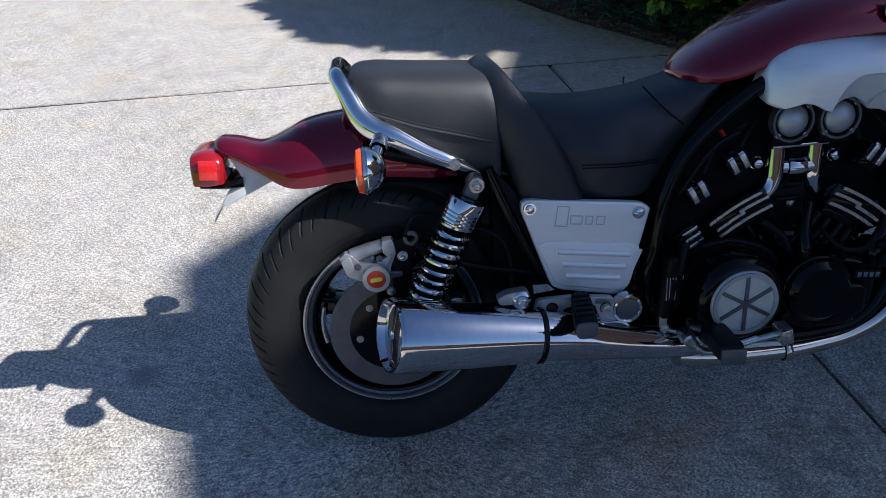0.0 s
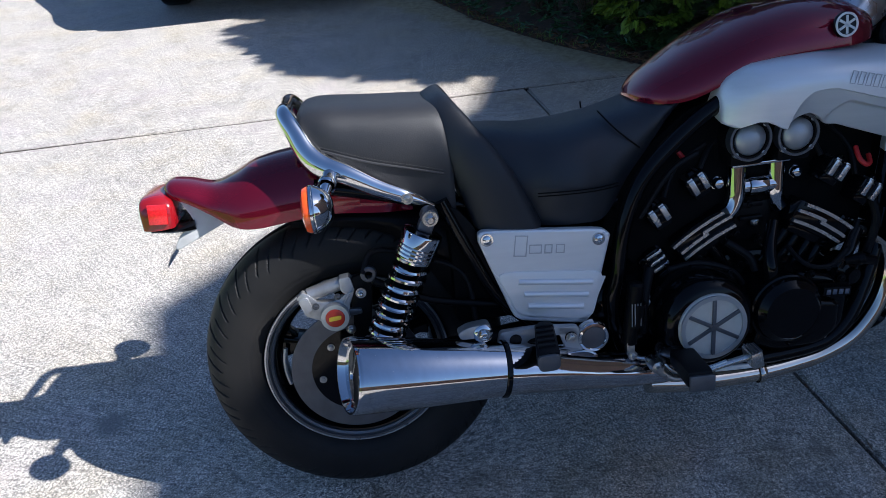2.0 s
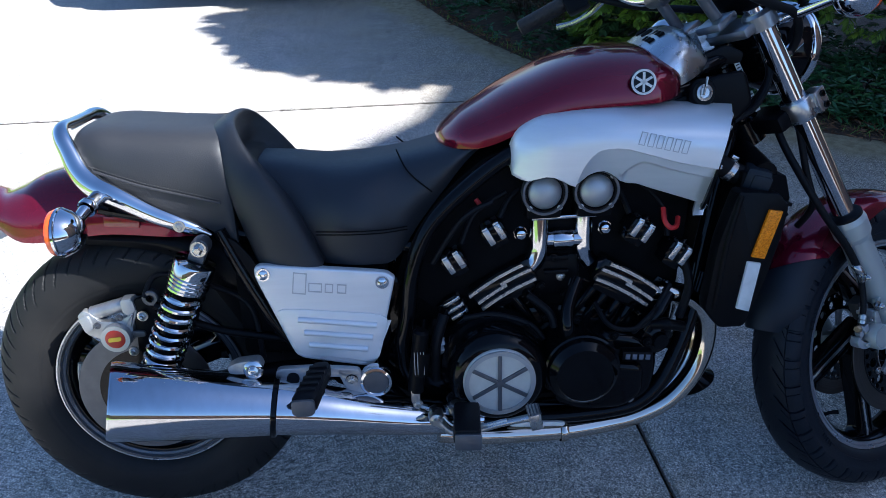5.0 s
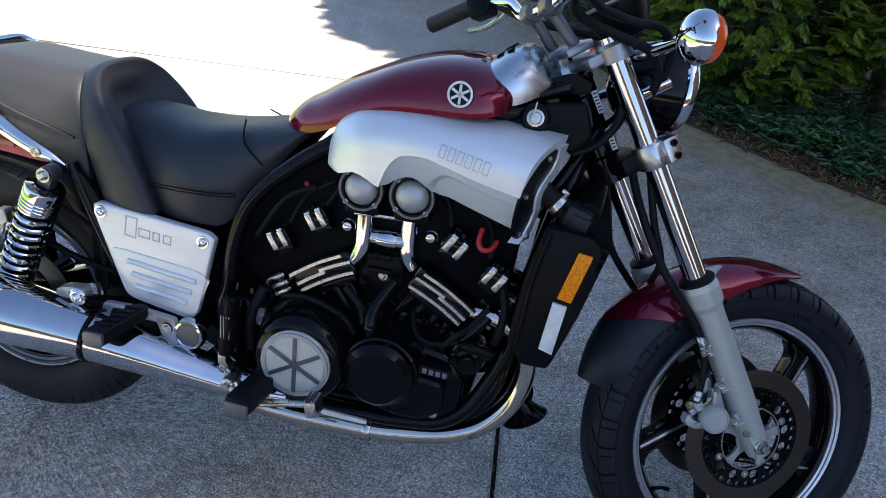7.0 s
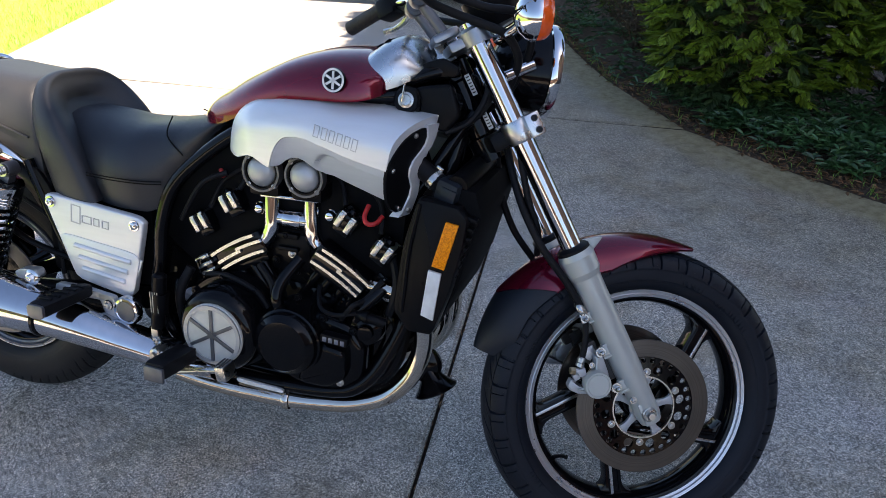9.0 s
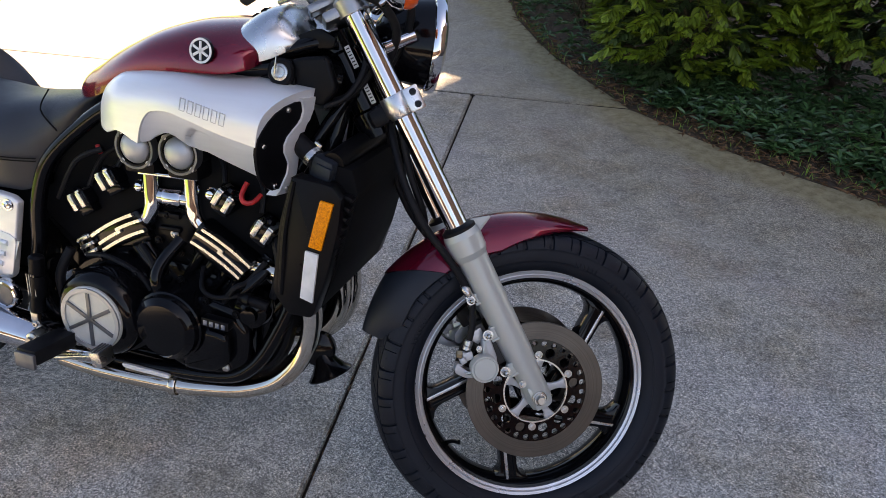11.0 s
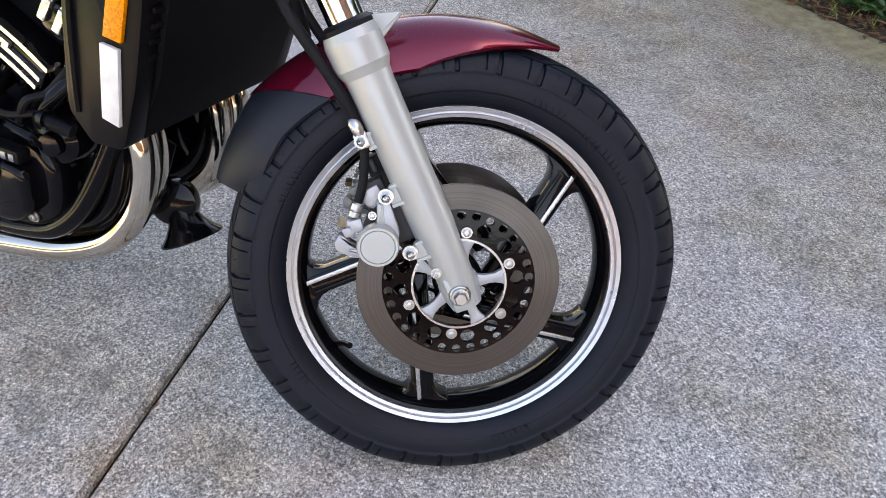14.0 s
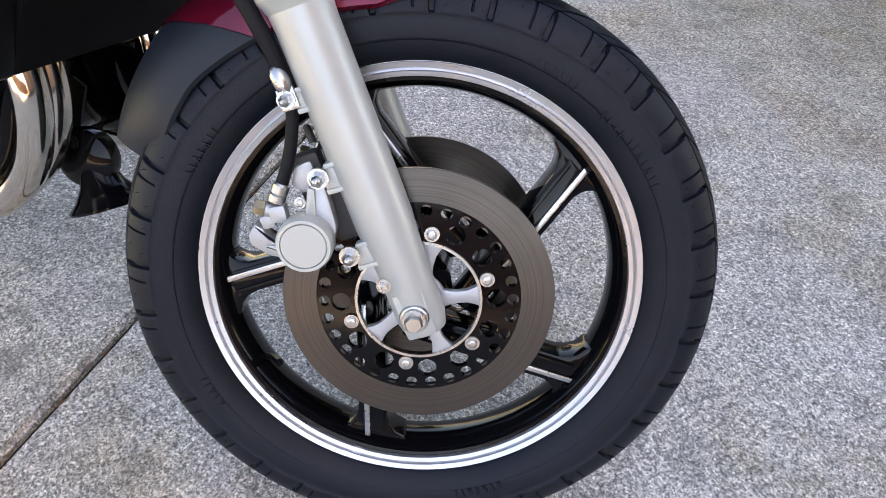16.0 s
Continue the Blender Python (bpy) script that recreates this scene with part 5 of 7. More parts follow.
MOUTH_PANEL = [(0.706, 0.166, 0.146), (0.716, 0.182, 0.142), (0.735, 0.199, 0.138), (0.755, 0.209, 0.139), (0.77, 0.214, 0.146), (0.785, 0.219, 0.155), (0.8, 0.221, 0.158), (0.815, 0.22, 0.152), (0.83, 0.213, 0.138), (0.845, 0.203, 0.129), (0.858, 0.19, 0.128), (0.868, 0.172, 0.13), (0.874, 0.15, 0.136)]
MOUTH_FLANGE = [(0.694, 0.16, 0.128), (0.704, 0.15, 0.122), (0.735, 0.14, 0.117), (0.755, 0.141, 0.119), (0.768, 0.149, 0.125), (0.78, 0.157, 0.131), (0.795, 0.16, 0.133), (0.81, 0.156, 0.13), (0.824, 0.144, 0.12), (0.836, 0.132, 0.111), (0.855, 0.13, 0.107), (0.868, 0.135, 0.107), (0.88, 0.142, 0.108)]
EDGE = [tuple(v) for v in spline([Vector((x, z, 0)) for x, z in ((0.862, 0.775), (0.867, 0.791), (0.875, 0.811), (0.888, 0.83), (0.906, 0.842), (0.943, 0.845), (0.985, 0.833), (1.045, 0.817), (1.11, 0.805), (1.19, 0.792))], 5)]
TOP = [tuple(v) for v in spline([Vector((x, z, 0)) for x, z in top_line], 4)]


def scoop_width(x, drop):
    """Half-width of the scoop's outer skin, drop metres below its top line."""
    grow = min(1, max(0, (x - 0.746) / 0.07)) ** 0.5
    deep = 0.15 + 0.054 * grow + 0.019 * min(1, max(0, (x - 0.8) / 0.14))
    shoulder = 0.062
    inner = 0.1 + 0.04 * (1 - min(1, max(0, (x - 0.752) / 0.09)))
    if drop < shoulder:
        return inner + (deep - inner) * (1 - (1 - drop / shoulder) ** 2.3) ** (1 / 2.0)
    return deep - 0.9 * (drop - shoulder) ** 2


def to_mouth(x, y, z, s):
    near = min(1, max(0, (x - 1.0) / 0.14))
    return (x + near * (mouth_x(y, z) - 1.14), y * s, z)


for s in (-1, 1):
    rings = []
    for x in [0.752, 0.755, 0.76, 0.768, 0.78, 0.795, 0.81, 0.825, 0.84, 0.85, 0.858, *(0.862 + 0.003 * k for k in range(16)), 0.915, 0.93, 0.95, 0.975, 1.0, 1.03, 1.06, 1.09, 1.115, 1.14]:
        zt = curve_at(TOP, x)[0]
        ze = curve_at(low_line, x)[0] if x <= 0.862 else curve_at(EDGE, x)[0]
        ring_pts = []
        for k in range(19):
            drop = (zt - ze) * (k / 18) ** 1.5
            ring_pts.append(to_mouth(x, scoop_width(x, drop), zt - drop, s))
        last = scoop_width(x, zt - ze)
        ring_pts += [to_mouth(x, last - 0.003, ze - 0.0015, s), to_mouth(x, last - 0.008, ze, s), to_mouth(x, 0.11, ze + 0.012, s), to_mouth(x, 0.1, zt - 0.02, s)]
        rings.append(ring_pts)
    scoop = part("intake_scoop", loft(rings), ALU, bike, "brushed aluminium intake scoop", sharp=50)
    rings = []
    for x in [0.864, 0.868, 0.873, 0.88, 0.888, 0.896, 0.906, 0.918, 0.93, 0.942, 0.95, 0.954, 0.958, 0.962, 0.966, 0.97, 0.975, 0.98, 0.986, 0.992, 1.0, 1.01, 1.025, 1.04, 1.07, 1.1, 1.12, 1.14]:
        zt, zc, zb = curve_at(TOP, x)[0], curve_at(EDGE, x)[0] + 0.006, curve_at(low_line, x)[0]
        deep = scoop_width(x, zt - zc) - 0.005
        fold = min(1, max(0, (x - 0.945) / 0.05))
        low = 1.02 - 0.72 * (1 - (1 - fold) ** 2.2)
        slope = 0.046 * min(1, (zc - zb) / 0.09)
        ring_pts = []
        for k in range(31):
            t = k / 30
            inset = min(1, max(0, (t - low) / 0.05))
            ring_pts.append(to_mouth(x, deep - slope * t**1.25 - 0.011 * inset * inset * (3 - 2 * inset) * min(1, fold * 3), zc + (zb - zc) * t, s))
        foot = deep - slope - 0.011 * min(1, fold * 3)
        ring_pts += [to_mouth(x, foot - 0.004, zb - 0.001, s), to_mouth(x, foot - 0.012, zb + 0.002, s), to_mouth(x, 0.11, zb + 0.008, s), to_mouth(x, 0.11, zc - 0.004, s)]
        rings.append(ring_pts)
    part("lower_shell", loft(rings), ALU, scoop, "recessed lower half of the scoop", sharp=50)
    part("mouth_panel", mouth_piece(MOUTH_PANEL, s, 0.003, 0.006), SATIN, scoop, "black mouth panel")
    part("mouth_flange", mouth_piece(MOUTH_FLANGE, s, 0.007, 0.02), ALU, scoop, "scalloped aluminium flange")
    for y, z in ((0.165, 0.862), (0.207, 0.8), (0.164, 0.716), (0.135, 0.704)):
        part("screw", lathe([(0.005, 0), (0.005, 0.003), (0.003, 0.005), (0, 0.005)], (mouth_x(y, z) + 0.003 + 0.004 * (y < 0.14), y * s, z), (1, 0.36 * s, -0.22), 12), STEEL, scoop, "bright screw head")
    # plain bars in place of the maker's lettering
    for k in range(6):
        m = pose(0.9745 + 0.0155 * k, 0.2232 * s, 0.8615 - 0.0037 * k, -3 * s, 13, 0)
        part("letter_bar", join(box((-0.005, 0, 0), (0.0014, 0.0014, 0.024), 0.0), box((0.005, 0, 0), (0.0014, 0.0014, 0.024), 0.0), box((0, 0, 0.0113), (0.0088, 0.0014, 0.0014), 0.0), box((0, 0, -0.0113), (0.0088, 0.0014, 0.0014), 0.0)), ENGRAVED, scoop, m=m)

# side panels
PANEL = [(0.262, 0.63), (0.272, 0.637), (0.51, 0.611), (0.527, 0.598), (0.522, 0.575), (0.485, 0.425), (0.472, 0.412), (0.456, 0.411), (0.34, 0.434), (0.322, 0.446), (0.262, 0.612)]
for s in (-1, 1):
    face = -0.172 if s < 0 else 0.152
    pan = part("side_panel", join(plate(rounded(PANEL, 3, 0.2), face, face + 0.02, 0.005, 3), plate([(0.262 + 0.035, 0.535), (0.515, 0.508), (0.484, 0.432), (0.468, 0.42), (0.35, 0.441), (0.33, 0.452)], face - 0.0 if s < 0 else face + 0.016, face + 0.004 if s < 0 else face + 0.0206, 0.0)), ALU, bike, "brushed aluminium side panel with ribs")
    out = face if s < 0 else face + 0.02
    part("panel_step", plate(rounded([(0.29, 0.549), (0.513, 0.523), (0.488, 0.43), (0.47, 0.421), (0.35, 0.444), (0.33, 0.454)], 3, 0.18), out - 0.003, out + 0.003, 0.0025), ALU, pan)
    for k, (x0, x1, z0, z1) in enumerate(((0.336, 0.487, 0.522, 0.502), (0.345, 0.477, 0.494, 0.476), (0.352, 0.466, 0.467, 0.451))):
        part("rib", tube([(x0, out + 0.0032 * s, z0), (x1, out + 0.0032 * s, z1)], 0.0062, 10), ALU, pan)
    for bx, bz in ((0.279, 0.618), (0.502, 0.591)):
        part("panel_bolt", join(lathe([(0.0135, 0), (0.0125, 0.003), (0, 0.003)], (bx, out, bz), (0, s, 0), 28), lathe([(0.009, 0.002), (0.0085, 0.008), (0.004, 0.009), (0.003, 0.006), (0, 0.006)], (bx, out, bz), (0, s, 0), 20)), CHROME, pan, "chrome button bolt")
    # plain engraved bars in place of the model's name
    for k, (x, w, h, tilt) in enumerate(((0.345, 0.026, 0.044, 8), (0.374, 0.026, 0.019, 6), (0.4, 0.016, 0.019, 6), (0.424, 0.018, 0.019, 6))):
        m = pose(x, out + 0.0004 * s, 0.598 - 0.108 * (x - 0.33) - (0.007 if k else 0.0), 0, tilt, 0)
        part("script_bar", join(*[box((dx * (w / 2 - 0.001), 0, 0), (0.002, 0.0016, h), 0.0) for dx in (-1, 1)], *[box((0, 0, dz * (h / 2 - 0.001)), (w - 0.004, 0.0016, 0.002), 0.0) for dz in (-1, 1)]), ENGRAVED, pan, m=m)
# frame tubes
part("frame", join(*[tube([(1.2, 0.04 * s, 0.9), (1.1, 0.09 * s, 0.925), (0.9, 0.13 * s, 0.885), (0.768, 0.136 * s, 0.83), (0.672, 0.142 * s, 0.765), (0.596, 0.148 * s, 0.69), (0.56, 0.15 * s, 0.6), (0.548, 0.15 * s, 0.51), (0.535, 0.15 * s, 0.44), (0.55, 0.14 * s, 0.36), (0.6, 0.12 * s, 0.29), (0.8, 0.11 * s, 0.262), (1.0, 0.11 * s, 0.262), (1.1, 0.11 * s, 0.33), (1.135, 0.1 * s, 0.5), (1.18, 0.07 * s, 0.72), (1.21, 0.04 * s, 0.86)], 0.0165, 12) for s in (-1, 1)]), BLACK, bike, "gloss black tubular frame")
part("rear_frame", join(*[tube([(0.56, 0.11 * s, 0.64), (0.42, 0.1 * s, 0.66), (0.25, 0.105 * s, 0.675), (0.1, 0.11 * s, 0.715), (-0.04, 0.11 * s, 0.75)], 0.014, 10) for s in (-1, 1)], *[tube([(0.2, 0.142 * s, 0.7), (0.25, 0.145 * s, 0.58), (0.3, 0.145 * s, 0.48), (0.38, 0.14 * s, 0.4)], 0.013, 10) for s in (-1, 1)]), BLACK, bike)
part("battery_box", box((0.36, 0, 0.53), (0.3, 0.24, 0.22), 0.015), VOID, bike)
part("inner_guard", body([(-0.1, 0.08, 0.69, 0.66), (0.1, 0.09, 0.68, 0.62), (0.22, 0.1, 0.66, 0.45), (0.28, 0.1, 0.6, 0.4)], power=4), SATIN, bike)
for s in (-1, 1):
    part("seat_apron", plate(rounded([(0.19, 0.7), (0.23, 0.68), (0.26, 0.64), (0.33, 0.44), (0.31, 0.44), (0.24, 0.6), (0.2, 0.67)], 2, 0.2), -0.15 if s < 0 else 0.14, -0.14 if s < 0 else 0.15, 0.002), SATIN, bike)

part("airbox", plate(rounded([(0.5, 0.46), (0.54, 0.62), (0.62, 0.74), (0.72, 0.82), (1.06, 0.88), (1.12, 0.72), (1.1, 0.46)], 3, 0.2), -0.1, 0.1, 0.01), VOID, bike, "black airbox and inner panels")
# engine block
engine = part("crankcase", join(plate(rounded([(0.57, 0.42), (0.6, 0.29), (0.7, 0.255), (0.98, 0.25), (1.06, 0.29), (1.08, 0.4), (1.02, 0.47), (0.85, 0.5), (0.65, 0.47)], 4, 0.25), -0.11, 0.165, 0.015), box((0.62, -0.1, 0.36), (0.1, 0.08, 0.12), 0.02)), BLACK, bike, "gloss black V-four engine")


def bank(foot, lean, name):
    """A pair of cylinders with finned jackets and a head, leaning along the bike."""
    m = pose(foot[0], 0, foot[1], 0, lean, 0)
    base = part(name, join(box((0, 0, 0.03), (0.12, 0.19, 0.14), 0.014), box((0, 0, 0.12), (0.125, 0.18, 0.06), 0.018), box((0, 0, 0.17), (0.11, 0.17, 0.05), 0.016)), BLACK, engine, "black cylinder bank", m=m)
    for k in range(6):
        part("fin", box((0, 0, -0.03 + 0.018 * k), (0.134, 0.204, 0.005), 0.001), BLACK, base, m=m)
    for dx in (-0.045, -0.015, 0.02, 0.05):
        part("jacket_rib", tube([(dx, -0.1, -0.05), (dx, -0.112, 0.02), (dx * 0.9, -0.108, 0.09)], [0.007, 0.011, 0.012], 12), BLACK, base, m=m)
    return base, m


rear_bank, RB = bank((0.78, 0.46), -33, "rear_bank")
front_bank, FB = bank((0.93, 0.46), 35, "front_bank")


def striped_block(face, along, width, length, stripes, parent):
    """A black cap with raised polished stripes that wrap its upper end: face is the middle of its outer side, along its run."""
    a = radians(along)
    m = Matrix.Translation((face[0], face[1], face[2])) @ Matrix.Rotation(-a, 4, (0, 1, 0))
    base = part("fin_block", join(box((0, 0.035, 0), (length, 0.06, width), 0.006), box((-length * 0.6, 0.035, 0), (length * 0.8, 0.05, width * 0.8), 0.008), lathe([(0.009, 0), (0.011, 0.006), (0.007, 0.012), (0.0, 0.014)], (length * 0.5, 0.02, 0), (1, 0, 0), 16)), BLACK, parent, "black cap with polished stripes", m=m)
    for k in range(stripes):
        z = width * ((k + 0.5) / stripes - 0.5)
        h = width / stripes * 0.5
        part("polished_fin", join(box((0, 0.008, z), (length, 0.018, h), 0.002), box((length * 0.5 + 0.001, 0.022, z), (0.006, 0.04, h), 0.0015)), POLISHED, base, m=m)
    return base


def arc_bar(x0, x1, z, height, bend, y0, y1):
    """A bar with a slight bow, its ends at x0 and x1."""
    rings = []
    for k in range(13):
        x = x0 + (x1 - x0) * k / 12
        c = z + bend * (1 - (x / 0.067) ** 2)
        rings.append([(x, y0, c - height / 2), (x, y0, c + height / 2), (x, y1, c + height / 2), (x, y1, c - height / 2)])
    bm = loft(rings)
    bmesh.ops.bevel(bm, geom=[e for e in bm.edges if e.calc_face_angle(0) > 1.0], offset=0.0015, segments=2, affect="EDGES")
    return bm


# long side covers with three polished stripes, the middle one stepped
for at, along in (((0.742, -0.137, 0.553), 30), ((0.986, -0.15, 0.551), -31)):
    m = Matrix.Translation(at) @ Matrix.Rotation(-radians(along), 4, (0, 1, 0))
    cover = part("head_cover", join(box((0, 0.03, 0), (0.134, 0.05, 0.054), 0.008), box((0, 0.034, -0.03), (0.11, 0.04, 0.03), 0.01)), BLACK, engine, "black side cover with three polished stripes", m=m)
    for k, z in enumerate((-0.0195, 0.0, 0.0195)):
        shift = -0.004 * k if along > 0 else 0.004 * k
        bars = [arc_bar(shift - 0.062, shift + 0.062, z, 0.0066, 0.005, -0.001, 0.013)]
        if k == 1:
            step = 0.0035 if along > 0 else -0.0035
            bars = [arc_bar(-0.062, 0.006, z - step, 0.0066, 0.005, -0.001, 0.013), arc_bar(-0.004, 0.064, z + step, 0.0066, 0.005, -0.001, 0.013)]
        part("polished_fin", join(*bars), POLISHED, cover, m=m)
# short caps above and at the foot of each bank
for face_at, along, w, l, n in (((0.644, -0.136, 0.607), 120, 0.048, 0.034, 2), ((0.723, -0.14, 0.665), 120, 0.048, 0.034, 2), ((0.643, -0.123, 0.503), 118, 0.05, 0.034, 3), ((1.005, -0.162, 0.666), 58, 0.05, 0.034, 2), ((1.085, -0.156, 0.612), 58, 0.05, 0.034, 2), ((1.08, -0.116, 0.513), 58, 0.046, 0.036, 3)):
    if n == 3:
        along = 30 if face_at[0] < 0.8 else -38
    striped_block(face_at, along, w, l, n, engine)
# plug leads from cap to cap
for lead in (tube([(0.66, -0.11, 0.64), (0.69, -0.1, 0.7), (0.75, -0.1, 0.74)], 0.006, 8), tube([(0.735, -0.11, 0.69), (0.76, -0.1, 0.73), (0.8, -0.09, 0.76)], 0.006, 8), tube([(0.99, -0.12, 0.69), (0.975, -0.1, 0.73), (0.95, -0.1, 0.76)], 0.006, 8), tube([(1.07, -0.12, 0.64), (1.06, -0.1, 0.7), (1.0, -0.1, 0.76)], 0.006, 8)):
    part("plug_lead", lead, SOFT_RUBBER, engine)
# carburettor tops
for x in (0.816, 0.914):
    for s in (-1, 1):
        carb = part("carburettor", join(lathe([(0.0, -0.06), (0.04, -0.06), (0.04, 0.004), (0.0385, 0.007), (0.0345, 0.007), (0.033, 0.003), (0.0, 0.003)], (x, 0.152 * s, 0.75), (0, s, 0), 40), box((x, 0.1 * s, 0.735), (0.07, 0.1, 0.08), 0.01)), SATIN, engine, "dark carburettor body")
        part("flange", join(lathe([(0.043, -0.012), (0.044, 0.0), (0.043, 0.0085), (0.0385, 0.0085), (0.036, 0.004), (0.036, -0.012)], (x, 0.152 * s, 0.75), (0, s, 0), 40)), CAST_DARK, carb, "grey cast flange")
        part("dome_cap", lathe([(0.0325, 0.002), (0.032, 0.006), (0.029, 0.011), (0.021, 0.017), (0.011, 0.02), (0.0, 0.021)], (x, 0.15 * s, 0.75), (0, s, 0), 40), CAST_PALE, carb, "domed aluminium carburettor cap")
        for k in range(4):
            a = radians(45 + 90 * k)
            part("ear", lathe([(0.0052, -0.006), (0.0052, 0.003), (0.003, 0.004), (0, 0.004)], (x + 0.0405 * math.cos(a), 0.156 * s, 0.75 + 0.0405 * math.sin(a)), (0, s, 0), 12), CAST, carb)
# chrome coolant manifold
manifold = part("manifold", join(tube([(0.814, -0.108, 0.688), (0.814, -0.11, 0.64), (0.813, -0.11, 0.618), (0.806, -0.11, 0.598), (0.794, -0.11, 0.584)], [0.0195, 0.0195, 0.02, 0.02, 0.02], 20), tube([(0.904, -0.1, 0.69), (0.904, -0.101, 0.642), (0.905, -0.101, 0.62), (0.909, -0.1, 0.6), (0.918, -0.099, 0.586)], [0.0195, 0.0195, 0.02, 0.02, 0.02], 20), tube([(0.825, -0.102, 0.639), (0.9, -0.1, 0.638)], 0.02, 18)), HARD_CHROME, engine, "chrome coolant manifold")
part("bridge", box((0.86, -0.108, 0.69), (0.13, 0.034, 0.007), 0.002, (0, 0, 4)), HARD_CHROME, manifold)
part("cross_band", join(lathe([(0.0225, -0.02), (0.0235, -0.018), (0.0235, 0.018), (0.0225, 0.02), (0.019, 0.02)], (0.862, -0.101, 0.638), (1, 0.03, -0.02), 28)), HARD_CHROME, manifold)
for x, z in ((0.779, 0.652), (0.948, 0.657)):
    part("acorn_nut", join(lathe([(0.014, -0.03), (0.014, -0.004), (0.0, -0.004)], (x, -0.104, z), (0, -1, 0), 16), lathe([(0.012, -0.004), (0.012, 0.003), (0.009, 0.008), (0, 0.011)], (x, -0.104, z), (0, -1, 0), 20)), CHROME, engine)
# clutch cover with a six-sector plate
cc = (0.722, 0, 0.387)
clutch = part("clutch_cover", lathe([(0.1, -0.1), (0.1, -0.186), (0.096, -0.201), (0.087, -0.212), (0.079, -0.216), (0.0, -0.216)], cc, (0, 1, 0), 64), BLACK, engine, "black round clutch cover")
part("clutch_disc", lathe([(0.072, -0.214), (0.072, -0.221), (0.0695, -0.224), (0.0, -0.224)], cc, (0, 1, 0), 64), PALE, clutch, "pale round cover plate with six sectors")
part("clutch_rim", ring(0.061, 0.07, -0.2275, -0.223, cc, 64), CAST_PALE, clutch)
for k in range(3):
    part("sector_bar", box((cc[0], -0.2255, cc[2]), (0.126, 0.004, 0.008), 0.001, (0, 60 * k + 30, 0)), CAST_DARK, clutch)
part("clutch_centre", lathe([(0.0065, -0.224), (0.0065, -0.2285), (0, -0.2285)], cc, (0, 1, 0), 24), CAST_DARK, clutch)
for k in range(8):
    part("bolt", bolt(polar(cc, 0.108, radians(8 + 45 * k), -0.15), 0.006, (0, -1, 0), 0.01), BLACK, clutch)
part("clutch_flange", lathe([(0.112, -0.1), (0.116, -0.11), (0.116, -0.14), (0.11, -0.15), (0.09, -0.15)], cc, (0, 1, 0), 64), BLACK, clutch)
# pickup cover and small engine fittings
pc = (0.891, 0, 0.392)
pickup = part("pickup_cover", lathe([(0.078, -0.1), (0.078, -0.14), (0.073, -0.15), (0.073, -0.196), (0.069, -0.212), (0.06, -0.219), (0.056, -0.224), (0.0, -0.226)], pc, (0, 1, 0), 56), BLACK, engine, "gloss black pickup cover")
part("pickup_ring", lathe([(0.074, -0.19), (0.076, -0.192), (0.076, -0.198), (0.072, -0.2)], pc, (0, 1, 0), 56), BLACK, pickup)
for k in range(5):
    part("bolt", bolt(polar(pc, 0.082, radians(20 + 72 * k), -0.14), 0.006, (0, -1, 0), 0.01), SATIN, pickup)
part("oil_filler", join(lathe([(0.018, -0.03), (0.018, 0.01), (0.015, 0.014), (0, 0.014)], (0.612, -0.13, 0.424), (-0.1, -0.7, 0.7), 24), box((0.61, -0.14, 0.436), (0.028, 0.006, 0.009), 0.001, (-40, 0, 0))), CAST, engine, "small grey oil filler cap")
part("water_pipe", tube([(0.872, -0.15, 0.4), (0.866, -0.178, 0.45), (0.86, -0.184, 0.485), (0.866, -0.165, 0.52), (0.89, -0.13, 0.56)], 0.014, 14), BLACK, engine)
part("alternator_cover", join(plate(rounded([(0.93, 0.46), (1.02, 0.44), (1.056, 0.39), (1.05, 0.31), (1.0, 0.272), (0.9, 0.268), (0.83, 0.3)], 4, 0.3), -0.165, -0.1, 0.02, 4), plate(rounded([(0.95, 0.4), (1.02, 0.39), (1.02, 0.32), (0.98, 0.29), (0.9, 0.29)], 4, 0.3), -0.19, -0.15, 0.014, 3)), BLACK, engine, "gloss black alternator cover")
part("water_pump", join(lathe([(0.0, 0.0), (0.04, 0.0), (0.04, 0.03), (0.034, 0.044), (0.018, 0.05), (0.016, 0.062), (0, 0.064)], (1.045, -0.11, 0.43), (0.2, -1, 0), 40), tube([(1.03, -0.15, 0.45), (1.05, -0.15, 0.485), (1.08, -0.13, 0.52)], 0.013, 12)), BLACK, engine)
part("hose_union", join(tube([(1.04, -0.16, 0.466), (1.064, -0.172, 0.471), (1.1, -0.165, 0.46)], 0.011, 12), lathe([(0.0135, -0.006), (0.0135, 0.006)], (1.064, -0.172, 0.471), (0.9, -0.2, 0.1), 20)), SATIN, engine)
tag_block = part("terminal_cover", box((1.0, -0.19, 0.417), (0.062, 0.024, 0.02), 0.004, (0, 4, 0)), SATIN, engine, "black terminal cover")
for k in range(4):
    part("terminal_mark", box((0.98 + 0.0135 * k, -0.203, 0.4185 - 0.001 * k), (0.009, 0.002, 0.011), 0.0006, (0, 4, 0)), STEEL_BLUE, tag_block, "dull metal mark")
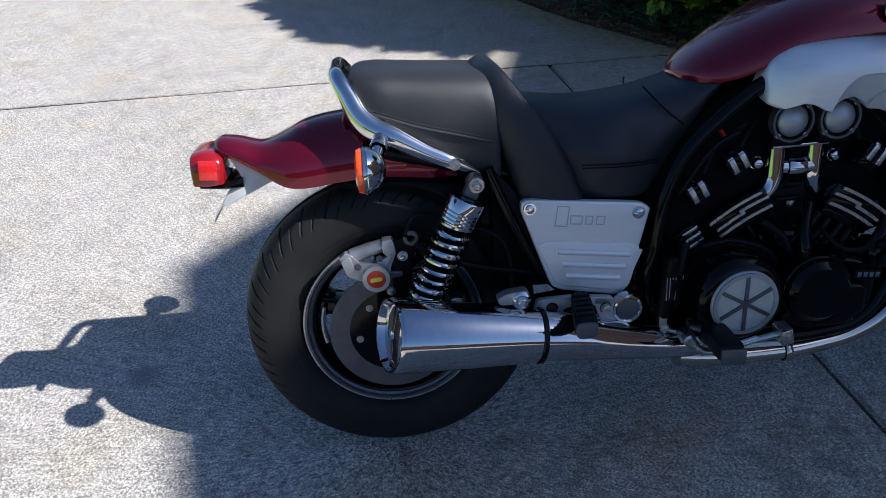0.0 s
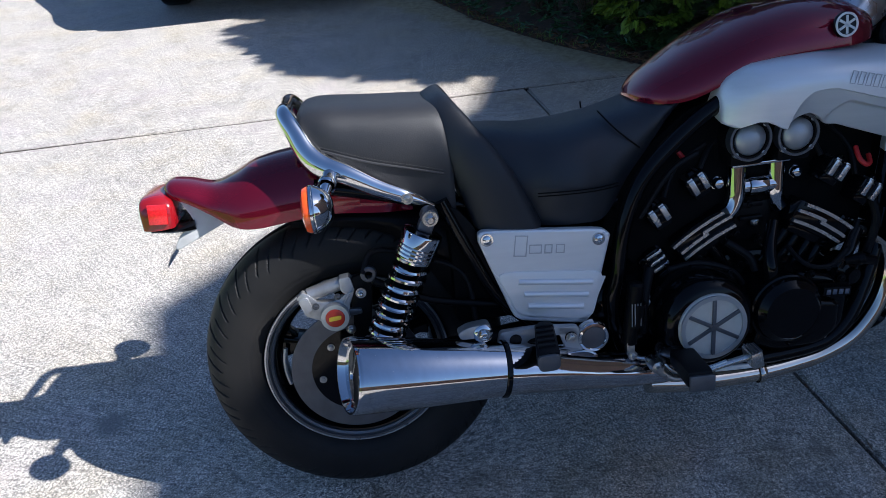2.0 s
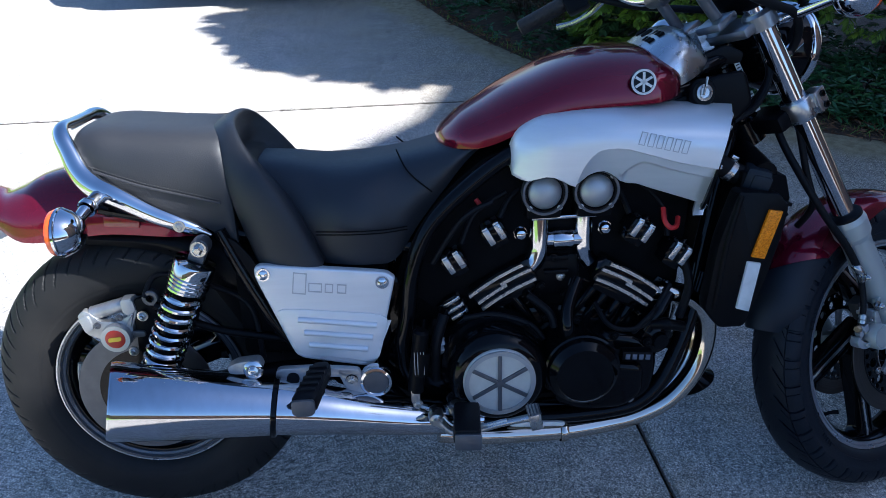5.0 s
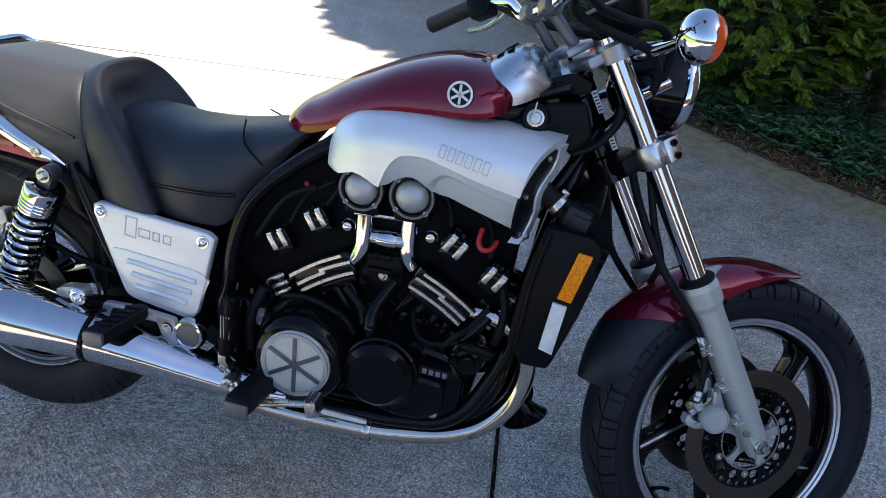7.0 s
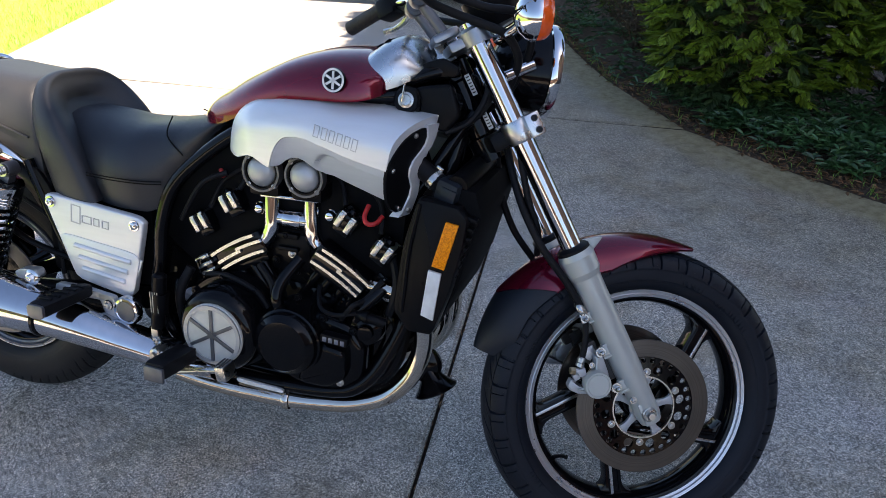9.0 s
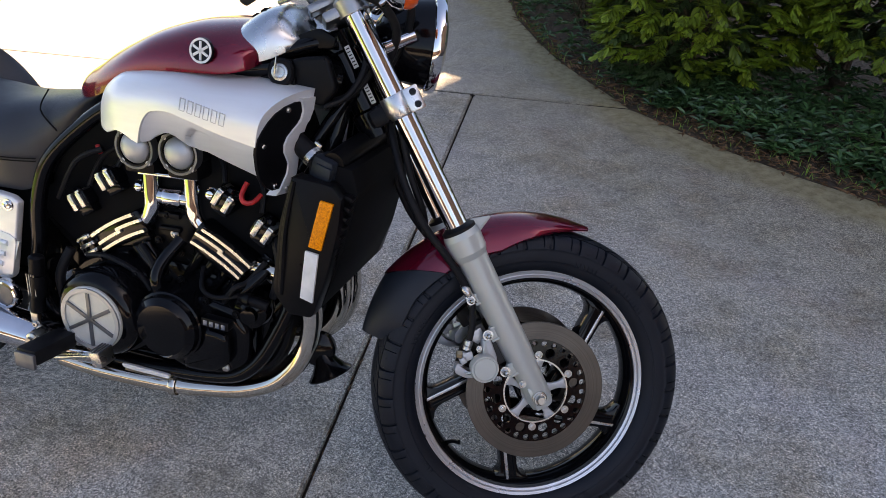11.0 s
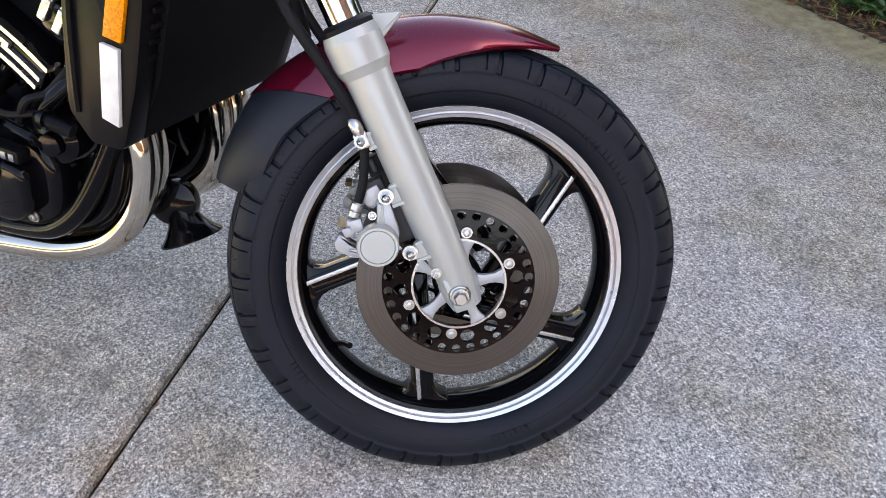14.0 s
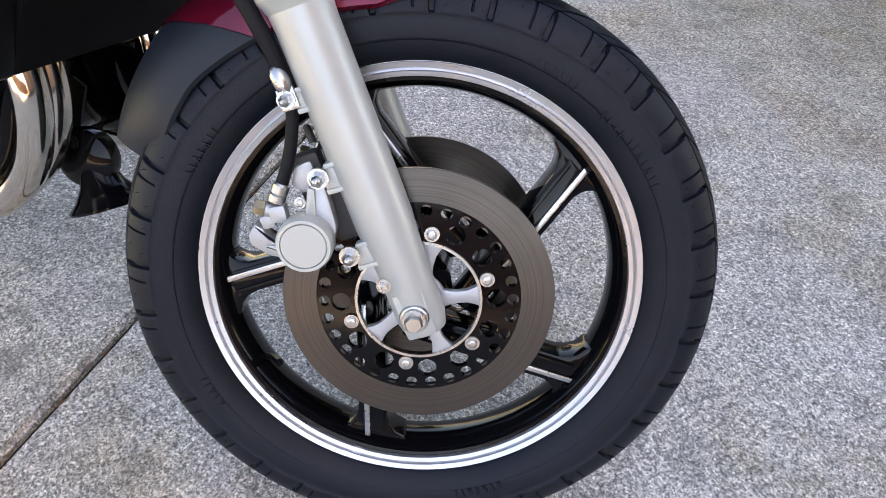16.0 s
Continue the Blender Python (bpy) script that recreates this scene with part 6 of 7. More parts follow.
# gearbox, sump and the frame's lower rails close the engine below and behind
part("gearbox", join(plate(rounded([(0.44, 0.33), (0.45, 0.5), (0.52, 0.58), (0.62, 0.5), (0.66, 0.3), (0.56, 0.27)], 4, 0.2), -0.1, 0.13, 0.012), lathe([(0.0, 0.0), (0.05, 0.0), (0.048, 0.016), (0.04, 0.022), (0, 0.024)], (0.545, -0.1, 0.41), (0, -1, 0), 32)), BLACK, engine, "black gearbox case")
part("sump", plate(rounded([(0.64, 0.28), (0.68, 0.225), (0.72, 0.215), (0.95, 0.22), (1.02, 0.25), (1.05, 0.3), (0.9, 0.3)], 4, 0.2), -0.12, 0.12, 0.012), VOID, engine, "black sump")
for hose in (tube([(1.0, -0.16, 0.45), (1.03, -0.17, 0.49), (1.05, -0.15, 0.5), (1.08, -0.13, 0.54)], 0.006, 8), tube([(0.62, -0.14, 0.5), (0.6, -0.16, 0.44), (0.6, -0.15, 0.36)], 0.011, 10), tube([(0.66, -0.14, 0.49), (0.72, -0.15, 0.5), (0.79, -0.15, 0.475), (0.82, -0.15, 0.44)], 0.006, 8), tube([(0.79, -0.13, 0.53), (0.83, -0.15, 0.5), (0.84, -0.16, 0.47)], 0.008, 8), tube([(0.72, -0.13, 0.73), (0.66, -0.14, 0.7), (0.6, -0.135, 0.61)], 0.006, 8), tube([(1.1, -0.13, 0.6), (1.115, -0.14, 0.54), (1.1, -0.14, 0.47)], 0.009, 8), tube([(0.93, -0.12, 0.5), (0.95, -0.16, 0.47), (0.99, -0.17, 0.462), (1.04, -0.16, 0.472)], 0.005, 8)):
    part("hose", hose, SOFT_RUBBER, engine, "black rubber hose")
for k, (x, z, y) in enumerate(((0.61, 0.39, -0.112), (0.83, 0.47, -0.112), (0.835, 0.33, -0.15), (1.0, 0.3, -0.166), (1.03, 0.43, -0.166), (0.66, 0.46, -0.112), (0.79, 0.47, -0.112), (0.96, 0.448, -0.166), (0.82, 0.54, -0.11), (0.86, 0.56, -0.11), (0.845, 0.6, -0.11), (0.87, 0.52, -0.11))):
    part("bolt", bolt((x, y, z), 0.0065, (0, -1, 0), 0.008), SATIN if k % 3 else STEEL, engine)
part("valley_cover", join(box((0.85, -0.09, 0.56), (0.1, 0.03, 0.09), 0.01), box((0.845, -0.105, 0.6), (0.06, 0.02, 0.012), 0.004), box((0.85, -0.105, 0.57), (0.05, 0.02, 0.01), 0.004)), SATIN, engine)
part("red_lead", tube([(1.05, -0.14, 0.705), (1.048, -0.158, 0.686), (1.057, -0.166, 0.674), (1.072, -0.158, 0.674), (1.08, -0.14, 0.685)], 0.005, 10), RED_WIRE, engine, "red rubber lead")
part("red_clip", tube([(0.69, -0.11, 0.73), (0.7, -0.115, 0.715)], 0.005, 8), RED_WIRE, engine)

for s in (-1, 1):
    part("lower_frame_rail", tube([(0.5, 0.13 * s, 0.33), (0.56, 0.14 * s, 0.275), (0.68, 0.148 * s, 0.252), (0.95, 0.152 * s, 0.262), (1.05, 0.15 * s, 0.3), (1.11, 0.13 * s, 0.4), (1.16, 0.1 * s, 0.55)], 0.0165, 12), BLACK, bike, "black lower frame rail")

# exhaust headers and horn
for s in (-1, 1):
    part("header_pipe", tube([(1.03, 0.11 * s, 0.52), (1.11, 0.113 * s, 0.51), (1.16, 0.115 * s, 0.47), (1.172, 0.116 * s, 0.405), (1.152, 0.119 * s, 0.33), (1.1, 0.126 * s, 0.268), (1.03, 0.135 * s, 0.237), (0.96, 0.143 * s, 0.226), (0.86, 0.155 * s, 0.222), (0.7, 0.17 * s, 0.232), (0.6, 0.18 * s, 0.25)], 0.0205, 18), EXHAUST, bike, "bronze-tinted chrome header pipe")
    part("inner_header", tube([(1.02, 0.07 * s, 0.5), (1.1, 0.072 * s, 0.495), (1.148, 0.077 * s, 0.46), (1.16, 0.08 * s, 0.4), (1.142, 0.088 * s, 0.33), (1.09, 0.105 * s, 0.268), (1.03, 0.125 * s, 0.239)], 0.0198, 16), EXHAUST, bike, "bronze-tinted chrome header pipe")
    part("heat_guard", plate(rounded([(0.745, 0.262), (0.75, 0.25), (0.865, 0.245), (0.865, 0.256)], 2, 0.2), 0.172 * s - 0.004, 0.172 * s + 0.004, 0.002), WHITE, bike, "pale sticker strip")
    part("pipe_collar", lathe([(0.0235, -0.008), (0.025, -0.006), (0.025, 0.006), (0.0235, 0.008)], (0.865, 0.155 * s, 0.222), (1, -0.08 * s, 0), 24), EXHAUST, bike)
bell_axis = Vector((0.45, -0.1, -0.89)).normalized()
horn = part("horn", lathe([(0.0, -0.016), (0.03, -0.016), (0.038, -0.011), (0.04, 0.0), (0.038, 0.011), (0.028, 0.016), (0.012, 0.018), (0.0, 0.018)], (1.155, -0.04, 0.312), (0.3, -1, 0.12), 32), BLACK, bike, "black trumpet horn with flared bell")
part("bell", lathe([(0.0, -0.005), (0.016, -0.005), (0.018, 0.01), (0.021, 0.03), (0.028, 0.05), (0.039, 0.066), (0.051, 0.077), (0.0505, 0.08), (0.046, 0.078), (0.03, 0.06), (0.016, 0.035), (0.0, 0.03)], Vector((1.184, -0.042, 0.256)) - bell_axis * 0.077, bell_axis, 36), BLACK, horn, "flared black bell")
part("bracket", join(box((1.14, -0.036, 0.375), (0.022, 0.004, 0.08), 0.001, (0, 20, 0)), bolt((1.152, -0.058, 0.34), 0.006, (0.3, -1, 0.1), 0.006)), SATIN, horn)

# radiator with shroud and side reflectors
RAD = [(1.17, 0.748), (1.2, 0.746), (1.25, 0.74), (1.27, 0.716), (1.264, 0.66), (1.242, 0.56), (1.212, 0.468), (1.16, 0.468), (1.128, 0.51), (1.143, 0.65)]
CORE = [(1.19, 0.775), (1.275, 0.765), (1.288, 0.72), (1.25, 0.565), (1.212, 0.472), (1.165, 0.5)]
rad = part("radiator", plate(CORE, -0.16, 0.16, 0.004), VOID, bike, "black radiator with fine fins")
for s in (-1, 1):
    shroud = part("shroud", plate(rounded(RAD, 3, 0.16), -0.196 if s < 0 else 0.156, -0.156 if s < 0 else 0.196, 0.007), SATIN, rad, "satin black radiator side shroud")
    part("shroud_rib", tube([(1.176, 0.194 * s, 0.74), (1.158, 0.196 * s, 0.65), (1.15, 0.196 * s, 0.56), (1.146, 0.194 * s, 0.51)], 0.006, 8), SATIN, shroud)
    for k in range(13):
        t = k / 12
        part("tooth", box((1.273 - 0.062 * t - 0.008 * t * t, 0.168 * s, 0.715 - 0.235 * t), (0.022, 0.022, 0.008), 0.0025, (0, 16, 0)), SATIN, shroud)
    o = 0.198 * s
    part("amber_reflector", plate([(1.23, 0.712), (1.256, 0.708), (1.232, 0.614), (1.206, 0.619)], o - 0.004, o + 0.003, 0.0015), AMBER, shroud, "amber side reflector")
    part("white_reflector", plate([(1.2, 0.61), (1.2265, 0.6055), (1.2145, 0.504), (1.1885, 0.512)], o - 0.004, o + 0.003, 0.0015), WHITE, shroud, "white side reflector")
part("top_tank", tube([(1.235, -0.155, 0.77), (1.245, 0, 0.785), (1.235, 0.155, 0.77)], 0.022, 14), SATIN, rad)
elbow = part("radiator_elbow", join(tube([(1.125, -0.115, 0.805), (1.15, -0.117, 0.79), (1.18, -0.122, 0.77), (1.205, -0.13, 0.758)], [0.0195, 0.0195, 0.02, 0.0205], 18)), SOFT_RUBBER, bike, "black rubber radiator hose elbow")
part("elbow_end", join(box((1.222, -0.142, 0.756), (0.05, 0.056, 0.052), 0.013, (0, 14, -14)), box((1.222, -0.168, 0.752), (0.036, 0.012, 0.034), 0.005, (0, 14, -14))), FLAP, elbow, "moulded black rubber end")
part("hose_clip", lathe([(0.0203, -0.0065), (0.0212, -0.0055), (0.0212, 0.0055), (0.0203, 0.0065)], (1.181, -0.1222, 0.769), (0.78, -0.17, -0.55), 28), STEEL, elbow, "steel hose clip")
part("clip_screw", box((1.19, -0.118, 0.793), (0.016, 0.008, 0.008), 0.002, (0, 30, 0)), STEEL, elbow)

# steering lock, frame covers, wiring round the head
cover = part("head_cover_panel", join(*[plate(rounded([(1.04, 0.895), (1.1, 0.925), (1.137, 0.946), (1.2, 0.956), (1.22, 0.895), (1.19, 0.86), (1.133, 0.878), (1.08, 0.89)], 3, 0.2), -0.105 if s < 0 else 0.085, -0.085 if s < 0 else 0.105, 0.008, 3) for s in (-1, 1)], box((1.14, 0, 0.895), (0.12, 0.18, 0.07), 0.01)), SATIN, bike, "black cover beside the steering head")
for s in (-1, 1):
    part("cover_boss", plate(rounded([(1.09, 0.9), (1.095, 0.94), (1.135, 0.945), (1.142, 0.9), (1.13, 0.885)], 3, 0.3), -0.112 if s < 0 else 0.098, -0.098 if s < 0 else 0.112, 0.005), SATIN, cover)
    part("frame_arm", tube([(0.96, 0.1 * s, 0.885), (1.015, 0.095 * s, 0.906), (1.06, 0.09 * s, 0.931), (1.1, 0.084 * s, 0.95), (1.15, 0.07 * s, 0.968), (1.195, 0.045 * s, 0.978)], [0.012, 0.013, 0.013, 0.014, 0.015, 0.016], 12), BLACK, bike, "black frame arm beside the tank")
    part("head_cover_skirt", plate(rounded([(1.09, 0.955), (1.13, 0.985), (1.17, 1.0), (1.205, 0.985), (1.2, 0.965), (1.15, 0.962)], 3, 0.25), 0.07 * s - 0.006, 0.07 * s + 0.006, 0.003), SATIN, bike)
lock = part("ignition_lock", lathe([(0.026, 0.0), (0.026, 0.01), (0.022, 0.015), (0.0, 0.015)], (1.114, -0.108, 0.918), (0.1, -1, 0.15), 32), SATIN, cover, "ignition lock")
part("lock_barrel", lathe([(0.0155, 0.014), (0.0155, 0.018), (0.011, 0.019), (0.0095, 0.017), (0.0, 0.017)], (1.114, -0.108, 0.918), (0.1, -1, 0.15), 28), STEEL, lock)
part("lock_key", box((1.113, -0.133, 0.934), (0.0025, 0.008, 0.034), 0.001, (0, 8, 0)), STEEL, lock)
part("head_brace", tube([(1.228, -0.03, 0.893), (1.19, -0.068, 0.825), (1.14, -0.1, 0.735)], 0.0125, 12), BLACK, bike, "gloss black frame down tube")
for k, (y, r) in enumerate(((-0.07, 0.0065), (-0.055, 0.0075), (0.05, 0.006))):
    part("cable", tube([(1.25, y * 0.7, 1.0), (1.262 + 0.006 * k, y, 0.94), (1.235, y * 1.2, 0.885), (1.19 - 0.01 * k, y * 1.35, 0.86)], r, 8), SOFT_RUBBER, bike)
for x, z in ((1.2185, 0.948), (1.2555, 0.884)):
    tag = part("paper_tag", box((0, 0, 0), (0.0105, 0.002, 0.044), 0.0004), WHITE, bike, "small white sticker strip", m=pose(x, -0.031, z, 0, -30, 0))
    part("print_bar", join(*[box((0, -0.0012, -0.016 + 0.0065 * j), (0.007, 0.0006, 0.0022), 0.0) for j in range(6)]), SATIN, tag, m=pose(x, -0.031, z, 0, -30, 0))

# headlamp, front signals, bars
hl = Vector((1.35, 0, 0.985))
face = Vector((1, 0, -0.05)).normalized()
lampf = part("headlamp", lathe([(0.0, -0.1), (0.03, -0.098), (0.06, -0.08), (0.08, -0.045), (0.088, 0.0), (0.09, 0.009), (0.0, 0.009)], hl, face, 48), BLACK, bike, "round headlamp with dark bowl and chrome rim", m=STEER)
part("rim", lathe([(0.089, 0.006), (0.0935, 0.008), (0.0955, 0.013), (0.0955, 0.023), (0.093, 0.028), (0.087, 0.029)], hl, face, 48), CHROME, lampf, "chrome headlamp rim", m=STEER)
part("headlamp_lens", lathe([(0.088, 0.027), (0.06, 0.037), (0.03, 0.041), (0.0, 0.042)], hl, face, 48), HEADGLASS, lampf, m=STEER)
for s in (-1, 1):
    fs = Vector((1.272, 0.24 * s, 1.046))
    sig = part("front_signal", lathe([(0.0, -0.029), (0.015, -0.0275), (0.03, -0.0195), (0.04, -0.008), (0.0435, 0.002), (0.0445, 0.006), (0.0445, 0.01), (0.04, 0.011), (0, 0.011)], fs, (1, 0, 0), 40), CHROME, bike, "chrome bullet turn signal", m=STEER)
    part("lens", lathe([(0.042, 0.01), (0.042, 0.016), (0.039, 0.027), (0.033, 0.033), (0.0, 0.036)], fs, (1, 0, 0), 40), SIGNAL_LENS, sig, "amber lens", m=STEER)
    part("stalk", tube([(1.268, 0.21 * s, 1.044), (1.262, 0.16 * s, 1.036), (1.245, 0.1 * s, 1.025)], [0.01, 0.012, 0.013], 12), CHROME, sig, m=STEER)
    part("headlamp_ear", tube([on_fork(s, 0.74, -0.005 * s, 0.02), hl + Vector((-0.03, 0.085 * s, 0.0))], 0.012, 10), CHROME, lampf, m=STEER)
    bar = part("handlebar", tube([(1.092, 0.0, 1.096), (1.092, 0.1 * s, 1.1), (1.088, 0.19 * s, 1.135), (1.045, 0.27 * s, 1.137), (0.962, 0.352 * s, 1.093)], 0.0115, 12), CHROME, bike, "chrome handlebar half", m=STEER)
    part("grip", lathe([(0.0, -0.004), (0.014, -0.004), (0.0175, 0.0), (0.017, 0.112), (0.021, 0.114), (0.021, 0.12), (0, 0.12)], (0.962, 0.352 * s, 1.093), (0.66, -0.65 * s, 0.36), 24), GRIP, bar, "worn brown-black rubber grip", m=STEER)
    part("switch_box", box((1.052, 0.262 * s, 1.132), (0.05, 0.05, 0.045), 0.008, (0, -20, -44 * s)), SATIN, bar, "black switch box", m=STEER)
    part("switch_button", box((1.03, 0.268 * s, 1.152), (0.014, 0.016, 0.01), 0.002), RED_WIRE, bar, m=STEER)
    part("lever", tube([(1.1, 0.225 * s, 1.13), (1.09, 0.26 * s, 1.11), (1.07, 0.295 * s, 1.095), (1.045, 0.33 * s, 1.09)], [0.008, 0.007, 0.006, 0.007], 8), STEEL, bar, "bright metal lever", m=STEER)
    part("riser", join(tube([(1.15, 0.05 * s, 1.03), (1.095, 0.05 * s, 1.09)], 0.011, 20), lathe([(0.0, -0.02), (0.0175, -0.02), (0.019, -0.016), (0.019, 0.016), (0.0175, 0.02), (0, 0.02)], (1.092, 0.05 * s, 1.096), (0, 1, 0), 28), bolt((1.078, 0.05 * s, 1.118), 0.006, (-0.6, 0, 0.8), 0.008)), CAST_DARK, bar, m=STEER)
    mirror = part("mirror", lathe([(0.0, -0.02), (0.03, -0.016), (0.05, -0.004), (0.052, 0.002), (0.048, 0.003), (0, 0.003)], (1.13, 0.4 * s, 1.32), (-1, 0, 0.1), 36), BLACK, bike, "round black mirror", m=STEER)
    part("mirror_stem", tube([(1.07, 0.25 * s, 1.15), (1.12, 0.33 * s, 1.22), (1.148, 0.4 * s, 1.3)], 0.006, 8), CHROME, mirror, m=STEER)
part("instrument", join(lathe([(0.0, -0.06), (0.04, -0.055), (0.058, -0.02), (0.06, 0.01), (0.054, 0.014), (0, 0.012)], (1.24, 0, 1.12), (-0.5, 0, 0.86), 36)), SATIN, bike, "black instrument pod", m=STEER)
for path, r in (([(1.055, -0.25, 1.14), (1.075, -0.2, 1.1), (1.1, -0.15, 1.074), (1.15, -0.135, 1.058), (1.212, -0.135, 1.042), (1.255, -0.135, 1.026), (1.285, -0.11, 0.985), (1.275, -0.07, 0.93)], 0.0085), ([(1.06, -0.25, 1.145), (1.1, -0.19, 1.105), (1.142, -0.15, 1.087), (1.18, -0.14, 1.079), (1.216, -0.14, 1.072), (1.272, -0.13, 1.07), (1.31, -0.1, 1.03), (1.3, -0.06, 0.96)], 0.008), ([(1.06, 0.25, 1.145), (1.12, 0.15, 1.1), (1.2, 0.06, 1.075), (1.28, -0.02, 1.05), (1.31, -0.06, 1.0), (1.28, -0.07, 0.93)], 0.0075)):
    part("bar_cable", tube(path, r, 10), SOFT_RUBBER, bike, "black control cable", m=STEER)

# rearsets, pegs, brake pedal, linkages
for s in (-1, 1):
    fl = (lambda v: v) if s < 0 else (lambda v: -v)
    span = sorted((0.198 * s, 0.183 * s))
    br = part("peg_bracket", join(*[plate(rounded(o, 3, 0.18), *span, 0.0025) for o in ([(0.279, 0.391), (0.288, 0.428), (0.364, 0.428), (0.449, 0.418), (0.447, 0.398), (0.408, 0.404), (0.352, 0.405), (0.33, 0.39), (0.3, 0.382)], [(0.402, 0.423), (0.449, 0.418), (0.454, 0.37), (0.468, 0.338), (0.451, 0.331), (0.427, 0.345), (0.42, 0.372)])], plate([(0.3, 0.404), (0.34, 0.396), (0.372, 0.36), (0.432, 0.357), (0.452, 0.345), (0.45, 0.332), (0.376, 0.345), (0.352, 0.352), (0.318, 0.384)], span[0] + 0.001, span[1] - 0.001, 0.002)), CAST_PALE, bike, "cast aluminium passenger peg bracket")
    for bx, bz in ((0.318, 0.407), (0.432, 0.396)):
        part("hole", lathe([(0.0125, 0), (0.0125, 0.001), (0, 0.001)], (bx, 0.1985 * s, bz), (0, s, 0), 24), BLACK, br)
    part("bracket_bolt", bolt((0.432, 0.2 * s, 0.396), 0.008, (0, s, 0), 0.008), STEEL, br)
    peg = part("passenger_peg", loft([[(0.376 - (y - 0.2) * 0.17 + w * cx, y * s, 0.4 + dz + h * cz) for cx, cz in ((-1, -0.7), (-0.7, -1), (0.7, -1), (1, -0.7), (1, 0.7), (0.7, 1), (-0.7, 1), (-1, 0.7))] for y, w, h, dz in ((0.195, 0.012, 0.012, 0.026), (0.208, 0.019, 0.015, 0.026), (0.27, 0.021, 0.016, 0.024), (0.318, 0.022, 0.017, 0.022), (0.324, 0.02, 0.015, 0.022))]), SOFT_RUBBER, bike, "black ribbed rubber footpeg")
    for k in range(5):
        part("rib", box((0.372 - 0.0035 * k, (0.22 + 0.02 * k) * s, 0.4405), (0.034, 0.008, 0.006), 0.001), SOFT_RUBBER, peg)
    part("peg_end", plate(rounded([(0.334, 0.41), (0.334, 0.436), (0.376, 0.436), (0.376, 0.41), (0.368, 0.403), (0.342, 0.403)], 2, 0.25), 0.327 * s - 0.004, 0.327 * s + 0.004, 0.002), CAST_DARK, peg, "grey metal peg end")
    part("pivot_cap", lathe([(0.035, 0.0), (0.035, 0.01), (0.031, 0.016), (0.026, 0.017), (0.024, 0.015), (0.0, 0.0155)], (0.479, 0.184 * s, 0.388), (0, s, 0), 40), CHROME, bike, "round chrome swingarm cap")
    part("cap_centre", lathe([(0.024, 0.0152), (0.024, 0.0162), (0.012, 0.0175), (0.0, 0.0175)], (0.479, 0.184 * s, 0.388), (0, s, 0), 32), CAST_DARK, bike, "dark centre of the swingarm cap")
    peg2 = part("rider_peg", box((0.652, 0.275 * s, 0.334), (0.052, 0.11, 0.036), 0.01, (3 * s, 0, 4 * s)), SOFT_RUBBER, bike, "black rubber rider footpeg")
    part("peg_end", box((0.65, 0.332 * s, 0.331), (0.05, 0.008, 0.034), 0.0039, (3 * s, 0, 4 * s)), CAST_DARK, peg2, "grey metal peg end")
    part("peg_stem", tube([(0.63, 0.17 * s, 0.325), (0.655, 0.23 * s, 0.334)], 0.014, 12), STEEL, peg2)
pedal = part("brake_pedal", join(tube([(0.597, -0.245, 0.327), (0.622, -0.255, 0.304), (0.66, -0.262, 0.305), (0.72, -0.266, 0.322), (0.776, -0.27, 0.335)], [0.013, 0.0085, 0.007, 0.0065, 0.0075], 12), tube([(0.608, -0.25, 0.335), (0.63, -0.258, 0.318), (0.68, -0.264, 0.318), (0.73, -0.268, 0.331)], 0.004, 8), lathe([(0.0, -0.02), (0.014, -0.02), (0.0155, 0.0), (0.013, 0.016), (0.007, 0.018), (0.007, 0.026), (0, 0.026)], (0.594, -0.24, 0.33), (0, -1, 0), 24)), STEEL, bike, "polished brake pedal")
pad = part("pedal_pad", box((0.783, -0.272, 0.337), (0.024, 0.042, 0.034), 0.003, (0, -12, 0)), STEEL, pedal, "knurled metal pedal pad")
for k in range(4):
    part("pad_rib", box((0.772 + 0.0065 * k, -0.272, 0.3555), (0.003, 0.036, 0.003), 0.0006, (0, -12, 0)), CAST_DARK, pad)
cyl = part("master_cylinder", join(lathe([(0.012, -0.07), (0.016, -0.07), (0.016, 0.06), (0.01, 0.065), (0, 0.065)], (0.565, -0.19, 0.43), (0.12, 0, 1), 20), lathe([(0.018, -0.02), (0.018, 0.03), (0.0, 0.03)], (0.57, -0.192, 0.42), (0.12, 0, 1), 20)), SATIN, bike, "black rear brake master cylinder")
part("pushrod", join(tube([(0.556, -0.195, 0.36), (0.56, -0.2, 0.335), (0.585, -0.21, 0.328)], 0.005, 8), bolt((0.56, -0.2, 0.335), 0.007, (0, -1, 0), 0.01), box((0.556, -0.196, 0.352), (0.018, 0.016, 0.03), 0.003)), STEEL, cyl)
for k in range(4):
    part("line_stripe", box((0.557 + 0.006 * k, -0.208, 0.43), (0.0016, 0.002, 0.05), 0.0), CAST, cyl)
part("side_stand", tube([(0.58, 0.15, 0.26), (0.66, 0.21, 0.15), (0.73, 0.262, 0.06)], [0.013, 0.012, 0.012], 12), SATIN, bike, "black side stand")
for s in (-1, 1):
    part("centre_stand", tube([(0.52, 0.1 * s, 0.27), (0.42, 0.1 * s, 0.262), (0.34, 0.1 * s, 0.262), (0.3, 0.11 * s, 0.266)], 0.011, 10), SATIN, bike, "black centre stand leg")


# ---- planting, lawn, house, car ----
rng = random.Random(7)


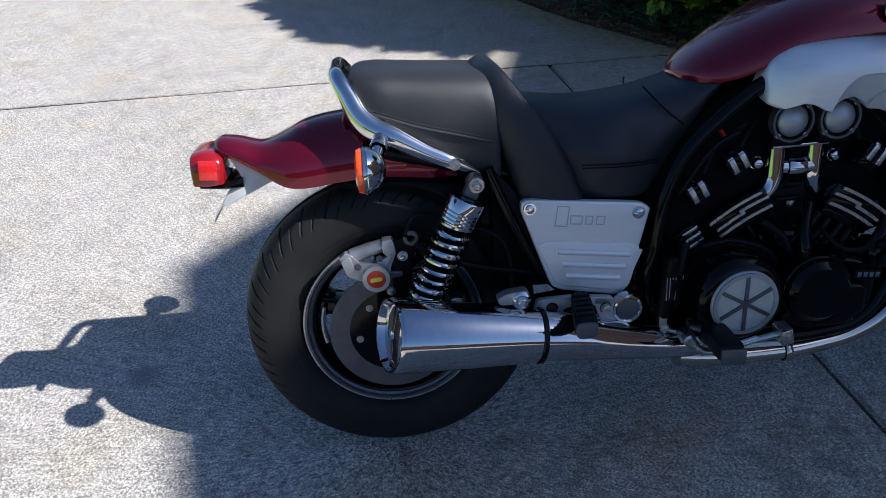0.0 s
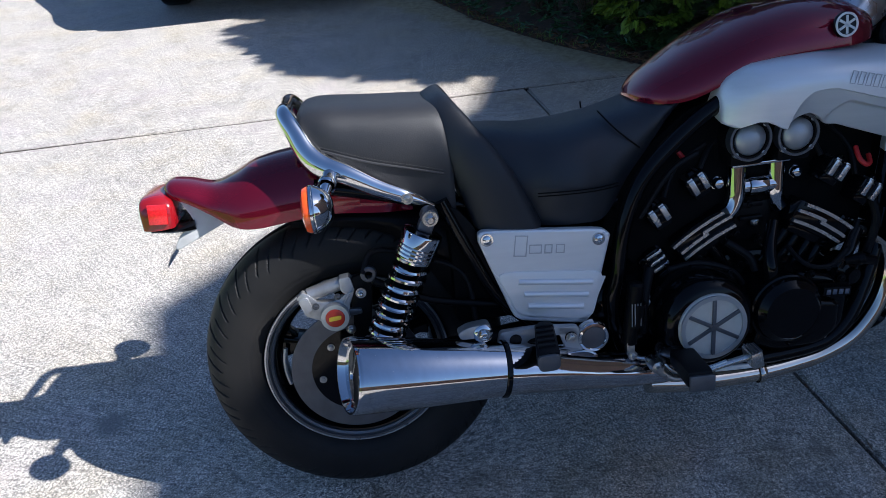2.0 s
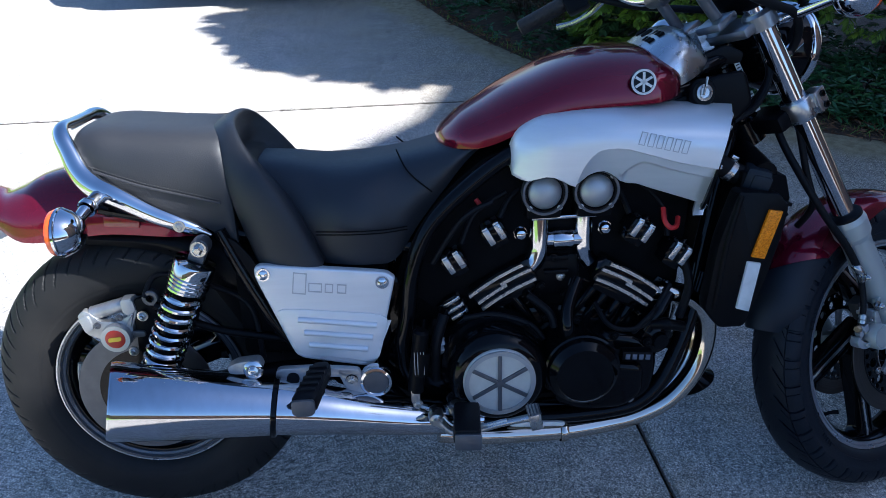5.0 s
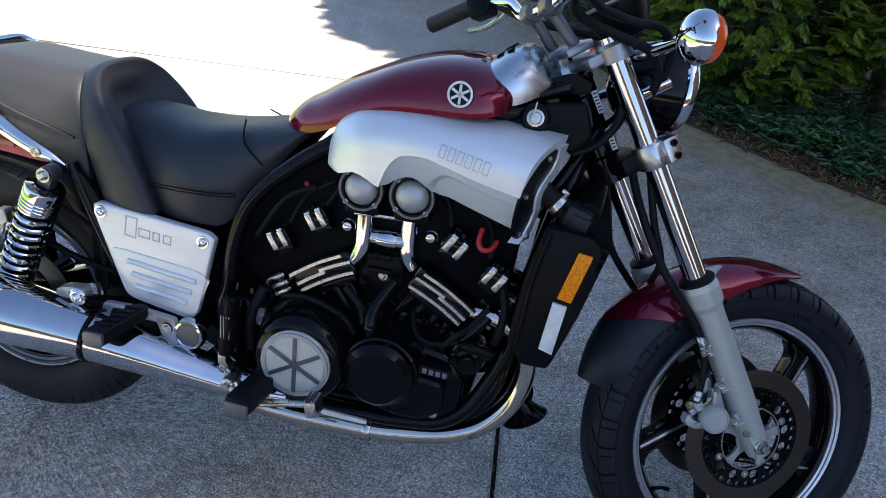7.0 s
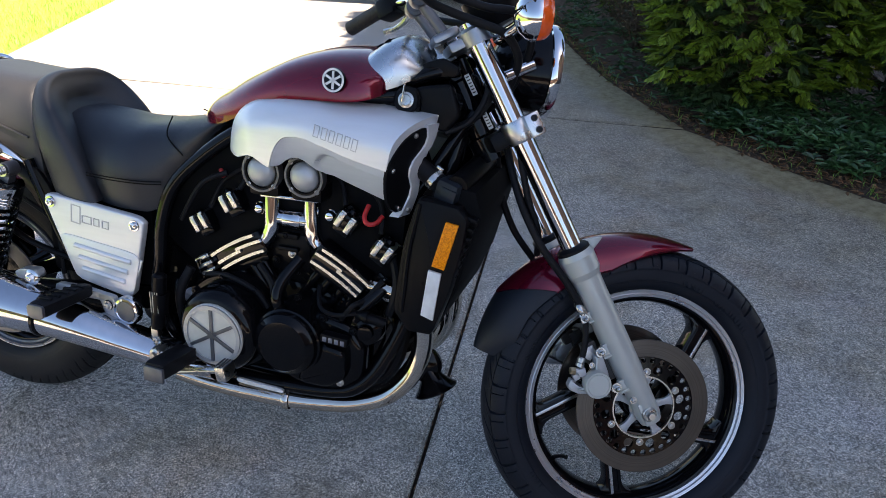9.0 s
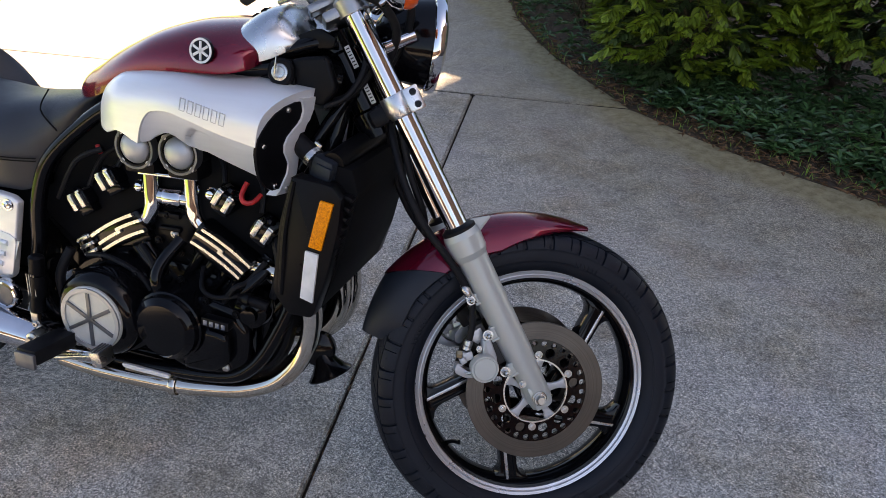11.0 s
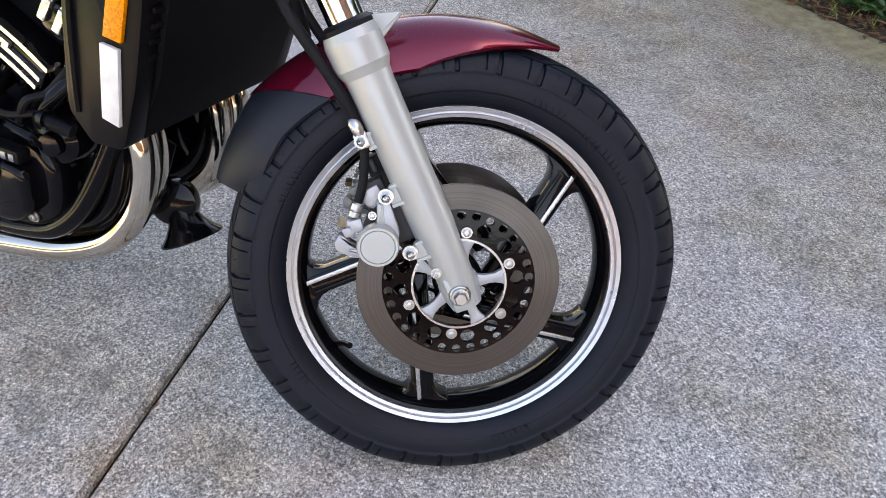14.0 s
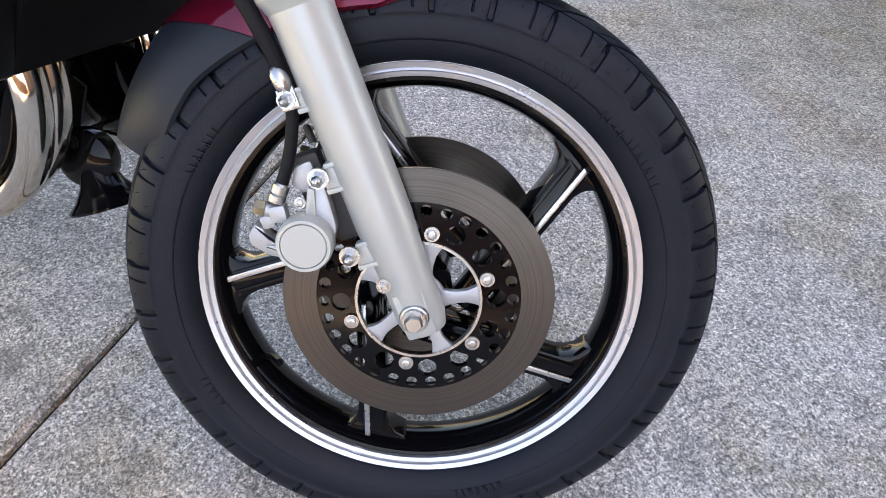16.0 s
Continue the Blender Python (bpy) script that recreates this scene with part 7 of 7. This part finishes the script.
def leaf(bm, at, length, width, yaw, pitch, roll, fold=0.25):
    """One pointed leaf folded along its midrib."""
    m = Matrix.Translation(at) @ Euler((roll, -pitch, yaw)).to_matrix().to_4x4()
    pts = [(0, 0, 0), (length * 0.3, width * 0.42, width * fold), (length * 0.68, width * 0.36, width * fold), (length, 0, 0), (length * 0.68, -width * 0.36, width * fold), (length * 0.3, -width * 0.42, width * fold), (length * 0.5, 0, 0.0)]
    v = [bm.verts.new(m @ Vector(p)) for p in pts]
    bm.faces.new((v[0], v[6], v[2], v[1]))
    bm.faces.new((v[6], v[3], v[2]))
    bm.faces.new((v[0], v[5], v[4], v[6]))
    bm.faces.new((v[6], v[4], v[3]))


def garden_edge(x):
    """The bed's near edge: y at x."""
    return curve_at(sorted(GARDEN), x)[0]


# ground cover: whorls of pointed leaves on low mounds
bm = bmesh.new()
count = 0
while count < 2600:
    x = rng.uniform(0.75, 4.3)
    y = garden_edge(x) + 0.1 + abs(rng.gauss(0, 0.5)) if x > 1.5 else rng.uniform(garden_edge(x) + 0.05, garden_edge(x) + 1.3)
    inside = y - garden_edge(x)
    if inside < 0.05 or inside > 1.7 or (x < 1.75 and rng.random() < 0.55):
        continue
    h = 0.02 + 0.17 * min(1, inside / 0.45) * (0.6 + 0.4 * noise.noise(Vector((x * 3, y * 3, 0)))) + rng.uniform(-0.02, 0.03)
    yaw0 = rng.uniform(0, 6.28)
    for k in range(rng.choice((4, 5, 5, 6))):
        leaf(bm, (x, y, h), rng.uniform(0.036, 0.062), rng.uniform(0.017, 0.026), yaw0 + k * 1.26 + rng.uniform(-0.3, 0.3), rng.uniform(-0.25, 0.55), rng.uniform(-0.4, 0.4))
    count += 1
tagged(link("ground_cover", bm, IVY), "dense dark green glossy ground cover plants in the bed", "ground cover", kind="stuff")

# dry leaves and twigs along the bed's edge
bm = bmesh.new()
for k in range(1500):
    x = rng.uniform(0.7, 3.3)
    y = garden_edge(x) + abs(rng.gauss(0.0, 0.13)) - 0.015
    leaf(bm, (x, y, rng.uniform(0.0, 0.03) if y > garden_edge(x) + 0.01 else 0.004), rng.uniform(0.015, 0.05), rng.uniform(0.006, 0.018), rng.uniform(0, 6.28), rng.uniform(-0.1, 0.3), rng.uniform(-0.5, 0.5))
for k in range(60):
    y = rng.uniform(-1.6, 1.2)
    leaf(bm, (joint_b(y) + rng.uniform(-0.006, 0.006), y, rng.uniform(-0.012, -0.002)), rng.uniform(0.012, 0.04), rng.uniform(0.002, 0.006), 1.66 + rng.uniform(-0.3, 0.3), rng.uniform(-0.1, 0.1), rng.uniform(-0.5, 0.5))
tagged(link("leaf_litter", bm, LITTER), "dry brown leaves and twigs along the bed edge", "leaf litter", kind="stuff")
bm = bmesh.new()
for k in range(320):
    x = rng.uniform(0.7, 3.4)
    y = garden_edge(x) + abs(rng.gauss(0.02, 0.1))
    leaf(bm, (x, y, 0.0), rng.uniform(0.03, 0.08), 0.004, rng.uniform(0, 6.28), rng.uniform(0.3, 1.2), 0)
tagged(link("edge_weeds", bm, GRASS), "thin straggly weeds along the concrete edge", "weeds", kind="stuff")


def soil_mound():
    """Soil of the bed, rising a little from its edge."""
    bm = bmesh.new()
    rows = []
    pts = sorted(GARDEN)
    for i in range(60):
        x = 0.2 + 4.4 * i / 59
        y0 = garden_edge(x) + 0.004
        rows.append([bm.verts.new((x + 0.25 * d, y0 + d, -0.02 + 0.035 * min(1, d / 0.3) + 0.012 * noise.noise(Vector((x * 9, d * 9, 1))))) for d in (0.0, 0.04, 0.1, 0.2, 0.35, 0.6, 1.2, 2.4, 5.0)])
    for a, b in zip(rows, rows[1:]):
        for i in range(len(a) - 1):
            bm.faces.new((a[i], b[i], b[i + 1], a[i + 1]))
    return bm


tagged(link("garden_bed", soil_mound(), SOIL), "brown soil bed with leaf mould", "garden bed", kind="structure")


def conifer(at, height, spread, low, sprays, seed, name_label):
    """A conifer shrub: a tapered trunk, limbs, and flat fans of scale leaves with gaps between them."""
    r = random.Random(seed)
    shrub = new("conifer_shrub")
    shrub.matrix_world = Matrix.Translation(at)
    tagged(shrub, name_label, "shrub", group="conifers along the bed")
    limbs = [tube([(0, 0, 0), (0.02, 0.03, height * 0.4), (0, 0, height * 0.9)], [0.06, 0.045, 0.01], 8)]
    crown, inner_sprays = bmesh.new(), bmesh.new()
    tips = []
    for k in range(46):
        a = r.uniform(0, 6.28)
        z = r.uniform(low * 0.8, height * 0.85)
        out = spread * (1 - 0.5 * (z / height) ** 2) * r.uniform(0.55, 1.0)
        tip = Vector((out * math.cos(a), out * math.sin(a), z + r.uniform(-0.1, 0.2)))
        limbs.append(tube([(0, 0, max(0.05, z - 0.25)), tuple(tip * 0.5 + Vector((0, 0, z * 0.45))), tuple(tip)], [0.018, 0.012, 0.004], 5, 3))
        tips.append(tip)
    part("trunk", join(*limbs), BARK, shrub, "brown trunk and limbs")
    for k in range(sprays):
        a = r.uniform(0, 6.28)
        t = r.random()
        z = low + (height - low) * t
        edge = spread * (1 - 0.55 * t**2) * (0.86 + 0.3 * noise.noise(Vector((math.cos(a) * 2.2, math.sin(a) * 2.2, z * 2.2)) + Vector((seed, 0, 0))))
        rad = edge * (1 - 0.55 * r.random() ** 2.2)
        if t < 0.06:
            rad *= 0.75 + 4 * t
        # sprays near the outline take the yellow-green, deeper ones the darker green
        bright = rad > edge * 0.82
        base = Vector((rad * math.cos(a), rad * math.sin(a), z))
        yaw = a + r.uniform(-0.7, 0.7)
        pitch = r.uniform(-0.85, 0.3)
        size = r.uniform(0.06, 0.115)
        target = crown if bright else inner_sprays
        d = Vector((math.cos(yaw) * math.cos(pitch), math.sin(yaw) * math.cos(pitch), math.sin(pitch)))
        for j in range(6):
            f = (j + 0.3) / 6
            for s in ((-1, 1) if j < 5 else (0,)):
                leaf(target, base + d * size * f, size * (0.66 - 0.42 * f) * r.uniform(0.8, 1.2), size * 0.24, yaw + s * (1.05 - 0.5 * f), pitch + r.uniform(-0.1, 0.1), r.uniform(-0.3, 0.3), 0.12)
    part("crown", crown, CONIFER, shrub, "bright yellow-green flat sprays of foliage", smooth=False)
    part("inner_crown", inner_sprays, CONIFER_DARK, shrub, "darker foliage deep inside the shrub", smooth=False)
    return shrub


conifer((1.98, 2.98, 0), 2.2, 0.62, 0.14, 4200, 3, "yellow-green conifer shrub with drooping flat sprays")
conifer((2.75, 3.1, 0), 2.3, 0.72, 0.34, 4200, 9, "yellow-green conifer shrub with drooping flat sprays")
conifer((3.3, 2.75, 0), 2.4, 0.95, 0.3, 2400, 5, "yellow-green conifer shrub with drooping flat sprays")
conifer((1.75, 4.55, 0), 2.4, 0.9, 0.12, 1800, 11, "dark green conifer shrub at the end of the bed")


def twiggy_shrub(at, height, spread, leaves, seed):
    """A low dry-looking shrub: thin upright twigs and many small leaves."""
    r = random.Random(seed)
    shrub = new("twiggy_shrub")
    shrub.matrix_world = Matrix.Translation(at)
    tagged(shrub, "low twiggy shrub with small brownish-green leaves", "shrub", group="twiggy shrubs by the paving")
    twigs, crown = [], bmesh.new()
    for k in range(34):
        a, out = r.uniform(0, 6.28), spread * math.sqrt(r.random())
        top = Vector((out * math.cos(a), out * math.sin(a), height * r.uniform(0.5, 1.0) * (1 - 0.4 * (out / spread) ** 2)))
        mid = Vector((top.x * 0.45 + r.uniform(-0.03, 0.03), top.y * 0.45, top.z * 0.55))
        twigs.append(tube([(top.x * 0.15, top.y * 0.15, 0), mid, top], [0.006, 0.004, 0.0015], 5, 3))
        for j in range(leaves // 34):
            f = r.random() ** 0.7
            p = mid.lerp(top, f) if f > 0.3 else Vector((0, 0, 0)).lerp(mid, f / 0.3)
            p = p + Vector((r.gauss(0, 0.05), r.gauss(0, 0.05), r.gauss(0, 0.04)))
            leaf(crown, (p.x, p.y, max(0.02, p.z)), r.uniform(0.016, 0.038), r.uniform(0.007, 0.014), r.uniform(0, 6.28), r.uniform(-0.6, 0.7), r.uniform(-0.6, 0.6))
    part("stem", join(*twigs), BARK, shrub, "thin brown twigs")
    part("crown", crown, TWIGGY, shrub, "small brownish-green leaves", smooth=False)
    return shrub


for at, height, spread, seed in (((1.58, 3.3, 0), 0.75, 0.3, 31), ((1.4, 3.75, 0), 0.95, 0.36, 32), ((1.22, 4.35, 0), 1.0, 0.4, 33), ((1.75, 3.75, 0), 1.2, 0.4, 34)):
    twiggy_shrub(at, height, spread, 2400, seed)


def shade_tree(at, crown_at, radius, depth, sprays, seed):
    """A tall conifer: a bare trunk, spreading limbs and a broad flat crown."""
    r = random.Random(seed)
    tree = new("conifer_tree")
    tree.matrix_world = Matrix.Translation(at)
    tagged(tree, "tall conifer tree that shades the driveway", "tree")
    limbs = [tube([(0, 0, 0), (0.05, 0, crown_at * 0.5), (0, 0, crown_at + depth)], [0.12, 0.09, 0.02], 10)]
    crown = bmesh.new()
    for k in range(40):
        a = r.uniform(0, 6.28)
        out = radius * r.uniform(0.6, 0.95)
        limbs.append(tube([(0, 0, crown_at - 0.4), (out * 0.5 * math.cos(a), out * 0.5 * math.sin(a), crown_at - 0.1), (out * math.cos(a), out * math.sin(a), crown_at + r.uniform(-0.2, 0.3))], [0.035, 0.02, 0.006], 5, 3))
    part("trunk", join(*limbs), BARK, tree, "brown trunk and limbs")
    for k in range(sprays):
        a = r.uniform(0, 6.28)
        rad = radius * math.sqrt(r.random()) * (0.97 + 0.08 * noise.noise(Vector((math.cos(a) * 4, math.sin(a) * 4, seed))))
        base = Vector((rad * math.cos(a), rad * math.sin(a), crown_at + depth * r.uniform(-0.5, 0.5) * (1 - (rad / radius) ** 2 * 0.7)))
        yaw, pitch, size = a + r.uniform(-0.8, 0.8), r.uniform(-0.4, 0.3), r.uniform(0.16, 0.26)
        d = Vector((math.cos(yaw) * math.cos(pitch), math.sin(yaw) * math.cos(pitch), math.sin(pitch)))
        for j in range(5):
            f = (j + 0.5) / 5
            for s in ((-1, 1) if j < 4 else (0,)):
                leaf(crown, base + d * size * f, size * (0.62 - 0.42 * f), size * 0.3, yaw + s * (0.95 - 0.3 * f), pitch, r.uniform(-0.3, 0.3), 0.12)
    part("crown", crown, CONIFER_DARK, tree, "dark green foliage", smooth=False)
    return tree


shade_tree((4.98, 2.71, 0), 4.2, 1.24, 0.7, 2400, 21)

# lawn
bm = bmesh.new()
for k in range(9000):
    y = rng.uniform(1.2, 7.5)
    edge = curve_at([(b, a) for a, b in LAWN[::-1]], y)[0]
    x = edge - abs(rng.gauss(0, 0.8))
    leaf(bm, (x, y, -0.02), rng.uniform(0.04, 0.08), 0.006, rng.uniform(0, 6.28), rng.uniform(0.7, 1.4), 0)
tagged(link("lawn_blades", bm, GRASS), "short bright sunlit lawn grass", "lawn", kind="stuff")
lawn_bm = bmesh.new()
vs = [lawn_bm.verts.new((x, y, -0.02)) for x, y in [*LAWN, (-14, -9.4), (-14, 14), (-3.6, 14)]]
lawn_bm.faces.new(vs)
tagged(link("lawn", lawn_bm, GRASS), "green lawn beside the driveway", "lawn", kind="structure")

# unseen two-storey house, added to shade the driveway; eaves traced from the shade's edge
H = 8.0
SHADE = Vector((SUN_DIR.x / SUN_DIR.z * H, SUN_DIR.y / SUN_DIR.z * H, 0))
shade_eave = [Vector((-0.71, 0.84, 0)) + SHADE, Vector((0.64, 2.26, 0)) + SHADE, Vector((0.8, 2.75, 0)) + SHADE, Vector((1.3, 5.6, 0)) + SHADE, Vector((7.0, 5.6, 0)) + SHADE, Vector((7.0, -4.2, 0)) + SHADE, Vector((0.17, -4.2, 0)) + SHADE]
house = tagged(new("house"), "unseen two-storey brick house with a tiled roof, added for its shade", "house")
part("roof", flat_piece([(v.x, v.y) for v in shade_eave], H, 0.2, 0.01), ROOFING, house, smooth=False)
inner = [v + (SHADE + Vector((2.5, -1, 0)) - v).normalized() * 0.4 for v in shade_eave]
part("wall", flat_piece([(v.x, v.y) for v in inner], H - 0.21, H - 0.22, 0.005), BRICK, house, "brown brick wall", smooth=False)
# out-of-view wall, added to close the place behind the viewpoint
wall_bm = box((1.5, -9.6, 0.8), (19.0, 0.25, 1.7), 0.01)
tagged(link("closing_wall", wall_bm, BRICK), "low brown brick wall added to close the unseen side behind the driveway", "wall", kind="structure")

# parked car at the far end: little but its sill and shadow are seen
car = new("car")
car.matrix_world = pose(-0.55, 6.6, 0, 0, 0, 92)
tagged(car, "dark parked car at the far end of the driveway", "car")
profile = rounded([(-2.1, 0.34), (-2.15, 0.7), (-1.9, 0.9), (-1.6, 1.0), (-1.0, 1.38), (0.5, 1.42), (1.2, 0.98), (2.0, 0.85), (2.12, 0.5), (2.05, 0.3)], 4, 0.3)
part("body", plate(profile, -0.86, 0.86, 0.05, 3), CAR_PAINT, car, "dark car body")
part("bumper", box((-2.1, 0, 0.42), (0.16, 1.66, 0.2), 0.05), CAR_PAINT, car)
for x in (-1.35, 1.35):
    for s in (-1, 1):
        w = part("wheel", lathe([(0.0, 0.1), (0.2, 0.1), (0.22, 0.11), (0.31, 0.1), (0.32, 0.06), (0.32, -0.08), (0.0, -0.1)], (x, 0.8 * s, 0.32), (0, s, 0), 40), SATIN, car)
        part("rim", lathe([(0.2, 0.1), (0.19, 0.108), (0.05, 0.1), (0.0, 0.104)], (x, 0.8 * s, 0.32), (0, s, 0), 40), CAST, w)
